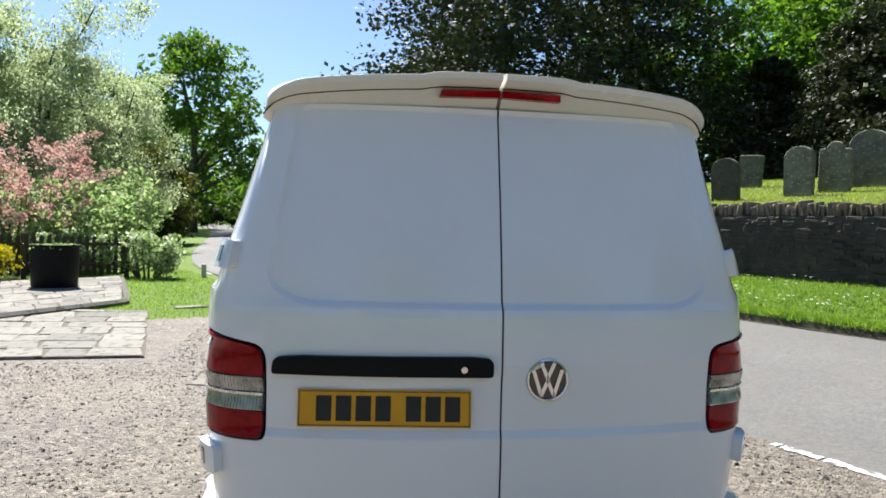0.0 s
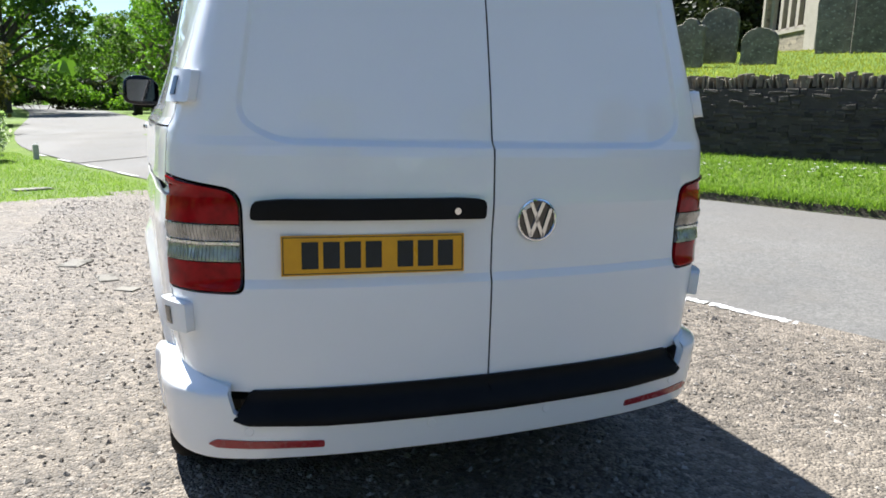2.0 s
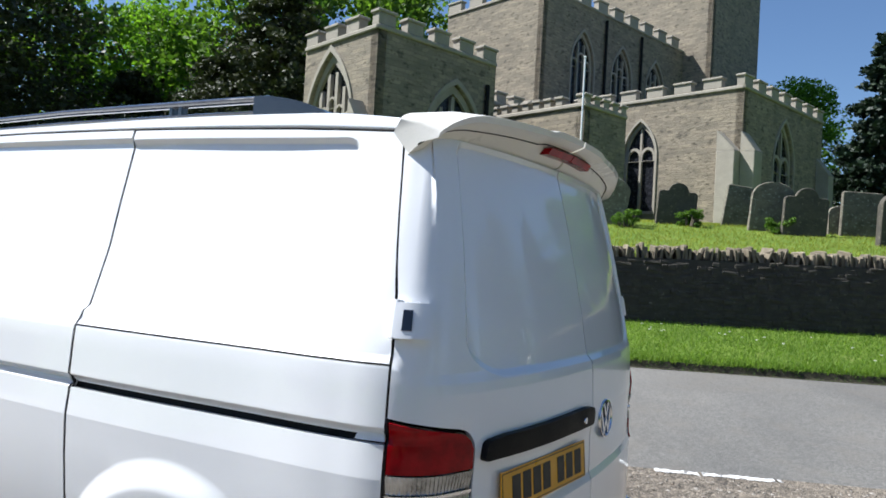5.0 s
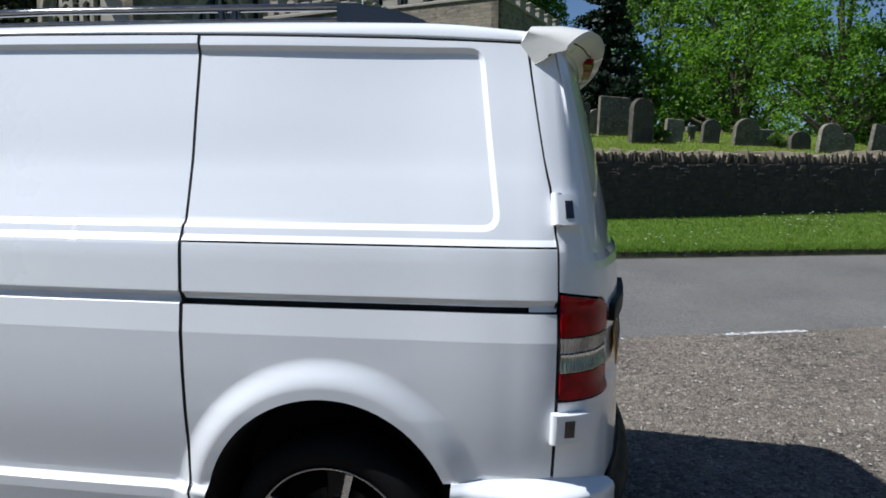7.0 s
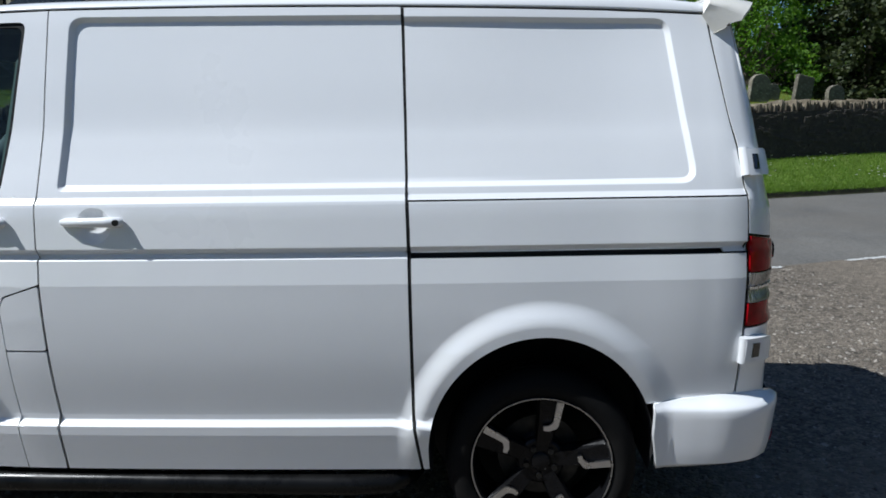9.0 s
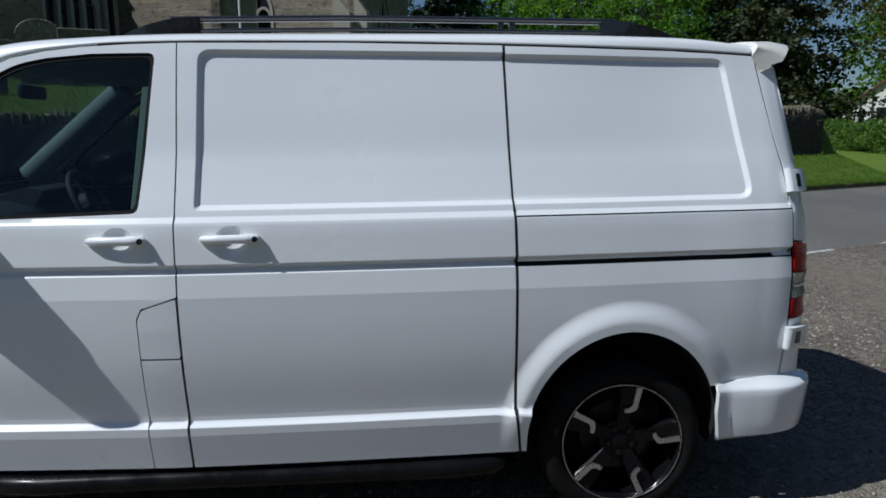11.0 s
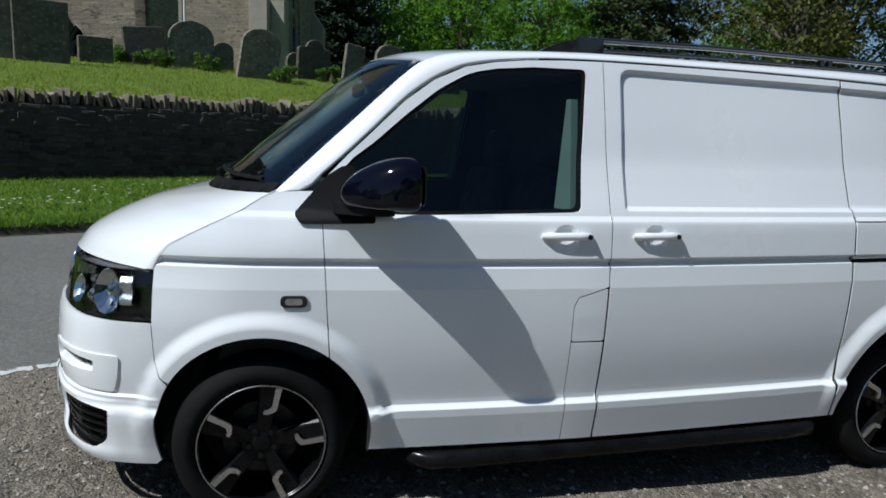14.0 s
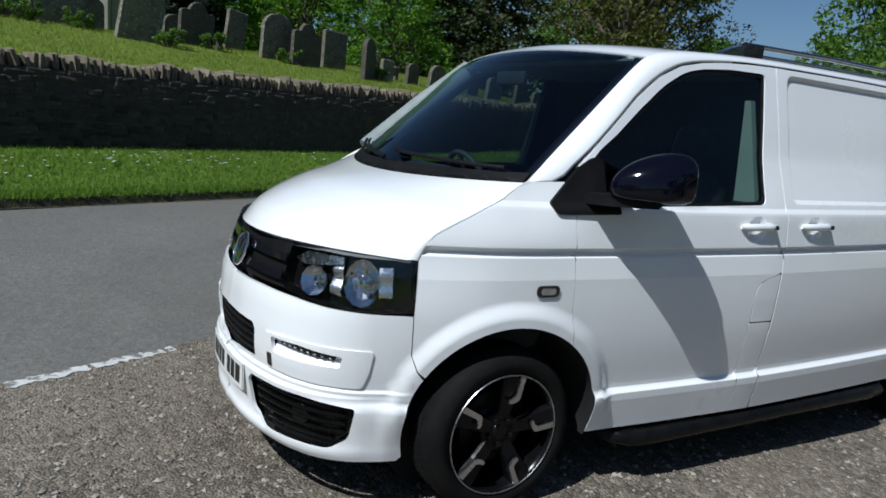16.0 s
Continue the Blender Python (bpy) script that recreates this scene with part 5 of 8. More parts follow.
for sg in (1, -1):
    for cx, cz in (FW, RW):
        bm = bmesh.new()
        add_cyl(bm, (cx, sg * 0.575, cz), (cx, sg * 0.585, cz), 0.41, seg=32)
        part("wheel_well", bm, M["inner"], van)
bm = bmesh.new()
add_box(bm, (1.56, -0.88, 0.33), (1.58, 0.88, 1.2))
add_box(bm, (1.56, -0.80, 1.2), (1.58, 0.80, 1.84))
part("bulkhead", bm, M["cabin"], van, "dark bulkhead behind the seats")
bm = bmesh.new()
add_box(bm, (3.22, -0.68, 0.30), (3.26, 0.68, 1.0), 0.01, 1)
part("firewall", bm, M["inner"], van)
# dashboard
bm = bmesh.new()
add_prism(bm, rounded([(2.98, 1.225), (2.80, 1.21), (2.62, 1.16), (2.57, 1.08), (2.62, 0.85), (2.75, 0.6), (3.2, 0.5)], [0.03, 0.05, 0.05, 0.04, 0, 0, 0], 4), Matrix.Translation((0, 0.70, 0)) @ Matrix.Rotation(radians(90), 4, "X"), 1.40)
dash = part("dashboard", bm, M["cabin"], van, "dark moulded dashboard", smooth=True, angle=40)
bm = bmesh.new()
add_prism(bm, rounded([(2.66, 1.17), (2.60, 1.255), (2.70, 1.27), (2.85, 1.22)], 0.02, 3), Matrix.Translation((0, -0.20, 0)) @ Matrix.Rotation(radians(90), 4, "X"), 0.42)
part("instrument_hood", bm, M["cabin"], dash, smooth=True, angle=40)
# steering wheel on the far side of the cab
bm = bmesh.new()
sc, q = Vector((2.45, -0.41, 1.17)), Euler((0, radians(-62), 0)).to_matrix()
ring = []
for i in range(33):
    a = math.tau * i / 32
    ring.append(sc + q @ Vector((0.185 * math.cos(a), 0.185 * math.sin(a), 0)))
add_tube(bm, ring, 0.015, 10)
for a in (0.2, math.pi - 0.2, -math.pi / 2):
    add_tube(bm, [sc + q @ Vector((0.05 * math.cos(a + 1.57), 0.05 * math.sin(a + 1.57), -0.01)), sc + q @ Vector((0.18 * math.cos(a + 1.57), 0.18 * math.sin(a + 1.57), 0))], 0.014, 8)
add_cyl(bm, sc + q @ Vector((0, 0, -0.03)), sc + q @ Vector((0, 0, 0.012)), 0.075, 0.06, 20)
part("steering_wheel", bm, M["cabin"], dash, "dark three-spoke steering wheel", smooth=True, angle=50)


def seat(y, w):
    s = new("cab_seat")
    s.parent = van
    s["label"] = "grey cloth cab seat"
    bm = bmesh.new()
    add_box(bm, (1.78, y - w / 2, 0.62), (2.30, y + w / 2, 0.80), 0.05, 3)
    part("seat_cushion", bm, M["cloth"], s, smooth=True, angle=60)
    bm = bmesh.new()
    m = Matrix.Translation((1.80, y, 0.76)) @ Matrix.Rotation(radians(-14), 4, "Y")
    add_box(bm, (-0.07, -w / 2, 0), (0.07, w / 2, 0.60), 0.05, 3, m)
    part("seat_backrest", bm, M["cloth"], s, smooth=True, angle=60)
    bm = bmesh.new()
    add_box(bm, (-0.05, -0.13, 0.64), (0.05, 0.13, 0.83), 0.04, 3, m)
    part("headrest", bm, M["cloth"], s, smooth=True, angle=60)
    bm = bmesh.new()
    add_box(bm, (1.80, y - w / 2 + 0.04, 0.33), (2.25, y + w / 2 - 0.04, 0.63), 0.02, 1)
    part("seat_base", bm, M["cabin"], s)


seat(-0.42, 0.48)
seat(0.42, 0.48)
for sg in (1, -1):
    bm = bmesh.new()
    add_tube(bm, [(2.93, sg * 0.76, 1.30), (2.62, sg * 0.745, 1.56), (2.33, sg * 0.70, 1.79)], 0.07 if sg < 0 else 0.02, 12)
    part("pillar_trim", bm, M["trim"], van, "pale grey pillar trim", smooth=True)
    bm = bmesh.new()
    lo, hi = [(1.775, 0.925, 1.25), (1.808, 0.838, 1.25)], [(1.752, 0.775, 1.70), (1.742, 0.797, 1.70)]
    a = [bm.verts.new((x, sg * y, z)) for x, y, z in lo + hi]
    b = [bm.verts.new((x - 0.03, sg * y, z)) for x, y, z in lo + hi]
    bm.faces.new(a)
    bm.faces.new(b[::-1])
    for i in range(4):
        bm.faces.new((a[i], b[i], b[(i + 1) % 4], a[(i + 1) % 4]))
    bmesh.ops.recalc_face_normals(bm, faces=bm.faces)
    part("belt_pillar_trim", bm, M["pale_trim"], van, "pale grey-green pillar trim")
bm = bmesh.new()
add_box(bm, (1.58, -0.70, 1.80), (2.40, 0.70, 1.83), 0.01, 1)
part("headlining", bm, M["trim"], van, "pale grey headlining")
# interior mirror and wipers
bm = bmesh.new()
add_box(bm, (2.50, -0.12, 1.70), (2.53, 0.12, 1.765), 0.012, 2)
part("interior_mirror", bm, M["cabin"], van, "dark interior mirror", smooth=True)
for y0, y1 in ((0.70, 0.06), (0.02, -0.62)):
    bm = bmesh.new()
    pts = [top(3.06 + 0.05 * k, y0 + (y1 - y0) * k, 0.022) for k in np.linspace(0, 1, 8)]
    add_tube(bm, pts, 0.008, 8)
    wp = part("wiper", bm, M["black"], van, "black wiper arm", smooth=True)
    bm = bmesh.new()
    pts = [top(3.075 + 0.05 * k, y0 + (y1 - y0) * k, 0.010) for k in np.linspace(0.15, 1.05, 8)]
    add_tube(bm, pts, 0.006, 6)
    part("wiper_blade", bm, M["black"], wp, smooth=True)

# ---- the ground ----
WALL_A, WALL_B = -12.2, 17.0           # where the churchyard wall ends along the road


def es(x, y):
    """Along the road, and across it towards the church, from the white line."""
    return 0.922 * x + 0.387 * (y + 2.97), 0.387 * x - 0.922 * (y + 2.97)


def xy(e, s):
    return 0.922 * e + 0.387 * s, -2.97 + 0.387 * e - 0.922 * s


def height(e, s):
    e, s = np.broadcast_arrays(np.asarray(e, float), np.asarray(s, float))
    z = np.interp(s, [-400, 0, 3.8, 3.862, 3.882, 5.3], [0, 0, 0.28, 0.28, 0.39, 0.80])
    xx = 0.922 * e + 0.387 * s
    z = z - (0.018 + 0.047 * sstep(xx, 2.7, 0.2)) * sstep(s, -0.3, -2.0) * sstep(xx, -9, -3) * sstep(xx, 9, 5)
    z = z + 0.16 * sstep(e, -3, -12) * sstep(s, 3.9, 5.3)
    yard = np.interp(s, [5.45, 10, 16, 22, 60, 400], [1.70, 2.6, 3.1, 3.3, 3.6, 3.6])
    field = np.interp(s, [5.3, 12, 30, 60, 400], [0.80, 1.3, 1.7, 2.0, 2.0])
    k = sstep(e, WALL_A - 1.5, WALL_A + 0.2) * (1 - sstep(e, WALL_B - 0.2, WALL_B + 2))
    z = np.where(s > 5.32, np.where(s < 5.45, z, k * yard + (1 - k) * field), z)
    low_e = sstep(e, WALL_A - 0.3, WALL_A - 2.0)
    z = z * (1 - low_e) + low_e * np.interp(s, [-400, 0, 3.8, 3.95, 8, 60, 400], [0, 0, 0.28, 0.34, 0.6, 0.75, 0.75])
    far_e = sstep(e, 17.3, 26)
    return z * (1 - far_e) + far_e * np.interp(s, [-400, 0, 3.8, 30, 400], [0, 0, 0.26, 0.8, 0.8])


def graded(vals):
    return np.array(sorted(set(np.round(vals, 4))))


def terrain(name, e_vals, s_vals, material, lift=0.0, rough=0.0, keep=None, **tags):
    ee, ss = np.meshgrid(e_vals, s_vals)
    z = height(ee, ss) + lift
    if rough:
        z = z + rough * np.array([noise.noise((a * 1.3, b * 1.3, 0.0)) + 0.5 * noise.noise((a * 4, b * 4, 7.0)) for a, b in zip(ee.ravel(), ss.ravel())]).reshape(z.shape)
    X, Y = xy(ee, ss)
    v = np.stack([X.ravel(), Y.ravel(), z.ravel()], 1)
    n, m = len(e_vals), len(s_vals)
    f = []
    for j in range(m - 1):
        for i in range(n - 1):
            if keep is None or keep((e_vals[i] + e_vals[i + 1]) / 2, (s_vals[j] + s_vals[j + 1]) / 2):
                f.append((j * n + i, (j + 1) * n + i, (j + 1) * n + i + 1, j * n + i + 1))
    ob = obj(name, v, [q[::-1] for q in f], material, smooth=True)
    return tagged(ob, kind="structure", **tags)


M["grass"] = mat("mown_grass", (0.095, 0.155, 0.02), (0.13, 0.195, 0.03), rough=0.85, scale=0.9, fine=90, bump=0.02, bscale=55, c3=(0.165, 0.20, 0.05), spot=0.6, spec=0.2)
M["line"] = mat("worn_white_paint", (0.62, 0.62, 0.6), (0.5, 0.5, 0.48), rough=0.7, scale=6, fine=130, bump=0.002, c3=(0.16, 0.155, 0.15), spot=0.52)


def loose_mat(name, c1, c2, s1, s2, lo, hi, bump, dirt, dirt_scale, lo2=0.72, hi2=1.3, rough=0.9):
    """Broken stone: chips of mixed tone at two sizes, with soft stains of dust over them."""
    m = mat(name, c1, c2, rough=rough, scale=0.6, fine=130)
    nt = m.node_tree
    N, L = nt.nodes, nt.links
    b = N["Principled BSDF"]
    tc = N.new("ShaderNodeTexCoord")
    col = b.inputs["Base Color"].links[0].from_socket
    heights = []
    for sc, a, z in ((s1, lo, hi), (s2, lo2, hi2)):
        vo = N.new("ShaderNodeTexVoronoi")
        vo.inputs["Scale"].default_value = sc
        L.new(tc.outputs["Object"], vo.inputs["Vector"])
        heights.append(vo.outputs["Distance"])
        mr = N.new("ShaderNodeMapRange")
        mr.inputs[1].default_value, mr.inputs[2].default_value = 0.15, 0.85
        mr.inputs[3].default_value, mr.inputs[4].default_value = a, z
        L.new(vo.outputs["Color"], mr.inputs[0])
        h = N.new("ShaderNodeHueSaturation")
        L.new(mr.outputs[0], h.inputs["Value"])
        L.new(col, h.inputs["Color"])
        col = h.outputs[0]
    for sc, a, z, amount in ((dirt_scale, 0.45, 0.7, 0.55), (dirt_scale * 7, 0.5, 0.75, 0.5)):
        nz = N.new("ShaderNodeTexNoise")
        nz.inputs["Scale"].default_value, nz.inputs["Detail"].default_value = sc, 7
        L.new(tc.outputs["Object"], nz.inputs["Vector"])
        mr = N.new("ShaderNodeMapRange")
        mr.inputs[1].default_value, mr.inputs[2].default_value, mr.inputs[4].default_value = a, z, amount
        L.new(nz.outputs["Fac"], mr.inputs[0])
        mx = N.new("ShaderNodeMix")
        mx.data_type = "RGBA"
        mx.inputs[7].default_value = (*dirt, 1)
        L.new(mr.outputs[0], mx.inputs[0])
        L.new(col, mx.inputs[6])
        col = mx.outputs[2]
    L.new(col, b.inputs["Base Color"])
    ad = N.new("ShaderNodeMath")
    ad.operation = "ADD"
    L.new(heights[0], ad.inputs[0])
    L.new(heights[1], ad.inputs[1])
    bn = N.new("ShaderNodeBump")
    bn.inputs["Strength"].default_value, bn.inputs["Distance"].default_value = 1.0, bump
    bn.invert = True
    L.new(ad.outputs[0], bn.inputs["Height"])
    L.new(bn.outputs[0], b.inputs["Normal"])
    return m


M["gravel"] = loose_mat("loose_gravel", (0.126, 0.106, 0.082), (0.175, 0.15, 0.118), 75, 26, 0.52, 1.5, 0.010, (0.21, 0.176, 0.135), 0.7, 0.6, 1.42, 0.75)
M["asphalt"] = loose_mat("grey_asphalt", (0.11, 0.107, 0.099), (0.145, 0.14, 0.128), 120, 40, 0.8, 1.22, 0.002, (0.138, 0.126, 0.108), 0.45, 0.86, 1.15, 0.85)
far = [30, 45, 70, 110, 180, 300, 600]
e_line = graded(list(np.arange(-26, 26.1, 0.5)) + far + [-v for v in far])
s_line = graded(list(np.arange(-20, 3.5, 0.8)) + [3.8, 3.86, 3.864, 3.88, 3.884, 3.95, 4.1, 4.3, 4.5, 4.7, 4.9, 5.1, 5.3, 5.33, 5.44, 5.46] + list(np.arange(5.7, 26, 0.6)) + far + [-v for v in far])
terrain("ground", e_line, s_line, M["grass"], lift=-0.012, label="green mown grass of verge and churchyard", category="grass ground")
terrain("road", graded(list(np.arange(-30, 17, 1.0)) + [-v for v in far]), np.array([0.0, 0.5, 1.2, 2, 2.8, 3.5, 3.83]), M["asphalt"], lift=0.0, label="worn grey asphalt lane", category="road")
# dark broken soil where the verge drops to the lane
M["bank"] = mat("dark_crumbling_soil", (0.035, 0.03, 0.02), (0.06, 0.055, 0.03), rough=0.95, scale=9, fine=70, bump=0.02, bscale=40, c3=(0.06, 0.10, 0.02), spot=0.55)
terrain("verge_bank", graded(np.arange(-22, 17, 0.35)), np.array([3.82, 3.858, 3.864, 3.871, 3.878]), M["bank"], lift=0.004, rough=0.012, label="dark crumbling soil edge of the verge", category="soil edge")
# where the lane widens and bends away
bend_e = graded(list(np.arange(15, 75, 1.5)) + [80, 95, 115])
sl = spl(bend_e, [15, 19, 27, 33, 46, 70, 115], [0.02, 0.15, 1.5, 3.1, 6.5, 12, 20])
sr_ = sl + spl(bend_e, [15, 18, 25, 46, 70, 115], [3.78, 3.9, 5.4, 5.8, 6.2, 6.5])
v, f, m_ = [], [], 10
for e, a, b in zip(bend_e, sl, sr_):
    for j in range(m_):
        s = a + (b - a) * j / (m_ - 1)
        x, y = xy(e, s)
        v.append((x, y, float(height(e, s)) + 0.012))
f = [(i * m_ + j, (i + 1) * m_ + j, (i + 1) * m_ + j + 1, i * m_ + j + 1)[::-1] for i in range(len(bend_e) - 1) for j in range(m_ - 1)]
tagged(obj("road_bend", v, f, M["asphalt"], smooth=True), "worn grey asphalt where the lane widens", "road", kind="structure")
# gravel lay-by on the van's side
ge = graded(list(np.arange(-24, 30, 0.4)))
gs = graded(list(np.arange(-16, 0.0, 0.4)) + [0.05])


def gravel_here(e, s):
    x, y = xy(e, s)
    return s < 0.05 and not (x > 8.0 + 0.5 * math.sin(y * 1.7) and y > 0.42 * x - 2.4 and y > 1.9) and x < 8.8 + (s + 0.2) * 0.2


terrain("gravel_yard", ge, gs, M["gravel"], lift=0.006, rough=0.006, keep=gravel_here, label="loose brown-grey gravel lay-by", category="gravel")
# dashes of the edge line
k = 0
for e0 in np.arange(0.40 - 1.87 * 8, 19, 1.87):
    bm = bmesh.new()
    n = 40
    rr = random.Random(k)
    a = [bm.verts.new((*xy(e0 + 0.05 + 0.98 * i / n, -0.042 + rr.uniform(-.012, .022)), 0.0125)) for i in range(n + 1)]
    b = [bm.verts.new((*xy(e0 + 0.05 + 0.98 * i / n, 0.042 - rr.uniform(-.012, .022)), 0.0145)) for i in range(n + 1)]
    for i in range(n):
        if rr.random() > (0.4 if i < 3 or i > n - 4 else 0.015):
            bm.faces.new((a[i], a[i + 1], b[i + 1], b[i]))
    bmesh.ops.delete(bm, geom=[v for v in bm.verts if not v.link_faces], context="VERTS")
    tagged(part("road_dash", bm, M["line"], None), "worn white dash painted on the lane's edge", "road marking", "edge line", "structure")
    k += 1

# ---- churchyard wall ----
# face stone and core darker than coping: the side's shade is in their colour
M["stone"] = mat("shade_darkened_grey_rubble", (0.036, 0.032, 0.026), (0.064, 0.057, 0.046), rough=0.92, scale=6, fine=60, bump=0.012, bscale=40, vary=0.55, c3=(0.125, 0.115, 0.095), spot=0.63)
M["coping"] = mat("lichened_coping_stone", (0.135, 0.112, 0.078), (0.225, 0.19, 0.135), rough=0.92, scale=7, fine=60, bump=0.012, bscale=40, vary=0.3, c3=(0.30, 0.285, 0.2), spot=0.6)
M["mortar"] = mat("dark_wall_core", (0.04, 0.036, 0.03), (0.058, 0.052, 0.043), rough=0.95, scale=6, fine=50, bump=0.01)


def frame_es(e, s, z, turn=0.0):
    x, y = xy(e, s)
    return Matrix.Translation((x, y, z)) @ Matrix.Rotation(math.atan2(0.387, 0.922) + turn, 4, "Z")


def rock_mesh(name, seed, sx, sy, sz, material):
    """A rough block about its centre, 12 to 50 triangles."""
    r = random.Random(seed)
    bm = bmesh.new()
    add_box(bm, (-sx / 2, -sy / 2, -sz / 2), (sx / 2, sy / 2, sz / 2), min(sx, sz) * 0.16, 1)
    for v in bm.verts:
        v.co += Vector((r.uniform(-1, 1) * sx * 0.05, r.uniform(-1, 1) * sy * 0.05, r.uniform(-1, 1) * sz * 0.07))
    bmesh.ops.triangulate(bm, faces=bm.faces[:])
    me = bpy.data.meshes.new(name)
    bm.to_mesh(me)
    bm.free()
    me.materials.append(material)
    return me


ev = np.arange(WALL_A, WALL_B + 0.01, 0.4)
wz = height(ev, 5.29)
wtop = 1.70 + 0.05 * sstep(ev, 2, -6) + 0.10 * sstep(ev, -6, -12)
v, f = [], []
for i, e in enumerate(ev):
    for s in (5.272, 5.62):
        x, y = xy(e, s)
        v += [(x, y, wz[i] - 0.25), (x, y, wtop[i])]
for i in range(len(ev) - 1):
    a, b = 4 * i, 4 * (i + 1)
    f += [(a, b, b + 1, a + 1), (a + 2, a + 3, b + 3, b + 2), (a + 1, b + 1, b + 3, a + 3)]
f += [(0, 1, 3, 2), (4 * len(ev) - 4, 4 * len(ev) - 2, 4 * len(ev) - 1, 4 * len(ev) - 3)]
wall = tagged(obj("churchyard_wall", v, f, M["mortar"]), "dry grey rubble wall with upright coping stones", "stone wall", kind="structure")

# ---- church ----
M["church"] = mat("coursed_limestone", (0.21, 0.18, 0.136), (0.285, 0.247, 0.188), rough=0.92, scale=1.2, fine=40, bump=0.02, bscale=9, c3=(0.12, 0.105, 0.08), spot=0.56, stretch=(1, 1, 2.2))
M["dressed"] = mat("dressed_limestone", (0.28, 0.255, 0.21), (0.34, 0.31, 0.255), rough=0.9, scale=2.5, fine=50, bump=0.005, c3=(0.3, 0.27, 0.21), spot=0.62)
M["leaded"] = mat("dark_leaded_glass", (0.012, 0.013, 0.016), (0.022, 0.024, 0.03), rough=0.25, scale=8, fine=40, bump=0.004, bscale=14)
M["lead"] = mat("grey_lead_roof", (0.16, 0.165, 0.17), (0.2, 0.205, 0.21), rough=0.7, scale=2, fine=60)


def course_pattern(m):
    """Rows of rubble blocks as relief and tone."""
    nt = m.node_tree
    N, L = nt.nodes, nt.links
    b = N["Principled BSDF"]
    tc = N.new("ShaderNodeTexCoord")
    sx = N.new("ShaderNodeSeparateXYZ")
    L.new(tc.outputs["Object"], sx.inputs[0])
    ad = N.new("ShaderNodeMath")
    L.new(sx.outputs[0], ad.inputs[0])
    L.new(sx.outputs[1], ad.inputs[1])
    cb = N.new("ShaderNodeCombineXYZ")
    L.new(ad.outputs[0], cb.inputs[0])
    L.new(sx.outputs[2], cb.inputs[1])
    nz = N.new("ShaderNodeTexNoise")
    nz.inputs["Scale"].default_value = 2.0
    L.new(cb.outputs[0], nz.inputs["Vector"])
    va = N.new("ShaderNodeVectorMath")
    va.operation = "MULTIPLY_ADD"
    va.inputs[1].default_value = (0.25, 0.16, 0)
    L.new(nz.outputs["Color"], va.inputs[0])
    L.new(cb.outputs[0], va.inputs[2])
    br = N.new("ShaderNodeTexBrick")
    br.inputs["Scale"].default_value = 1.0
    br.inputs["Brick Width"].default_value, br.inputs["Row Height"].default_value, br.inputs["Mortar Size"].default_value = 0.34, 0.125, 0.012
    br.inputs["Color1"].default_value, br.inputs["Color2"].default_value, br.inputs["Mortar"].default_value = (0.80, 0.80, 0.80, 1), (1.15, 1.13, 1.08, 1), (0.80, 0.79, 0.77, 1)
    L.new(va.outputs[0], br.inputs["Vector"])
    old = b.inputs["Base Color"].links[0].from_socket
    mx = N.new("ShaderNodeMix")
    mx.data_type, mx.blend_type = "RGBA", "MULTIPLY"
    mx.inputs[0].default_value = 1.0
    L.new(old, mx.inputs[6])
    L.new(br.outputs["Color"], mx.inputs[7])
    L.new(mx.outputs[2], b.inputs["Base Color"])


course_pattern(M["church"])
church = thing("church", "grey limestone church with battlements and traceried windows", "church")
CX, CY = xy(4.95, 13.0)
CHM = Matrix.Translation((CX, CY, 0)) @ Matrix.Rotation(math.atan2(-0.925, -0.378) + radians(5), 4, "Z")
CHR = np.array(CHM)


def to_ch(q, p, z):
    v = np.stack([np.broadcast_to(np.asarray(a, float), np.broadcast(q, p, z).shape) for a in (q, p, z)], -1)
    return v @ CHR[:3, :3].T + CHR[:3, 3]


def pointed(c, w, z0, z1, n=9):
    """Outline of a pointed window."""
    h = min(w * 0.95, (z1 - z0) * 0.6)
    zs = z1 - h
    r = (w * w / 4 + h * h) / w
    pts = [(c - w / 2, z0), (c + w / 2, z0), (c + w / 2, zs)]
    a1 = math.asin(min(1, h / r))
    pts += [(c + w / 2 - r + r * math.cos(a1 * i / n), zs + r * math.sin(a1 * i / n)) for i in range(1, n)]
    pts += [(c, z1)]
    pts += [(c - w / 2 + r - r * math.cos(a1 * i / n), zs + r * math.sin(a1 * i / n)) for i in range(n - 1, 0, -1)]
    pts += [(c - w / 2, zs)]
    return pts


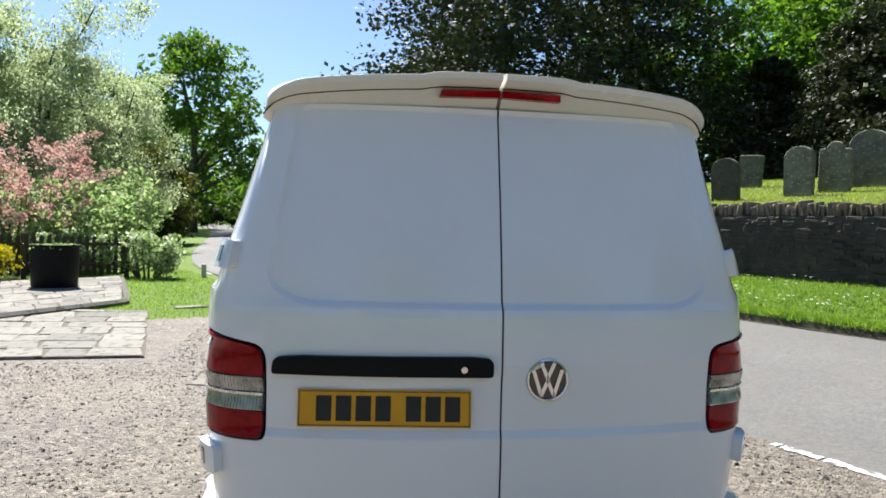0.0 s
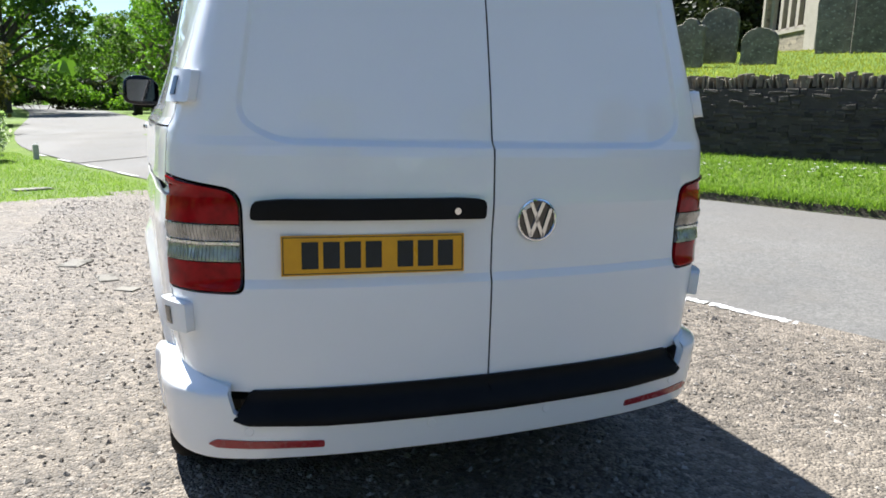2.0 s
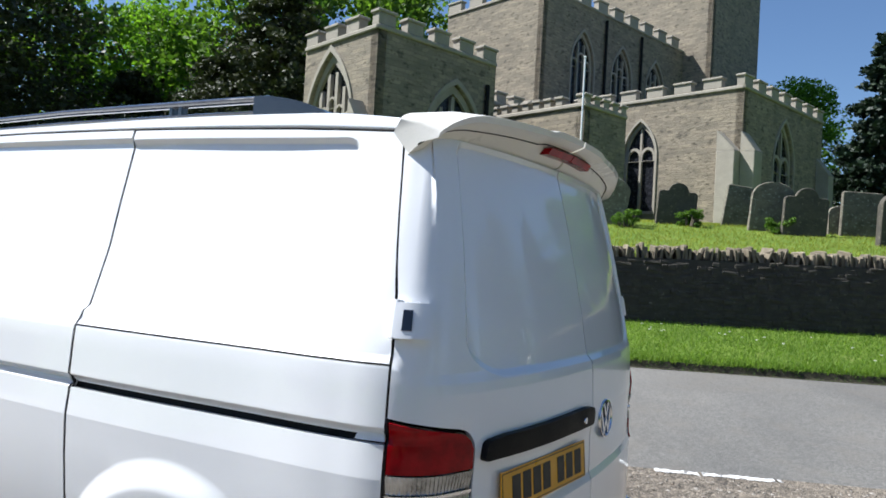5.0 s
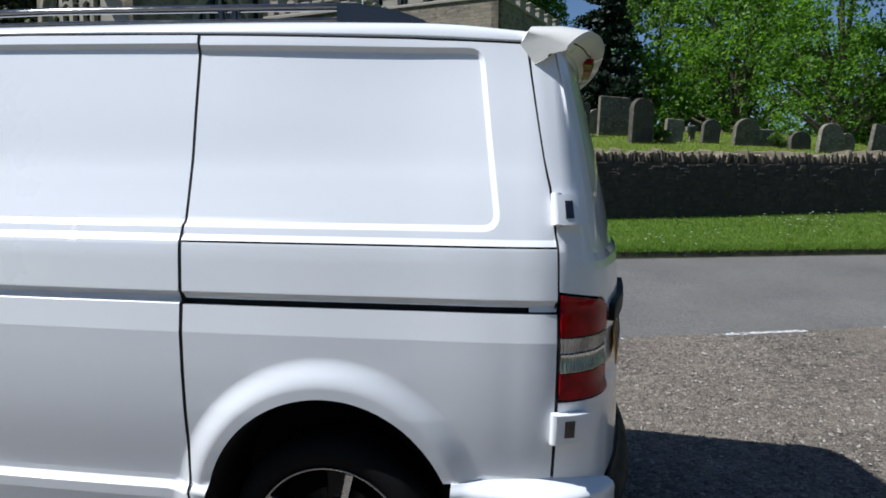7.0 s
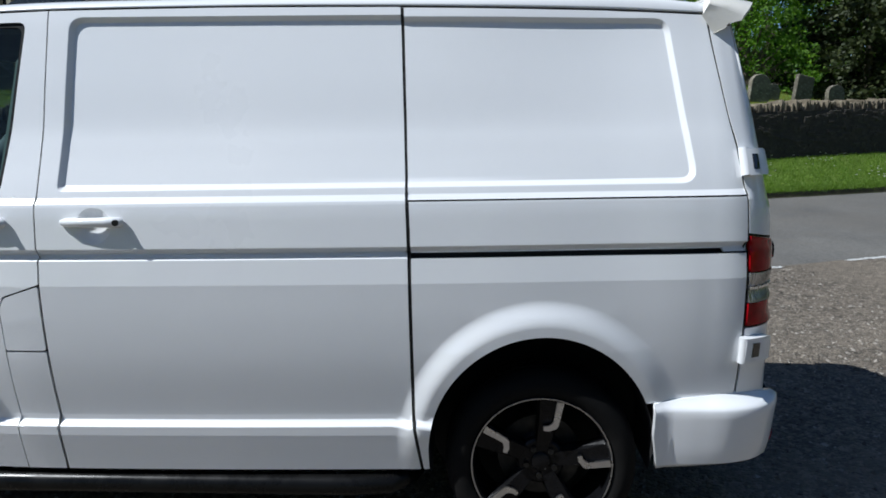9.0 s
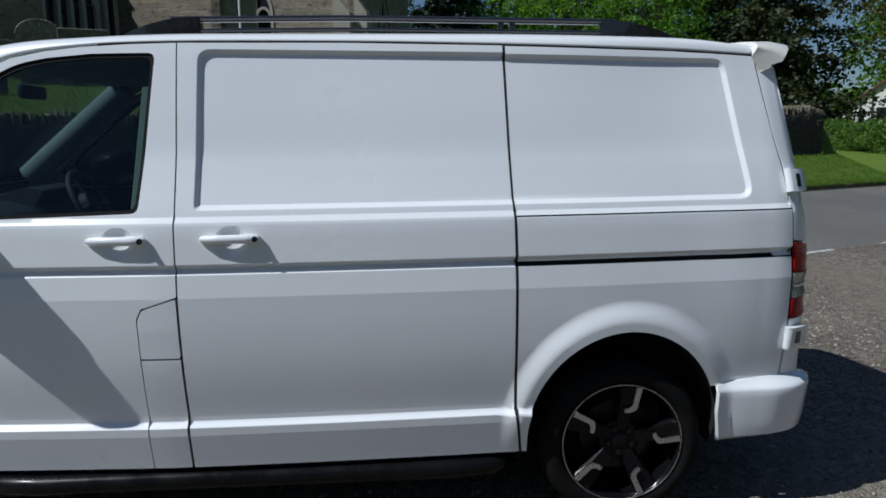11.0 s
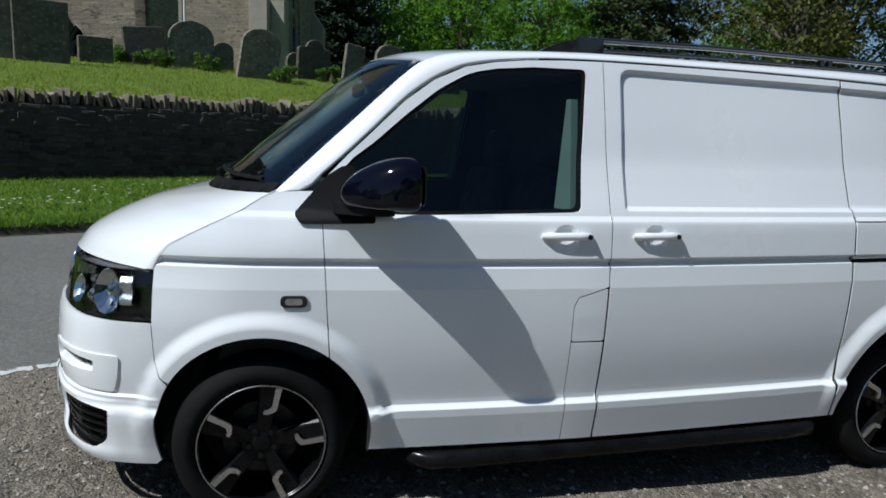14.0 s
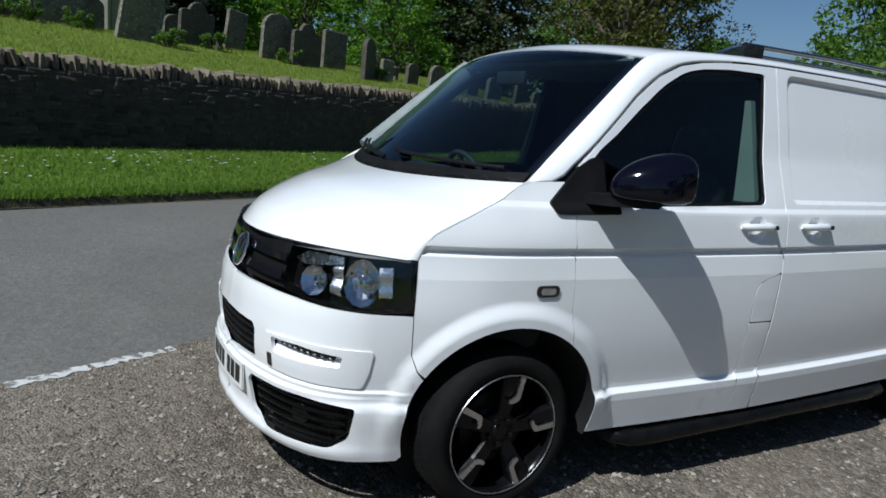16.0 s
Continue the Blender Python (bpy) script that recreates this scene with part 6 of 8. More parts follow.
def ch_window(face, at, c, w, z0, z1, lights):
    """A traceried window in a face of the church: 'p' faces the road, 'q' faces the sun."""
    o = pointed(c, w, z0, z1)
    if face == "p":
        S = lambda u, z, off: to_ch(u, at - off, z)
        flip = False
    else:
        S = lambda u, z, off: to_ch(at - off, u, z)
        flip = True
    wi = new("church_window")
    wi.parent = church
    inner = pointed(c, w * 0.86, z0 + w * 0.05, z1 - w * 0.12)
    sheet("window_glass", pointed(c, w * 0.95, z0, z1 - 0.03), lambda u, z, off: S(u, z, off - 0.22), M["leaded"], wi, thick=0, step=0.3, flip=flip, label="dark leaded glass")
    big = pointed(c, w * 1.12, z0 - 0.05, z1 + w * 0.09)
    sheet("hood_mould", big, lambda u, z, off: S(u, z, off + 0.05), M["dressed"], wi, holes=[pointed(c, w * 1.02, z0 + 0.02, z1 + 0.02)], thick=0.08, step=0.3, flip=flip, label="pale stone surround")
    sheet("window_frame", o, lambda u, z, off: S(u, z, off - 0.10), M["dressed"], wi, holes=[inner], thick=0.1, step=0.3, flip=flip)
    h = min(w * 0.95, (z1 - z0) * 0.6)
    zs = z1 - h
    for i in range(1, lights):
        x = c - w * 0.43 + w * 0.86 * i / lights
        top_z = zs + h * (0.80 - 0.55 * abs(2 * i / lights - 1) ** 1.3)
        d = w * 0.03
        sheet("mullion", [(x - d, z0), (x + d, z0), (x + d, top_z), (x - d, top_z)], lambda u, z, off: S(u, z, off - 0.10), M["dressed"], wi, thick=0.12, step=0.6, flip=flip)
    lw = w * 0.86 / lights
    for i in range(lights):
        x = c - w * 0.43 + lw * (i + 0.5)
        t_z = zs + h * (0.42 - 0.30 * abs(2 * (i + 0.5) / lights - 1))
        head = pointed(x, lw * 1.0, t_z - lw * 0.9, t_z, 5)
        hole = pointed(x, lw * 0.78, t_z - lw * 0.95, t_z - lw * 0.16, 5)
        ring = [q for q in head]
        sheet("light_head", ring, lambda u, z, off: S(u, z, off - 0.10), M["dressed"], wi, holes=[[(a, max(b, t_z - lw * 0.88)) for a, b in hole]], thick=0.1, step=0.3, flip=flip)
    return o


def ch_block(q0, q1, p0, p1, z0, z1, pw=(), qw=(), merlon=0.5, mw=0.62, gap=0.5, name="church_wall"):
    pf = [ch_window("p", p0, *w) for w in pw]
    qf = [ch_window("q", q0, *w) for w in qw]
    sheet(name, [(q0, z0), (q1, z0), (q1, z1), (q0, z1)], lambda u, z, off: to_ch(u, p0 - off, z), M["church"], church, holes=pf, thick=0.3, step=0.5, flip=False, weld=True)
    sheet(name, [(p0, z0), (p1, z0), (p1, z1), (p0, z1)], lambda u, z, off: to_ch(q0 - off, u, z), M["church"], church, holes=qf, thick=0.3, step=0.5, flip=True, weld=True)
    bm = bmesh.new()
    vs = [bm.verts.new(CHM @ Vector(c)) for c in ((q0 + .31, p0 + .31, z1 - 0.3), (q1, p0 + .31, z1 - 0.3), (q1, p1, z1 - 0.3), (q0 + .31, p1, z1 - 0.3))]
    bm.faces.new(vs)
    part("church_roof", bm, M["lead"], church, "flat grey lead roof")
    for lo, hi in (((q1 - 0.3, p0 + 0.31, z0), (q1, p1, z1)), ((q0 + 0.31, p1 - 0.3, z0), (q1 - 0.31, p1, z1))):
        bm = bmesh.new()
        add_box(bm, lo, hi, 0, 1, CHM)
        part(name, bm, M["church"], church)
    for lo, hi in (((q0 - 0.07, p0 - 0.07, z1 - 0.16), (q1, p0 - 0.001, z1 - 0.02)), ((q0 - 0.07, p0, z1 - 0.16), (q0 - 0.001, p1, z1 - 0.02))):
        bm = bmesh.new()
        add_box(bm, lo, hi, 0.03, 1, CHM)
        part("string_course", bm, M["dressed"], church)
    if merlon:
        def row(a, b, mk):
            n = max(1, int((b - a + gap) / (mw + gap)))
            pitch = (b - a + gap) / n
            for i in range(n):
                lo = a + i * pitch
                bm = bmesh.new()
                add_box(bm, *mk(lo, lo + pitch - gap, z1, z1 + merlon), 0.01, 1, CHM)
                add_box(bm, *mk(lo - 0.05, lo + pitch - gap + 0.05, z1 + merlon, z1 + merlon + 0.09, 0.05), 0.02, 1, CHM)
                part("merlon", bm, M["dressed"], church)
        row(q0, q1, lambda a, b, za, zb, x=0.0: ((a, p0 - x, za), (b, p0 + 0.3 + x, zb)))
        row(p0 + 0.9, p1, lambda a, b, za, zb, x=0.0: ((q0 - x, a, za), (q0 + 0.3 + x, b, zb)))


ch_block(0, 4.6, 0, 3.6, 2.3, 7.8, pw=[(2.95, 2.1, 3.9, 6.75, 4)], qw=[(2.2, 2.3, 3.5, 7.4, 5)], merlon=0.32, mw=0.5, gap=0.42)
ch_block(4.61, 14.5, 2.6, 8, 2.4, 7.5, merlon=0.3, mw=0.5, gap=0.42)
ch_block(6.7, 9.0, -1.9, 2.59, 2.4, 6.75, merlon=0.2, mw=0.26, gap=0.2, qw=[(1.9, 0.6, 3.0, 4.1, 1), (0.1, 0.6, 3.1, 4.1, 1)])
ch_block(14.3, 22.0, -3.4, 5.6, 2.5, 8.7, merlon=0.34, mw=0.6, gap=0.5, pw=[(18.0, 1.9, 4.3, 7.9, 2)], qw=[(0.9, 1.5, 4.0, 7.75, 2)])
ch_block(13.3, 28, 5.61, 12, 2.5, 14.4, merlon=0.45, mw=0.7, gap=0.6, pw=[(16.4, 1.75, 9.3, 13.0, 3), (19.7, 1.75, 9.3, 13.0, 3), (22.9, 1.75, 9.3, 13.0, 3)])
ch_block(25.7, 31.5, 3.9, 11.5, 2.5, 24, merlon=0.7)
# buttresses with sloping heads, drainpipes
for q, p, dq, dp, zt in ((14.15, -3.95, 0.65, 0.54, 6.2), (21.4, -3.95, 0.6, 0.54, 6.2), (13.73, -3.4, 0.56, 0.7, 6.2), (-0.5, 0.0, 0.49, 0.5, 5.0)):
    bm = bmesh.new()
    add_box(bm, (q, p, 2.3), (q + dq, p + dp, zt), 0.02, 1, CHM)
    v = [CHM @ Vector(c) for c in ((q, p, zt), (q + dq, p, zt), (q + dq, p + dp, zt + 0.75), (q, p + dp, zt + 0.75), (q + dq, p + dp, zt), (q, p + dp, zt))]
    v = [bm.verts.new(c) for c in v]
    for f in ((0, 1, 2, 3), (1, 4, 2), (0, 3, 5), (5, 3, 2, 4)):
        bm.faces.new([v[i] for i in f])
    part("buttress", bm, M["dressed"], church)
for q, p in ((18.1, 5.5), (21.3, 5.5), (4.2, -0.08)):
    bm = bmesh.new()
    add_cyl(bm, CHM @ Vector((q, p, 3)), CHM @ Vector((q, p, 14 if p > 1 else 7)), 0.07, seg=10)
    part("drainpipe", bm, M["black"], church, smooth=True)
# half-round stair turret
bm = bmesh.new()
rings = []
for z in (2.4, 5.2, 5.25, 7.0):
    r = 1.15 if z < 5.22 else 1.05
    rings.append([bm.verts.new(CHM @ Vector((10.4 + r * math.cos(a), 2.6 + r * math.sin(a) * 1.5, z))) for a in np.linspace(math.pi, math.tau, 14)])
for a, b in zip(rings, rings[1:]):
    for i in range(13):
        bm.faces.new((a[i], a[i + 1], b[i + 1], b[i]))
bm.faces.new(rings[-1])
part("stair_turret", bm, M["church"], church, smooth=True, angle=30)

# flagpole
fx, fy = 4.45, -14.9
fz = float(height(*es(fx, fy)))
fp = thing("flagpole", "slim white flagpole standing in the churchyard grass", "flagpole", loc=(fx, fy, fz))
bm = bmesh.new()
add_cyl(bm, (0, 0, -0.1), (0, 0, 4.05), 0.03, 0.02, 12)
part("pole", bm, M["paint"], fp, smooth=True)
bm = bmesh.new()
bmesh.ops.create_uvsphere(bm, u_segments=12, v_segments=8, radius=0.035, matrix=Matrix.Translation((0, 0, 4.07)))
part("finial", bm, M["paint"], fp, smooth=True)

# ---- headstones ----
M["grave"] = mat("weathered_headstone", (0.1, 0.09, 0.07), (0.19, 0.17, 0.13), rough=0.93, scale=6, fine=50, bump=0.008, bscale=30, vary=0.3, c3=(0.27, 0.27, 0.21), spot=0.56)
M["grave_dark"] = mat("lichen_dark_headstone", (0.06, 0.054, 0.044), (0.1, 0.09, 0.07), rough=0.93, scale=6, fine=50, bump=0.01, bscale=25, vary=0.2, c3=(0.2, 0.185, 0.13), spot=0.6)


def headstone(x, y, w, h, kind="round", lean=0.0, side=0.0, turn=0.0, dark=False):
    zb = float(height(*es(x, y)))
    if kind == "round":
        out = [(-w / 2, -0.25), (w / 2, -0.25), (w / 2, h - w * 0.36)] + [(w / 2 * math.cos(a), h - w * 0.36 + w * 0.36 * math.sin(a)) for a in np.linspace(0.15, math.pi - 0.15, 13)] + [(-w / 2, h - w * 0.36)]
    elif kind == "shoulder":
        s = h - w * 0.30
        out = [(-w / 2, -0.25), (w / 2, -0.25), (w / 2, s)] + [(w * 0.5 - w * 0.13 + w * 0.13 * math.cos(a), s + w * 0.08 * math.sin(a)) for a in np.linspace(0.3, 2.6, 5)] + \
              [(w * 0.27 * math.cos(a), s + w * 0.02 + w * 0.28 * math.sin(a)) for a in np.linspace(0.2, math.pi - 0.2, 9)] + \
              [(-w * 0.5 + w * 0.13 - w * 0.13 * math.cos(a), s + w * 0.08 * math.sin(a)) for a in np.linspace(2.6, 0.3, 5)] + [(-w / 2, s)]
    elif kind == "flat":
        out = [(-w / 2, -0.25), (w / 2, -0.25), (w / 2, h - 0.02), (w / 2 - 0.03, h), (-w / 2 + 0.03, h), (-w / 2, h - 0.02)]
    elif kind == "cross":
        t = 0.05
        out = [(-t, -0.2), (t, -0.2), (t, h * 0.6), (w / 2, h * 0.6), (w / 2, h * 0.6 + 2 * t), (t, h * 0.6 + 2 * t), (t, h), (-t, h), (-t, h * 0.6 + 2 * t), (-w / 2, h * 0.6 + 2 * t), (-w / 2, h * 0.6), (-t, h * 0.6)]
    d = 0.11 if kind != "cross" else 0.09
    bm = bmesh.new()
    add_prism(bm, out, Matrix.Translation((0, d / 2, 0)) @ Matrix.Rotation(radians(90), 4, "X"), d)
    bmesh.ops.bevel(bm, geom=[e for e in bm.edges if abs(e.verts[0].co.y - e.verts[1].co.y) < 1e-4], offset=0.012, segments=1, affect="EDGES")
    ob = part("headstone", bm, M["grave_dark" if dark else "grave"], None)
    ob.matrix_basis = Matrix.Translation((x, y, zb)) @ Matrix.Rotation(radians(202.8 + turn), 4, "Z") @ Matrix.Rotation(radians(lean), 4, "X") @ Matrix.Rotation(radians(side), 4, "Y")
    word = {"round": "round-topped", "shoulder": "shouldered", "flat": "square-topped", "cross": "small cross-shaped"}[kind]
    tilt = " leaning" if abs(side) + abs(lean) > 6 else ""
    tagged(ob, ("dark lichened" if dark else "weathered grey") + tilt + " " + word + " headstone in churchyard grass", "headstone", "churchyard headstones")


for g in ((8.66, -7.60, 0.54, 0.88, "round"), (8.47, -8.15, 0.56, 0.88, "shoulder", 3, 3), (8.38, -8.76, 0.70, 1.0, "round"), (11.1, -8.14, 0.53, 0.68, "flat", 0, 4), (9.6, -6.75, 0.58, 0.8, "round", 0, -3, 0, True),
          (7.37, -8.78, 0.62, 0.62, "round"), (9.6, -9.6, 0.5, 0.5, "round"), (10.4, -10.2, 0.45, 0.45, "round"), (6.45, -10.5, 0.86, 1.02, "flat"), (7.15, -10.35, 0.74, 1.15, "round", 0, -2), (5.75, -11.3, 0.6, 0.45, "flat"),
          (4.98, -12.2, 0.78, 0.74, "flat", -4, -5, 0, True), (4.15, -12.6, 0.92, 0.96, "round", 0, 0), (3.55, -13.2, 0.46, 0.6, "round"), (2.86, -12.0, 0.84, 0.98, "round", 4, 9), (1.63, -13.0, 0.80, 0.86, "shoulder", 0, 4, 0, True),
          (1.95, -13.7, 0.5, 0.55, "round", 0, 3), (0.62, -14.0, 0.52, 0.86, "flat", 0, 8), (-0.15, -13.3, 0.82, 0.98, "round", 0, 5), (-0.78, -13.1, 0.82, 0.92, "shoulder", 0, 3, 0, True), (-1.35, -13.8, 0.4, 0.55, "round"),
          (-1.72, -13.8, 0.74, 0.85, "flat", 0, 2), (-2.25, -12.9, 0.72, 0.92, "round", 0, 3, 25, True), (-3.0, -13.5, 0.42, 0.58, "flat", 0, 4), (-3.45, -13.9, 0.28, 0.4, "cross"), (-3.8, -13.7, 0.42, 0.62, "round", 0, 6, 0, True),
          (-4.55, -13.8, 0.58, 0.7, "round", 5, 5), (-5.0, -14.0, 0.5, 0.42, "flat"), (-5.7, -13.85, 0.5, 0.46, "round", 0, 0, 0, True), (-6.2, -13.6, 0.55, 0.75, "round", 0, 9), (-6.75, -14.2, 0.4, 0.45, "round"),
          (-7.3, -13.9, 0.5, 0.75, "flat", 0, 10), (-8.3, -14.4, 0.5, 0.5, "round"), (-9.1, -14.0, 0.45, 0.65, "round", 0, -5), (7.9, -11.4, 0.6, 0.7, "round"), (8.8, -12.3, 0.6, 0.8, "round")):
    headstone(*g[:3], g[3] * (0.82 if g[0] < -2.5 else 1.0), *g[4:])

# ---- trees and plants ----
M["bark"] = mat("grey_brown_bark", (0.075, 0.06, 0.045), (0.12, 0.10, 0.075), rough=0.95, scale=3, fine=30, bump=0.02, bscale=12, stretch=(1, 1, 0.25))
M["leaf"] = island_mat("broad_leaves", [(0.05, 0.115, 0.014), (0.105, 0.21, 0.026), (0.185, 0.325, 0.046)], translucent=0.5)
M["leaf_dark"] = island_mat("shaded_leaves", [(0.045, 0.095, 0.016), (0.085, 0.16, 0.024), (0.14, 0.235, 0.038)], translucent=0.4)
M["yew"] = island_mat("yew_needles", [(0.018, 0.026, 0.009), (0.030, 0.042, 0.013), (0.055, 0.066, 0.02)], translucent=0.12)
M["olive"] = island_mat("olive_shaded_leaves", [(0.036, 0.043, 0.012), (0.068, 0.077, 0.018), (0.17, 0.175, 0.034)], translucent=0.35)
M["fir"] = island_mat("fir_needles", [(0.008, 0.018, 0.010), (0.014, 0.028, 0.014), (0.024, 0.042, 0.018)], translucent=0.1)
M["willow"] = island_mat("willow_leaves", [(0.2, 0.25, 0.13), (0.27, 0.32, 0.175), (0.36, 0.4, 0.25)], translucent=0.65)
M["pink"] = island_mat("pink_blossom", [(0.4, 0.21, 0.195), (0.5, 0.32, 0.29), (0.3, 0.25, 0.17)], translucent=0.45)
M["shrub"] = island_mat("mixed_shrub_leaves", [(0.13, 0.2, 0.07), (0.21, 0.29, 0.11), (0.32, 0.37, 0.19)], translucent=0.55)
M["cow"] = island_mat("pale_hedgerow_flowers", [(0.14, 0.22, 0.07), (0.21, 0.29, 0.10), (0.6, 0.62, 0.5)], translucent=0.5)
M["gold"] = island_mat("golden_leaves", [(0.35, 0.30, 0.02), (0.5, 0.42, 0.03), (0.28, 0.30, 0.03)], translucent=0.3)
M["blade_dry"] = island_mat("dry_grass_blades", [(0.145, 0.18, 0.024), (0.21, 0.245, 0.036), (0.3, 0.31, 0.075)], translucent=0.5)
M["blade"] = island_mat("grass_blades", [(0.095, 0.175, 0.022), (0.145, 0.245, 0.034), (0.225, 0.31, 0.07)], translucent=0.5)


def leaf_mesh(name, centres, size, material, parent, rng, squash=1.0, droop=0.0):
    """One small leaf at each centre, turned at random; two triangles each, folded."""
    n = len(centres)
    d = rng.normal(size=(n, 3))
    d[:, 2] = d[:, 2] * squash - droop
    d /= np.linalg.norm(d, axis=1)[:, None]
    r = rng.normal(size=(n, 3))
    s = np.cross(d, r)
    s /= np.linalg.norm(s, axis=1)[:, None] + 1e-9
    k = (size * rng.uniform(0.6, 1.4, n))[:, None]
    up = np.cross(s, d)
    v = np.stack([centres - d * k * 0.5, centres + s * k * 0.32 + up * k * 0.08, centres + d * k * 0.5, centres - s * k * 0.32 + up * k * 0.08], 1).reshape(-1, 3)
    i = np.arange(n)[:, None] * 4
    me = bpy.data.meshes.new(name)
    me.vertices.add(len(v))
    me.vertices.foreach_set("co", v.ravel())
    me.loops.add(4 * n)
    me.loops.foreach_set("vertex_index", (i + np.array([[0, 1, 2, 3]])).ravel())
    me.polygons.add(n)
    me.polygons.foreach_set("loop_start", (np.arange(n) * 4).astype(np.int32))
    me.update(calc_edges=True)
    me.materials.append(material)
    ob = new(name, me)
    ob.parent = parent
    return ob


def clump_points(rng, clumps, radii, per, shell=0.55):
    out = []
    for c, r in zip(clumps, radii):
        d = rng.normal(size=(per, 3))
        d /= np.linalg.norm(d, axis=1)[:, None]
        q = (shell + (1 - shell) * rng.random(per)) ** 0.7
        out.append(c + d * (q * r)[:, None] * np.array([1, 1, 0.75]))
    return np.concatenate(out)


def broad_tree(label, seed, h, width, base, material, leaf=0.3, clumps=70, per=110, lean=0.0, category="tree"):
    """A trunk with forking limbs and a crown of leaf clumps."""
    rng = np.random.default_rng(seed)
    t = thing("tree", label, category, "trees round the churchyard")
    bm = bmesh.new()
    top_z = h * 0.62
    add_tube(bm, [(lean * k * k * h + 0.1 * math.sin(3 * k + seed), 0.08 * math.sin(5 * k + seed), -0.4 + (top_z + 0.4) * k) for k in np.linspace(0, 1, 8)], list(np.linspace(h * 0.028, h * 0.010, 8)), 9)
    cs, rs_ = [], []
    for i in range(clumps):
        a, u = rng.uniform(0, math.tau), rng.random() ** 0.8
        z = base + (h - base) * (0.04 + 0.92 * u)
        prof = math.sin(math.pi * min(1, max(0.08, (z - base) / (h - base)) ** 0.75)) ** 0.6
        rr = width / 2 * prof * (0.22 + 0.78 * rng.random() ** 0.6) * (1 - 0.15 * math.sin(3 * a + seed))
        cs.append(np.array([rr * math.cos(a) + lean * h * 0.4, rr * math.sin(a), z]))
        rs_.append(width * rng.uniform(0.07, 0.13))
    for c in cs[::5]:
        z0 = min(top_z * 0.95, max(h * 0.18, c[2] * 0.55))
        p0 = np.array([lean * (z0 / top_z) ** 2 * h, 0, z0])
        pts = [p0 + (c - p0) * k + np.array([0, 0, 0.12 * (c[2] - z0) * math.sin(math.pi * k)]) for k in np.linspace(0, 0.95, 5)]
        add_tube(bm, pts, list(np.linspace(h * 0.010, h * 0.002, 5)), 6)
    part("trunk", bm, M["bark"], t, smooth=True)
    leaf_mesh("crown", clump_points(rng, cs, rs_, per), leaf, material, t, rng, squash=0.75)
    return t


def conifer(label, seed, h, width, material, leaf=0.35, n=9000, base=0.5, power=1.0, category="conifer"):
    rng = np.random.default_rng(seed)
    t = thing("tree", label, category, "trees round the churchyard")
    bm = bmesh.new()
    add_tube(bm, [(0, 0, -0.4 + (h + 0.2) * k) for k in np.linspace(0, 1, 7)], list(np.linspace(h * 0.022, 0.03, 7)), 9)
    pts = []
    tiers = int(h * 4)
    for i in range(tiers):
        f = i / tiers
        z = base + (h - base) * f
        r = width / 2 * (1 - f) ** power * rng.uniform(0.75, 1.12) + 0.12
        for b in range(max(4, int(9 * (1 - f)))):
            a = rng.uniform(0, math.tau)
            m = max(6, int(n / tiers / 6))
            rb = r * rng.uniform(0.75, 1.08)
            k = rng.random(m) ** 0.6
            q = np.stack([rb * k * math.cos(a), rb * k * math.sin(a), z - 0.25 * rb * k ** 2 + 0.08 * rb * (k > 0.85)], 1)
            pts.append(q + rng.normal(size=(m, 3)) * np.array([0.16, 0.16, 0.12]) * (0.5 + r * 0.25))
            if (b + i) % 7 == 0:
                add_tube(bm, [(0, 0, z), (rb * 0.5 * math.cos(a), rb * 0.5 * math.sin(a), z - 0.06 * rb), (rb * 0.95 * math.cos(a), rb * 0.95 * math.sin(a), z - 0.22 * rb)], [0.05, 0.03, 0.01], 5)
    part("trunk", bm, M["bark"], t, smooth=True)
    leaf_mesh("crown", np.concatenate(pts), leaf, material, t, rng, squash=0.5)
    return t


def spot(x, y, turn=0.0, scale=1.0, tall=1.0):
    z = float(height(*es(x, y)))
    return Matrix.Translation((x, y, z)) @ Matrix.Rotation(turn, 4, "Z") @ Matrix.Diagonal((scale, scale, scale * tall, 1))


# dark yew that spreads over the wall's far end
yew = conifer("huge dark yew with a thick trunk behind the wall", 3, 17, 17, M["yew"], leaf=0.235, n=46000, base=2.2, power=0.42, category="yew tree")
yew.matrix_basis = spot(26.8, -6.2)
copy_thing(yew, spot(30.5, -13.0, 2.0, 0.95))
copy_thing(yew, spot(36, -6, 1.0, 0.8))
yew2 = conifer("dark spreading yew beyond the headstones", 8, 13, 12, M["yew"], leaf=0.27, n=34000, base=1.0, power=0.5, category="yew tree")
yew2.matrix_basis = spot(-21.0, -37.5, 0, 1.05)
copy_thing(yew2, spot(23, -19.5, 0.4, 0.5))
copy_thing(yew2, spot(20.5, -20.8, 1.7, 0.75))
copy_thing(yew2, spot(27, -24, 2.4, 0.62))
copy_thing(yew2, spot(31.5, -21.5, 1.2, 0.7))
fir = conifer("tall narrow dark fir against the sky", 5, 13.6, 8.0, M["fir"], leaf=0.26, n=48000, base=0.3, power=0.85)
fir.matrix_basis = spot(-2.6, -39.0)
oak = broad_tree("broad leafy tree in fresh spring green", 11, 16, 13, 0.9, M["leaf"], leaf=0.265, clumps=170, per=106)
oak.matrix_basis = spot(-10.5, -42.5, 0.0, 0.83)
ash = broad_tree("tall leafy tree with light green crown", 12, 18, 10, 1.6, M["leaf"], leaf=0.265, clumps=150, per=100)
ash.matrix_basis = spot(-14.5, -37.5, 0.5, 0.72)
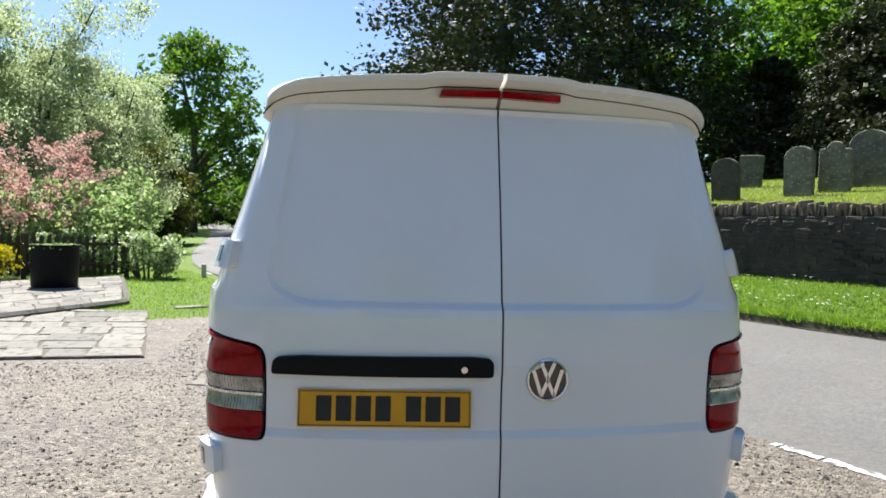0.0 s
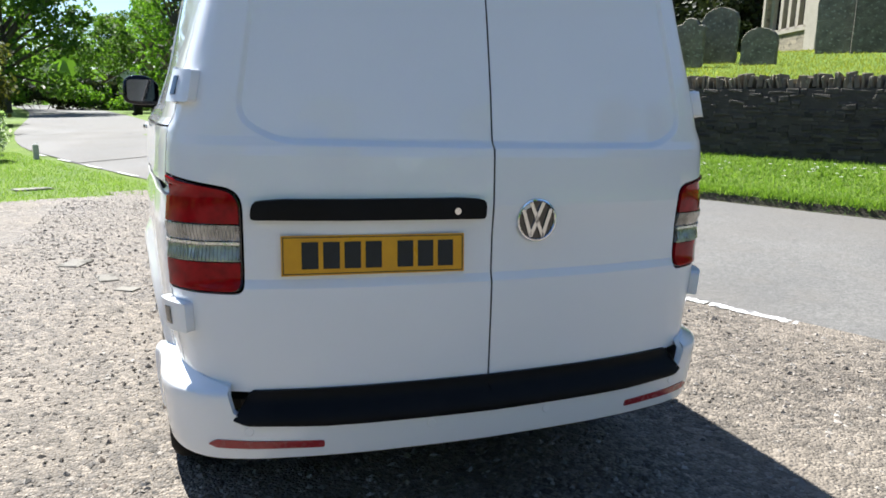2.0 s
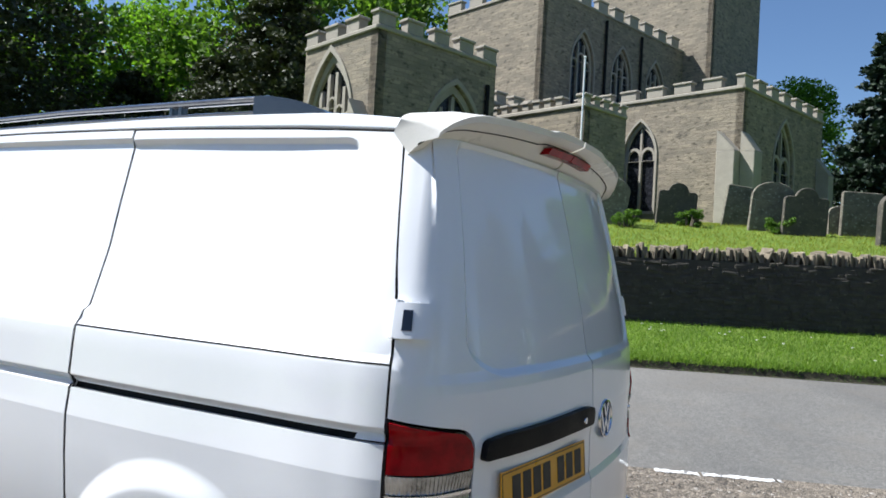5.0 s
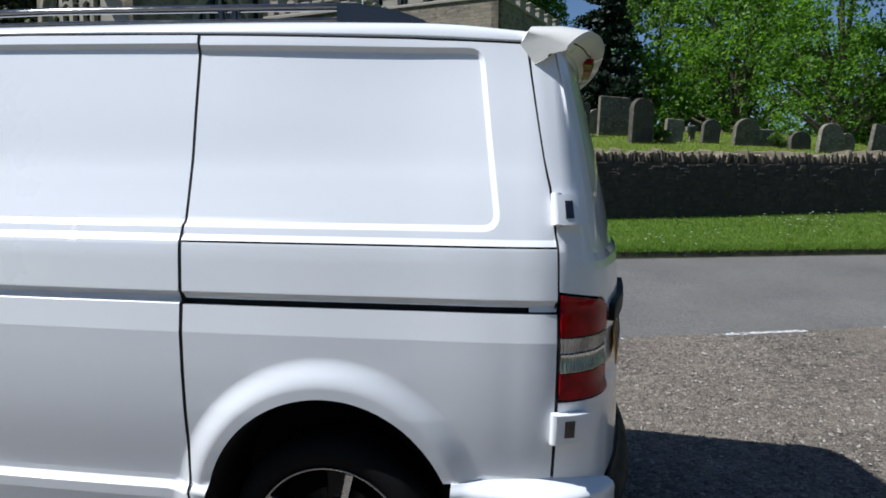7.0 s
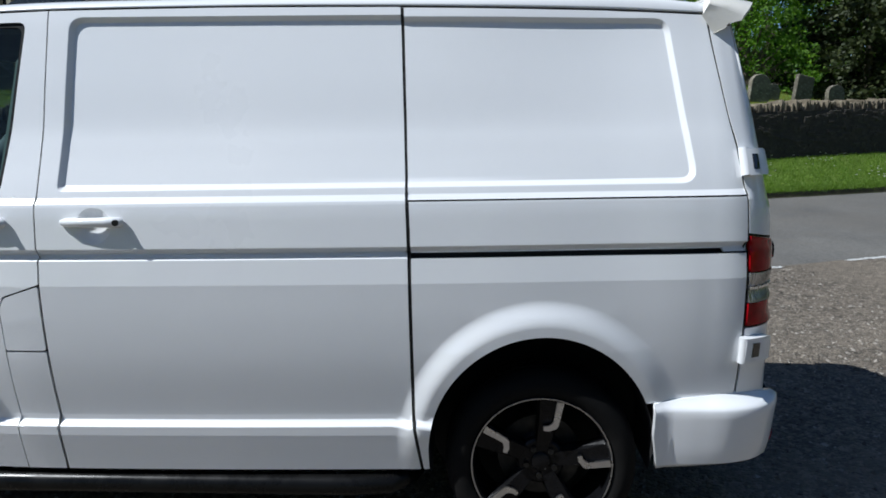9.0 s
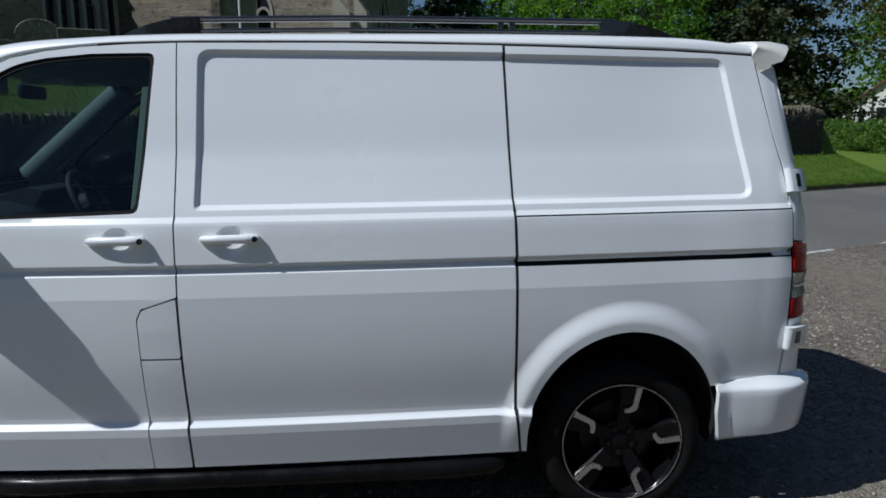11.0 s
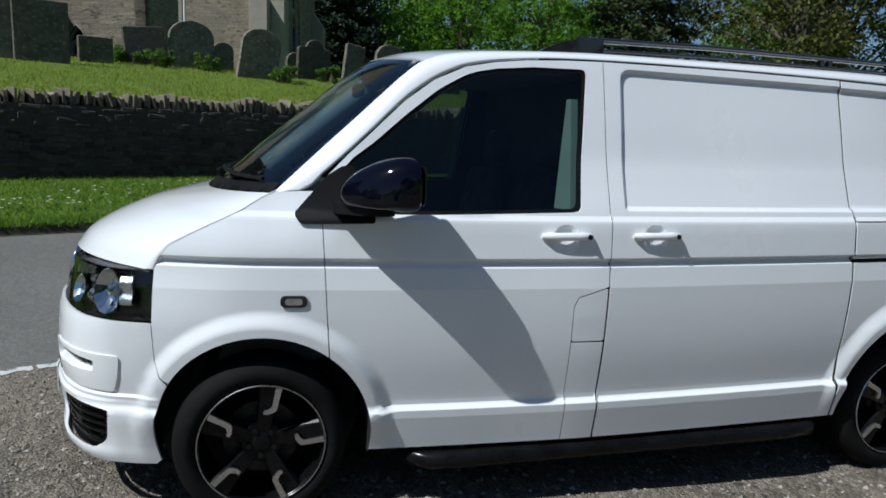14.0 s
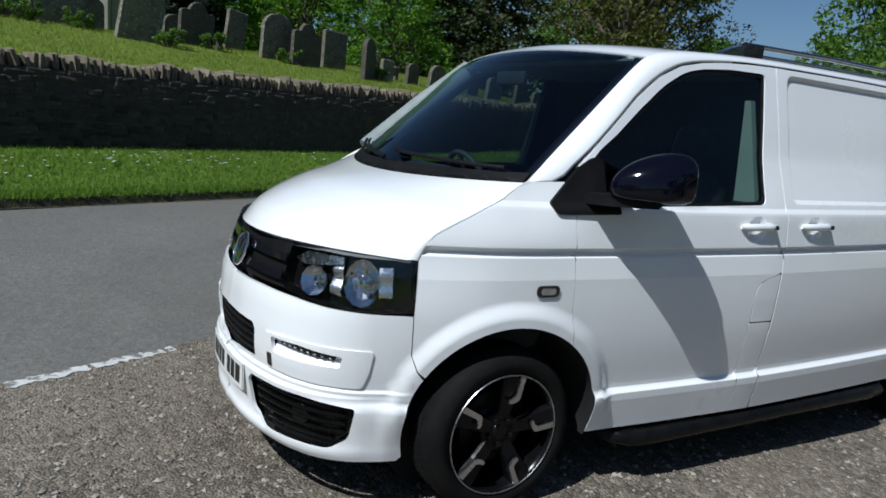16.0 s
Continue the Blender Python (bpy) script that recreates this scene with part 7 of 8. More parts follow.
lime = broad_tree("dense dark green tree behind the churchyard", 13, 15, 12, 1.2, M["leaf_dark"], leaf=0.37, clumps=115, per=105)
lime.matrix_basis = spot(-6.5, -50, 0.0, 0.95)
cedar = broad_tree("tall dark spreading tree with a bare lower trunk", 14, 18, 14, 5.6, M["olive"], leaf=0.285, clumps=125, per=135)
cedar.matrix_basis = spot(-32.5, -37.0)
copy_thing(cedar, spot(-36.5, -38, 1.9, 0.8))
for src, x, y, a, s in ((lime, -56, -70, 0.5, 1.5), (oak, 35, -25.5, 1.0, 1.15), (lime, 29.5, -28.5, 2.0, 1.2), (oak, 42, -31, 3.0, 1.25), (lime, 24, -34, 0.4, 1.1), (lime, 37, -18, 1.1, 1.2),
                        (ash, 2.5, -58, 0.7, 1.15), (ash, 1.5, -44.0, 2.1, 1.0), (oak, -19, -46, 2.4, 0.8), (lime, -23.5, -48, 0.9, 0.8), (oak, -50, -44, 1.6, 0.75), (ash, -34, -27, 0.2, 0.38), (lime, -48, -34, 2.9, 0.5),
                        (lime, -40, -21, 2.2, 0.7), (lime, -46, -27, 1.2, 0.9), (oak, 12, -50, 0.1, 1.1), (lime, -14, -56, 1.7, 1.1),
                        (ash, 37.5, 0.6, 0.6, 0.72), (oak, 52, -9.0, 2.6, 0.8), (lime, 64, 2.5, 0.3, 0.65), (lime, 58, 12.4, 1.5, 1.12), (lime, 47, 15.5, 0.3, 0.75), (lime, 87, 7.5, 1.1, 0.7), (ash, 87, 3.5, 2.2, 0.55), (lime, 70, 16, 0.8, 0.8),
                        # added trees out of view behind the camera, for reflections and closure
                        (lime, -22, 14, 0.2, 0.8), (lime, -26, 2, 1.9, 0.8), (lime, -30, -12, 0.6, 0.85)):
    copy_thing(src, spot(x, y, a, s))

# willow, blossom and shrubs by the patio
rng = np.random.default_rng(21)
wil = thing("willow", "airy grey-green willow with thin hanging twigs", "willow tree")
wil.matrix_basis = spot(24.5, 11.8)
cs, rr_ = [], []
for i in range(7):
    bm = bmesh.new()
    a = rng.uniform(0, math.tau)
    r = rng.uniform(1.0, 3.2)
    tip = np.array([r * math.cos(a), r * math.sin(a), rng.uniform(6.5, 10.5)])
    add_tube(bm, [tuple(tip * k * np.array([k, k, 1]) + np.array([0.1 * math.sin(4 * k), 0, -0.2])) for k in np.linspace(0, 1, 7)], list(np.linspace(0.16, 0.02, 7)), 7)
    part("limb", bm, M["bark"], wil, smooth=True)
    for j in range(20):
        k = rng.uniform(0.25, 1.0)
        c = tip * k * np.array([k, k, 1]) + rng.normal(size=3) * np.array([1.3, 1.3, 0.9])
        cs.append(c)
        rr_.append(rng.uniform(0.5, 1.1))
leaf_mesh("crown", clump_points(rng, cs, rr_, 330, 0.05), 0.11, M["willow"], wil, rng, squash=1.6, droop=0.5)

copy_thing(wil, spot(28.5, 15.2, 2.0, 0.95))
copy_thing(wil, spot(28.0, 10.0, 1.1, 0.85))
copy_thing(oak, spot(44, 20.5, 0.9, 0.8))


def bush(name, label, category, x, y, w, d, h, material, leaf, n, seed, turn=0.0, group=""):
    rng = np.random.default_rng(seed)
    t = thing(name, label, category, group)
    t.matrix_basis = spot(x, y, turn)
    k = max(6, n // 150)
    cs = [np.array([rng.uniform(-w / 2, w / 2), rng.uniform(-d / 2, d / 2), h * rng.uniform(0.1, 0.85)]) for _ in range(k)]
    bm = bmesh.new()
    for c in cs[::2]:
        add_tube(bm, [(c[0] * 0.4, c[1] * 0.4, -0.1), tuple(c * np.array([0.8, 0.8, 0.6])), tuple(c)], [0.03, 0.02, 0.006], 5)
    part("stem", bm, M["bark"], t)
    leaf_mesh("foliage", clump_points(rng, cs, [min(w, d, h) * rng.uniform(0.2, 0.36) for _ in cs], 150, 0.3), leaf, material, t, rng)
    return t


# tamarisk: arching feathery sprays
rng = np.random.default_rng(31)
tam = thing("tamarisk", "feathery dull pink tamarisk in blossom behind the fence", "blossom shrub")
tam.matrix_basis = spot(16.9, 8.9)
pts, bm = [], bmesh.new()
for i in range(85):
    a, r = rng.uniform(0, math.tau), 2.0 * math.sqrt(rng.random())
    p0 = np.array([r * math.cos(a), r * math.sin(a) * 0.8, rng.uniform(1.5, 4.0) - 0.45 * r])
    d = np.array([0.75 * math.cos(a) + rng.normal() * 0.25, 0.75 * math.sin(a) + rng.normal() * 0.25, rng.uniform(0.45, 1.1)])
    d *= rng.uniform(0.8, 1.5) / np.linalg.norm(d)
    k = rng.random(130) ** 0.8
    q = p0 + d * k[:, None] + np.array([0, 0, -0.35]) * (k ** 2.2)[:, None]
    pts.append(q + rng.normal(size=(130, 3)) * (0.17 * (1.06 - k))[:, None])
    if i % 3 == 0:
        add_tube(bm, [(p0[0] * 0.2, p0[1] * 0.2, -0.1), tuple(p0 * np.array([0.8, 0.8, 0.7])), tuple(p0 + d * 0.5)], [0.035, 0.02, 0.005], 5)
part("stem", bm, M["bark"], tam)
leaf_mesh("foliage", np.concatenate(pts), 0.075, M["pink"], tam, rng)
bush("shrub", "rough grey-green shrubs behind the fence", "shrub", 17.6, 7.6, 3.4, 2.4, 2.5, M["shrub"], 0.145, 7500, 32, group="garden shrubs")
bush("shrub", "rough grey-green shrubs behind the fence", "shrub", 19.5, 10.5, 4.2, 2.8, 3.0, M["shrub"], 0.16, 7000, 33, group="garden shrubs")
bush("shrub", "dense green shrub beside the lane", "shrub", 22.0, 8.2, 3.0, 2.4, 3.2, M["shrub"], 0.16, 7000, 34, group="garden shrubs")
bush("shrub", "low rough growth at the fence foot", "shrub", 15.5, 7.3, 3.2, 0.9, 1.2, M["cow"], 0.10, 4800, 35, 0.9, "garden shrubs")
bush("cow_parsley", "tall pale cow parsley at the fence end", "wild flowers", 14.9, 5.05, 1.0, 1.2, 1.15, M["cow"], 0.085, 3600, 36)
bush("golden_bush", "clipped golden-yellow bush by the patio", "bush", 12.5, 8.15, 1.5, 1.3, 1.75, M["gold"], 0.085, 5500, 37)
bush("shrub", "olive-green leafy tree by the lane's bend", "shrub", 33.5, 9.5, 3.0, 3.0, 5.4, M["olive"], 0.24, 7500, 38, group="garden shrubs")
bush("shrub", "leafy green tree by the lane's bend", "shrub", 28.5, 12.8, 3.6, 3.0, 5.2, M["leaf_dark"], 0.24, 7000, 39, group="garden shrubs")
# hedges
# this first one is added out of view: it darkens reflections and sky fill
bush("hedge", "unseen tall dark hedge added to darken reflections", "hedge", -5.0, 9.2, 19, 1.6, 4.6, M["yew"], 0.36, 12000, 43)
bush("hedge", "long dark clipped hedge across the lane's end", "hedge", 74, 12.6, 3.0, 17, 3.2, M["yew"], 0.42, 9000, 40)
bush("hedge", "low clipped green hedge before the cottage", "hedge", -19.3, -27.0, 14.5, 1.4, 1.35, M["leaf_dark"], 0.10, 16000, 41, 1.27)
bush("hedge", "low clipped green hedge before the cottage", "hedge", -29.5, -25.5, 16, 1.4, 1.3, M["leaf_dark"], 0.12, 12000, 44, 0.5)
bush("hedge", "pale green hedge beyond the lane", "hedge", 72, 5.6, 3.0, 10, 2.8, M["leaf"], 0.22, 7000, 42)
for i, (x, y) in enumerate(((4.7, -11.9), (3.8, -12.2), (2.3, -11.8), (5.3, -12.0), (1.3, -12.8), (-0.4, -13.0), (-2.7, -13.3), (-5.3, -13.9))):
    bush("weed_clump", "small green weeds growing against a headstone", "weeds", x, y, 0.45, 0.3, 0.35, M["leaf_dark"], 0.035, 2400, 50 + i, group="weed clumps")

# woods that close the distance
rng = np.random.default_rng(77)
n = 12000
a = rng.uniform(0, math.tau, n)
r = rng.uniform(95, 150, n)
hgt = 9 + 5 * np.sin(a * 7) * np.sin(a * 17 + 1) + 2 * np.sin(a * 41)
z = hgt * rng.random(n) ** 0.7
woods = leaf_mesh("far_woods", np.stack([r * np.cos(a), r * np.sin(a), z + 1.0], 1), 2.6, M["leaf_dark"], None, rng)
tagged(woods, "distant green woods round the village", "woods", kind="stuff")

# grass blades on the verge, thicker along its ragged edge
def blades(name, n, e_rng, s_rng, lo, hi, seed, lab, power=1.0):
    rng = np.random.default_rng(seed)
    ee = rng.uniform(*e_rng, n)
    ss = s_rng[0] + (s_rng[1] - s_rng[0]) * rng.random(n) ** power
    X, Y = xy(ee, ss)
    Z = height(ee, ss) - 0.014
    hh = rng.uniform(lo, hi, n)
    an = rng.uniform(0, math.tau, n)
    w = 0.004 + 0.004 * rng.random(n)
    lean = rng.normal(size=(n, 2)) * hh[:, None] * 0.4
    dx, dy = np.cos(an) * w, np.sin(an) * w
    v = np.stack([np.stack([X - dx, Y - dy, Z], 1), np.stack([X + dx, Y + dy, Z], 1), np.stack([X + lean[:, 0], Y + lean[:, 1], Z + hh], 1)], 1).reshape(-1, 3)
    me = bpy.data.meshes.new(name)
    me.vertices.add(3 * n)
    me.vertices.foreach_set("co", v.ravel())
    me.loops.add(3 * n)
    me.loops.foreach_set("vertex_index", np.arange(3 * n, dtype=np.int32))
    me.polygons.add(n)
    me.polygons.foreach_set("loop_start", (np.arange(n) * 3).astype(np.int32))
    me.update(calc_edges=True)
    me.materials.append(M["blade_dry" if "church" in name else "blade"])
    tagged(new(name, me), lab, "grass", kind="stuff")


blades("verge_grass", 120000, (-20, 13), (3.95, 5.3), 0.025, 0.06, 1, "short green grass blades on the verge")
blades("verge_edge_grass", 40000, (-20, 15), (3.875, 4.06), 0.04, 0.085, 2, "longer ragged grass along the lane's edge", 1.3)
blades("churchyard_grass", 90000, (-12, 11), (5.7, 13), 0.03, 0.065, 3, "mown green grass among the headstones", 1.5)
blades("patio_side_grass", 16000, (9, 19), (-4.2, -0.25), 0.03, 0.06, 4, "short green grass between patio and lane")
# daisies in small drifts
M["daisy"] = mat("white_petals", (0.8, 0.8, 0.76), (0.7, 0.7, 0.62), rough=0.7, scale=50, fine=200)
rng = np.random.default_rng(9)
pts = []
for i in range(26):
    e0, s0 = rng.uniform(-11, 8), rng.uniform(4.1, 5.1)
    for j in range(int(rng.integers(4, 14))):
        e1, s1 = e0 + rng.normal() * 0.35, s0 + rng.normal() * 0.12
        x, y = xy(e1, s1)
        pts.append((x, y, float(height(e1, s1)) + 0.085))
bm = bmesh.new()
for p in pts:
    bmesh.ops.create_cone(bm, cap_ends=True, segments=6, radius1=0.014, radius2=0.022, depth=0.008, matrix=Matrix.Translation(p))
dz = part("daisies", bm, M["daisy"], None)
tagged(dz, "small white daisies scattered in the verge", "daisies", kind="stuff")

# ---- patio, tub, fence, posts ----
M["slab"] = mat("buff_paving_stone", (0.185, 0.172, 0.145), (0.24, 0.224, 0.188), rough=0.9, scale=3, fine=60, bump=0.006, bscale=40, vary=0.25, c3=(0.10, 0.093, 0.075), spot=0.54)
M["joint"] = mat("mossy_joint", (0.09, 0.083, 0.058), (0.135, 0.122, 0.088), rough=0.95, scale=6, fine=90, bump=0.004)
M["fence"] = mat("dark_brown_fence_wood", (0.05, 0.035, 0.025), (0.08, 0.055, 0.038), rough=0.85, scale=6, fine=80, bump=0.002, stretch=(1, 1, 0.2))
M["soil"] = mat("dark_soil", (0.04, 0.03, 0.02), (0.06, 0.045, 0.03), rough=0.95, scale=9, fine=80, bump=0.01)
M["post"] = mat("weathered_white_post", (0.55, 0.54, 0.5), (0.45, 0.44, 0.4), rough=0.85, scale=8, fine=80, c3=(0.3, 0.29, 0.25), spot=0.62)


def pave(name, quad, z, rows, label, seed):
    """Paving of uneven slabs over a four-sided patch: a, b along the near edge, then c, d along the far one."""
    a, b, c, d = (Vector((*p, 0)) for p in quad)
    rr = random.Random(seed)
    bm = bmesh.new()
    v = [bm.verts.new((p.x, p.y, zz)) for zz in (-0.05, z - 0.012) for p in (a, b, c, d)]
    bm.faces.new(v[4:])
    for i in range(4):
        bm.faces.new((v[i], v[(i + 1) % 4], v[4 + (i + 1) % 4], v[4 + i]))
    base = tagged(part(name, bm, M["joint"], None), label, "patio", kind="structure")
    f = lambda u, w: (a.lerp(b, u)).lerp(d.lerp(c, u), w)
    w0 = 0.0
    while w0 < 0.999:
        w1 = min(1.0, w0 + rr.uniform(0.8, 1.2) / rows)
        if w1 > 0.97:
            w1 = 1.0
        length = (f(0, w0) - f(1, w0)).length
        u0 = 0.0
        while u0 < 0.999:
            u1 = min(1.0, u0 + rr.uniform(0.32, 0.62) / length)
            if 1 - u1 < 0.3 / length:
                u1 = 1.0
            g = rr.uniform(0.005, 0.018)
            du, dw = g / length, g / (f(0, 0) - f(0, 1)).length
            q = [f(u0 + du, w0 + dw), f(u1 - du, w0 + dw), f(u1 - du, w1 - dw), f(u0 + du, w1 - dw)]
            q = [p + Vector((rr.uniform(-0.03, 0.03), rr.uniform(-0.03, 0.03), 0)) for p in q]
            bm = bmesh.new()
            h = z + rr.uniform(-0.004, 0.005)
            lo = [bm.verts.new((p.x, p.y, z - 0.03)) for p in q]
            m = sum(q, Vector()) / 4
            mid = [bm.verts.new((p.x, p.y, h - 0.006)) for p in q]
            hi = [bm.verts.new((p.x + (m.x - p.x) * 0.03, p.y + (m.y - p.y) * 0.03, h + rr.uniform(-0.002, 0.002))) for p in q]
            for x, y in ((lo, mid), (mid, hi)):
                for i in range(4):
                    bm.faces.new((x[i], x[(i + 1) % 4], y[(i + 1) % 4], y[i]))
            bm.faces.new(hi)
            part("slab", bm, M["slab"], base)
            u0 = u1
        w0 = w1
    return base


pave("patio", [(4.55, 2.45), (4.2, 7.5), (8.3, 8.6), (8.25, 3.35)], 0.02, 7, "uneven buff paving beside the gravel", 1)
pave("raised_patio", [(9.15, 3.98), (5.6, 5.9), (10.2, 9.6), (14.2, 5.45)], 0.075, 9, "slightly raised buff paving by the fence", 2)

kerb = [(6.0, 5.66), (8.9, 4.09), (9.12, 3.99), (9.3, 3.96), (9.5, 4.02), (9.9, 4.12), (14.1, 5.40)]
bm = bmesh.new()
add_tube(bm, [(x, y, 0.045) for x, y in kerb], 0.048, 4)
tagged(part("patio_kerb", bm, M["slab"], None), "thin stone edging round the raised paving", "kerb", kind="structure")

# black tub with plants
tub = thing("planter_tub", "large round black tub with low plants on the patio", "planter", loc=(11.4, 5.85, 0.075))
bm = bmesh.new()
prof = [(0.39, 0.0), (0.40, 0.02), (0.415, 0.40), (0.425, 0.75), (0.44, 0.76), (0.44, 0.80), (0.41, 0.80), (0.40, 0.70)]
rings = [[bm.verts.new((r * math.cos(t), r * math.sin(t), z)) for t in np.linspace(0, math.tau, 40, endpoint=False)] for r, z in prof]
for p, q in zip(rings, rings[1:]):
    for i in range(40):
        bm.faces.new((p[i], p[(i + 1) % 40], q[(i + 1) % 40], q[i]))
bm.faces.new(rings[0][::-1])
part("tub_wall", bm, M["black"], tub, smooth=True, angle=50)
bm = bmesh.new()
add_cyl(bm, (0, 0, 0.69), (0, 0, 0.73), 0.40, seg=40)
part("soil", bm, M["soil"], tub, "dark soil")
rng = np.random.default_rng(4)
tagged(leaf_mesh("plant", np.stack([rng.normal(size=700) * 0.16, rng.normal(size=700) * 0.16, 0.72 + rng.random(700) * 0.09], 1), 0.05, M["shrub"], tub, rng), kind="stuff")

# picket fence
fence = thing("picket_fence", "dark brown wooden picket fence at the garden edge", "fence")
fa, fb_ = Vector((14.95, 5.55, 0)), Vector((13.1, 9.4, 0))
fd_ = (fb_ - fa)
L_ = fd_.length
fm = Matrix.Translation(fa) @ Matrix.Rotation(math.atan2(fd_.y, fd_.x), 4, "Z")
pick = None
for i in range(int(L_ / 0.155)):
    if pick is None:
        bm = bmesh.new()
        add_prism(bm, [(-0.045, 0.06), (0.045, 0.06), (0.045, 0.93), (0.0, 1.0), (-0.045, 0.93)], Matrix.Rotation(radians(90), 4, "X"), 0.022)
        pick = part("picket", bm, M["fence"], fence)
        me_p = pick.data
    else:
        pick = new("picket", me_p)
        pick.parent = fence
    pick.matrix_basis = fm @ Matrix.Translation((0.08 + i * 0.155, -0.03, random.Random(i).uniform(-0.012, 0.012)))
for z in (0.28, 0.74):
    bm = bmesh.new()
    add_box(bm, (0, -0.025, z), (L_, 0.03, z + 0.08), 0.004, 1, fm)
    part("fence_rail", bm, M["fence"], fence)
for k in np.linspace(0, 1, 3):
    bm = bmesh.new()
    add_box(bm, (k * L_ - 0.05, -0.02, -0.2), (k * L_ + 0.05, 0.08, 1.02), 0.006, 1, fm)
    part("fence_post", bm, M["fence"], fence)

# small white posts, a slab and flat stones
for x, y, h in ((15.2, 3.8, 0.34), (24.6, 6.5, 0.55), (27.5, 7.4, 0.55)):
    bm = bmesh.new()
    add_box(bm, (-0.055, -0.055, -0.2), (0.055, 0.055, h - 0.03), 0.006, 1)
    add_cyl(bm, (0, 0, h - 0.03), (0, 0, h), 0.075, 0.03, 4)
    ob = part("marker_post", bm, M["post"], None)
    ob.matrix_basis = spot(x, y, 0.3)
    tagged(ob, "short weathered white wooden post in the grass", "post", "verge posts")
for i, (x, y, w, d, h) in enumerate(((8.9, 2.85, 0.5, 0.2, 0.03), (3.42, 1.67, 0.26, 0.17, 0.02), (2.82, 1.39, 0.22, 0.13, 0.018), (2.44, 1.23, 0.14, 0.1, 0.016))):
    me = rock_mesh("flat_stone", 70 + i, w, d, h * 2, M["slab"])
    ob = new("flat_stone", me)
    ob.matrix_basis = Matrix.Translation((x, y, float(height(*es(x, y))) + 0.016 - h)) @ Matrix.Rotation(0.7 * i - 1.1, 4, "Z")
    tagged(ob, "flat pale stone bedded in the ground", "stone", "flat stones")
# wheeled bin on the far verge
bn = thing("wheelie_bin", "dark grey wheeled bin standing on the verge", "wheeled bin")
bn.matrix_basis = spot(50.0, 3.2, 0.4)
bm = bmesh.new()
vs = add_box(bm, (-0.24, -0.27, 0.06), (0.24, 0.27, 0.95), 0.03, 2)
for v in vs:
    k = 0.8 + 0.2 * (v.co.z / 0.95)
    v.co.x *= k
    v.co.y *= k
part("bin_body", bm, M["black"], bn, smooth=True)
bm = bmesh.new()
add_box(bm, (-0.26, -0.31, 0.95), (0.26, 0.29, 1.03), 0.025, 2)
part("bin_lid", bm, M["black"], bn, smooth=True)
for x in (-0.2, 0.2):
    bm = bmesh.new()
    add_cyl(bm, (x - 0.025, 0.22, 0.1), (x + 0.025, 0.22, 0.1), 0.1, seg=16)
    part("bin_wheel", bm, M["rubber"], bn)

# ---- cottage beyond the hedge ----
M["render"] = mat("white_render", (0.75, 0.74, 0.70), (0.68, 0.67, 0.63), rough=0.9, scale=2, fine=60, bump=0.003)
M["timber"] = mat("black_timber", (0.02, 0.018, 0.016), (0.035, 0.03, 0.027), rough=0.8, scale=5, fine=60)
M["tile"] = mat("brown_roof_tile", (0.12, 0.06, 0.042), (0.17, 0.09, 0.06), rough=0.9, scale=3, fine=30, bump=0.02, bscale=8)


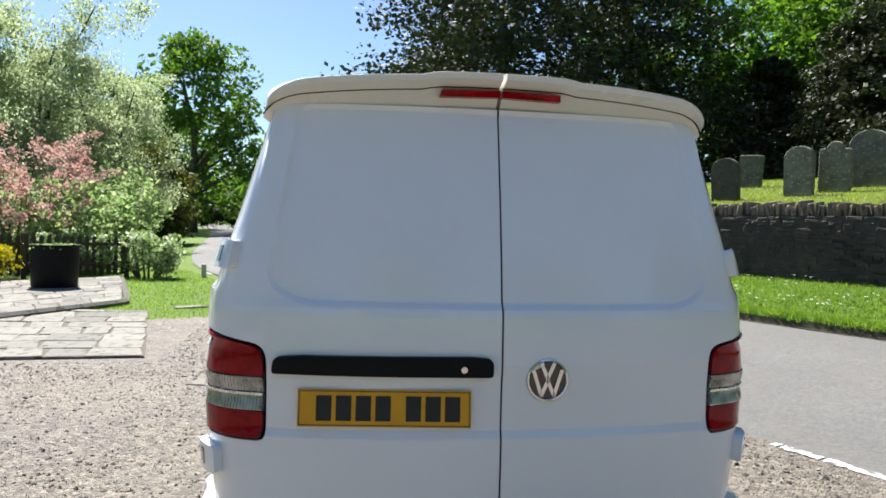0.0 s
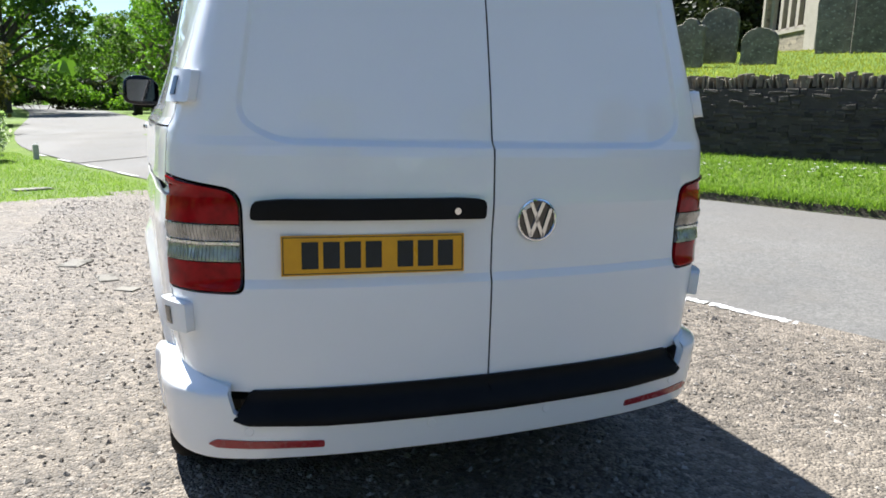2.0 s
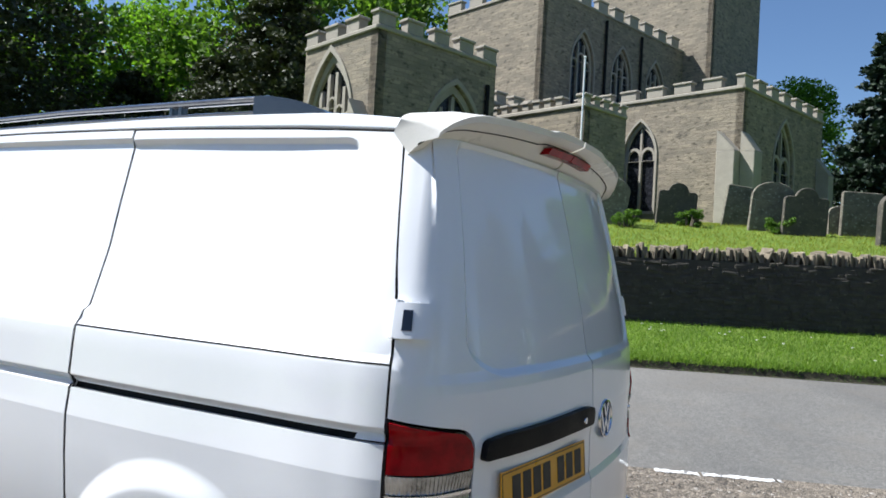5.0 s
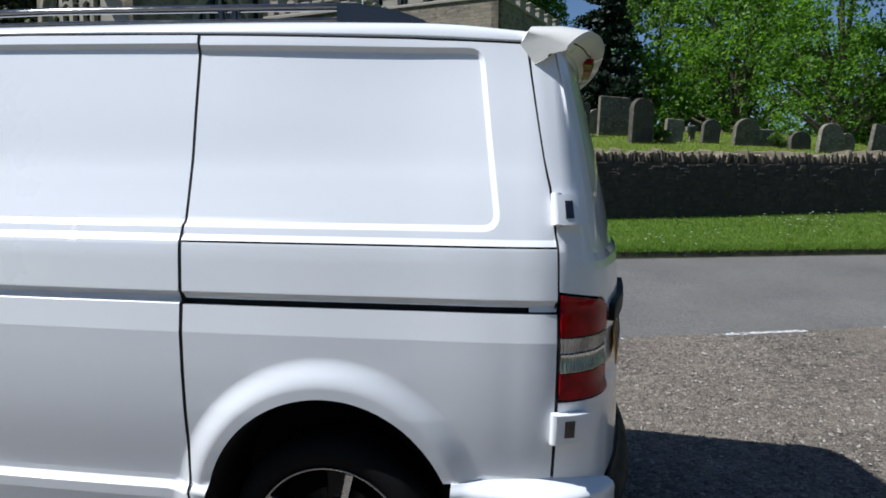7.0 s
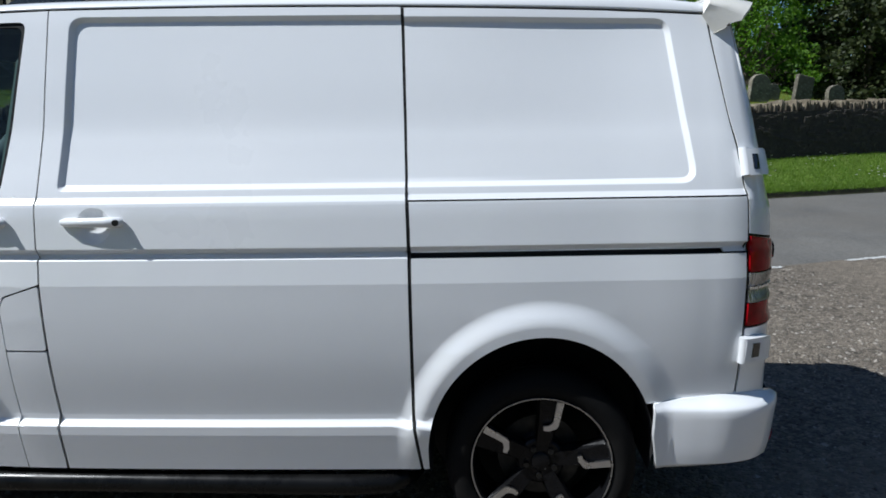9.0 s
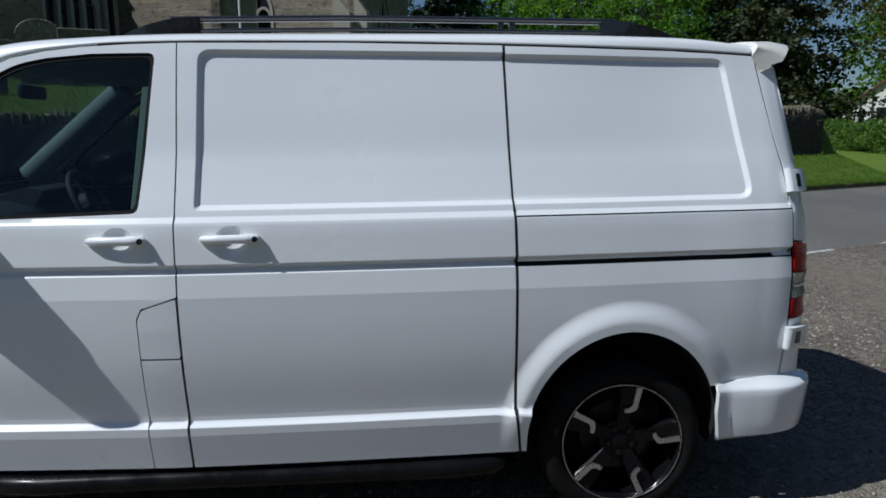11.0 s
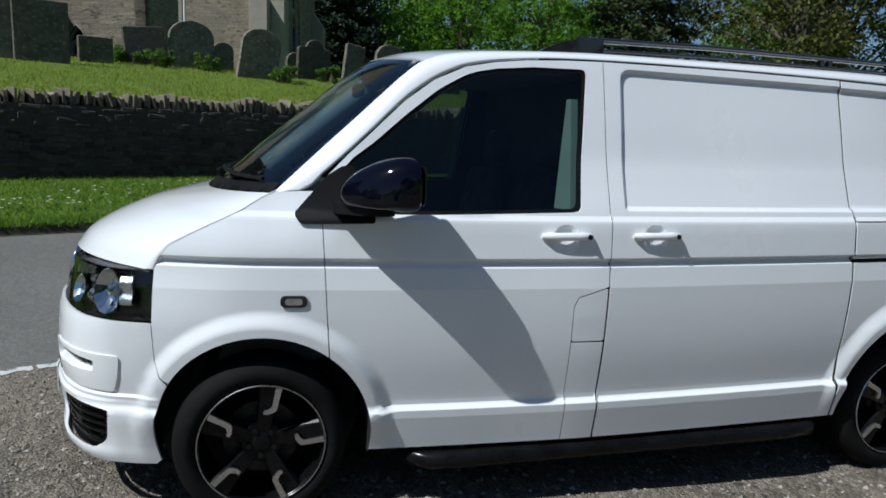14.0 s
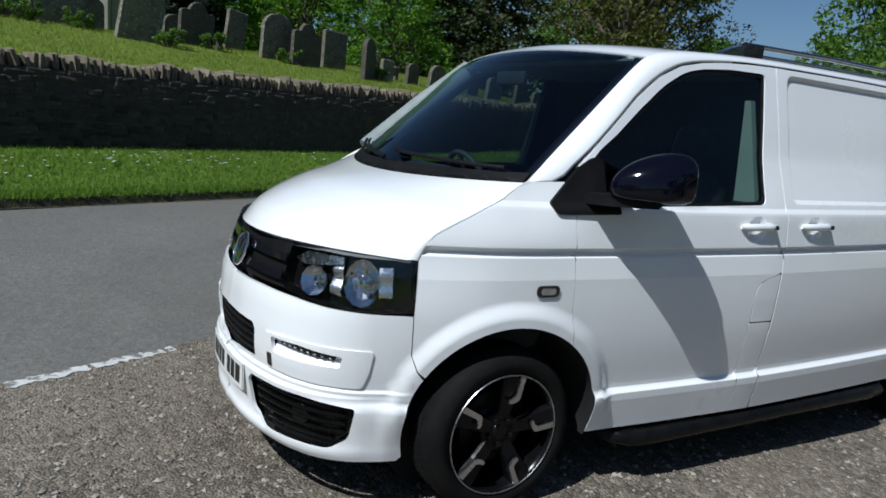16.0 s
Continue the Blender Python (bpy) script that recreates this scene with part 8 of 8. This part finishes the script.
def cottage(x, y, turn, w, d, hw, hr, framed, label):
    c = thing("house", label, "house", "village houses")
    c.matrix_basis = spot(x, y, turn)
    bm = bmesh.new()
    add_prism(bm, [(-w / 2, -0.3), (w / 2, -0.3), (w / 2, hw), (0, hr), (-w / 2, hw)], Matrix.Translation((0, d / 2, 0)) @ Matrix.Rotation(radians(90), 4, "X"), d)
    part("house_wall", bm, M["render"], c)
    k = (hr - hw) / (w / 2)
    for s in (-1, 1):
        bm = bmesh.new()
        o = 0.35
        v = [bm.verts.new(p) for yy in (-d / 2 - o, d / 2 + o) for p in ((0, yy, hr + 0.05), (s * (w / 2 + o), yy, hw - o * k + 0.05), (s * (w / 2 + o), yy, hw - o * k + 0.2), (0, yy, hr + 0.22))]
        for q in ((0, 1, 2, 3), (7, 6, 5, 4), (1, 5, 6, 2), (3, 2, 6, 7), (0, 4, 5, 1)):
            bm.faces.new([v[i] for i in q])
        part("house_roof", bm, M["tile"], c, "brown tiled roof slope")
    for s in (-1,):
        y0 = s * (d / 2 + 0.02)
        win = new("house_window")
        win.parent = c
        zc = hw * 0.9 if framed else hw * 0.6
        bm = bmesh.new()
        add_box(bm, (-0.62, y0 - 0.03, zc - 0.55), (0.62, y0 + 0.02, zc + 0.55), 0.01, 1)
        part("window_frame", bm, M["timber"], win)
        for i in (-1, 0, 1):
            bm = bmesh.new()
            add_box(bm, (i * 0.4 - 0.17, y0 - 0.045, zc - 0.48), (i * 0.4 + 0.17, y0 - 0.032, zc + 0.48))
            part("window_pane", bm, M["leaded"], win)
        if framed:
            for x0 in (-w / 2 + 0.1, -1.9, -0.95, 0.95, 1.9, w / 2 - 0.1):
                zt = hr - abs(x0) * k - 0.15
                bm = bmesh.new()
                add_box(bm, (x0 - 0.08, y0 - 0.03, 0.3), (x0 + 0.08, y0 + 0.02, zt))
                part("timber_post", bm, M["timber"], c)
            for zz in (0.45, hw - 0.1):
                bm = bmesh.new()
                add_box(bm, (-w / 2, y0 - 0.025, zz - 0.09), (w / 2, y0 + 0.02, zz + 0.09))
                part("timber_beam", bm, M["timber"], c)
            for s2 in (-1, 1):
                bm = bmesh.new()
                add_prism(bm, [(0.95, 0.5), (1.12, 0.5), (1.95, hw - 0.3), (1.78, hw - 0.3)], Matrix.Translation((0, y0 - 0.02, 0)) @ Matrix.Diagonal((s2, 1, 1, 1)) @ Matrix.Rotation(radians(90), 4, "X"), 0.02)
                part("timber_brace", bm, M["timber"], c)
    return c


cottage(-45.6, -61.2, radians(142), 7.0, 9.0, 2.4, 5.0, True, "white timber-framed cottage with brown tiled roof")
cottage(83, 3.2, radians(95), 9, 9, 2.6, 5.4, False, "low pale house with brown roof among trees")

# loose pebbles on the gravel
rng = np.random.default_rng(15)
n = 46000
px_, py_ = rng.uniform(-3.2, 7.5, n), rng.uniform(-4.5, 6.0, n)
pe, ps = 0.922 * px_ + 0.387 * (py_ + 2.97), 0.387 * px_ - 0.922 * (py_ + 2.97)
ok = (ps < -0.06) & ((px_ < 4.3) | (py_ < 2.3))
px_, py_, pz_ = px_[ok], py_[ok], height(pe[ok], ps[ok]) + 0.008
n = len(px_)
rad = 0.005 + 0.013 * rng.random(n) ** 2.5
octa = np.array([(1, 0, 0), (0, 1, 0), (-1, 0, 0), (0, -1, 0), (0, 0, 0.6), (0, 0, -0.6)], float)
tri = np.array([(0, 1, 4), (1, 2, 4), (2, 3, 4), (3, 0, 4), (1, 0, 5), (2, 1, 5), (3, 2, 5), (0, 3, 5)])
v = (octa[None] * rng.uniform(0.6, 1.4, (n, 6, 1)) * rad[:, None, None]) + rng.normal(size=(n, 6, 3)) * rad[:, None, None] * 0.15 + np.stack([px_, py_, pz_], 1)[:, None]
me = bpy.data.meshes.new("pebbles")
me.from_pydata(v.reshape(-1, 3).tolist(), [], (tri[None] + np.arange(n)[:, None, None] * 6).reshape(-1, 3).tolist())
M["pebble"] = island_mat("pebbles", [(0.08, 0.07, 0.06), (0.20, 0.18, 0.15), (0.36, 0.33, 0.29), (0.15, 0.12, 0.095)], rough=0.85)
me.materials.append(M["pebble"])
tagged(new("loose_pebbles", me), "loose brown and grey pebbles on the lay-by", "pebbles", kind="stuff")

# ---- stones of the wall, each its own piece ----
rs = random.Random(5)
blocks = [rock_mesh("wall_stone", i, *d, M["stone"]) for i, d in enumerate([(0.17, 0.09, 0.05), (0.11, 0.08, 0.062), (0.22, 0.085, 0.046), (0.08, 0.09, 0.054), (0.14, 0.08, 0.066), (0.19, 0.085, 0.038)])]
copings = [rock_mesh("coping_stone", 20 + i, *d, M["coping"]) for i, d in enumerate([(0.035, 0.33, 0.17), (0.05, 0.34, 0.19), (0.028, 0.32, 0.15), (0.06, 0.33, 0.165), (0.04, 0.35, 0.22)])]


def joined(name, pieces, material, parent):
    """Many pieces in one mesh."""
    vv, ff = [], []
    for me, m in pieces:
        s = len(vv)
        vv += [m @ q.co for q in me.vertices]
        ff += [tuple(s + k for k in p.vertices) for p in me.polygons]
    return obj(name, vv, ff, material, parent)


near_s, far_s = [], []
for row in range(21):
    e = WALL_A + rs.uniform(0, 0.2)
    while e < WALL_B:
        k = rs.randrange(6)
        w = (0.17, 0.11, 0.22, 0.08, 0.14, 0.19)[k]
        base = float(height(e, 5.29)) + 0.02
        tp_ = float(np.interp(e, ev, wtop))
        z = base - 0.05 + (row + 0.5) * 0.051 + rs.uniform(-0.012, 0.012)
        if z < tp_ - 0.02:
            m = frame_es(e + w / 2, 5.325 - rs.uniform(0, 0.034), z, rs.uniform(-0.09, 0.09)) @ Matrix.Rotation(rs.uniform(-0.1, 0.1), 4, "Y") @ Matrix.Diagonal((1, 1, rs.uniform(0.7, 1.35), 1))
            (near_s if 0.2 < e < 4.0 else far_s).append((blocks[k], m))
        e += w + rs.uniform(0.004, 0.016)
near_c, far_c = [], []
e = WALL_A
while e < WALL_B:
    k = rs.randrange(5)
    w, h = (0.035, 0.05, 0.028, 0.06, 0.04)[k], (0.17, 0.19, 0.15, 0.165, 0.22)[k]
    tp_ = float(np.interp(e, ev, wtop))
    m = frame_es(e + w / 2, 5.47 + rs.uniform(-0.02, 0.02), tp_ + h * 0.42 + rs.uniform(-0.035, 0.02), rs.uniform(-0.15, 0.15)) @ Matrix.Rotation(rs.gauss(0.06, 0.17), 4, "Y") @ Matrix.Rotation(rs.uniform(-0.1, 0.1), 4, "X")
    (near_c if -9.5 < e < 7.5 else far_c).append((copings[k], m))
    e += w + rs.uniform(0.003, 0.016)


def split_off(pieces, limit):
    a = pieces[:limit]
    return a, pieces[limit:]


near_s, more = split_off(near_s, 290)
far_s += more
step_ = max(1, len(near_c) // 290 + 1)
own_c = near_c[::step_][:290]
far_c += [p for i, p in enumerate(near_c) if i % step_ or i // step_ >= 290]
for me, m in near_s:
    ob = new("wall_stone", me)
    ob.matrix_basis, ob.parent = m, wall
for me, m in own_c:
    ob = new("coping_stone", me)
    ob.matrix_basis, ob.parent = m, wall
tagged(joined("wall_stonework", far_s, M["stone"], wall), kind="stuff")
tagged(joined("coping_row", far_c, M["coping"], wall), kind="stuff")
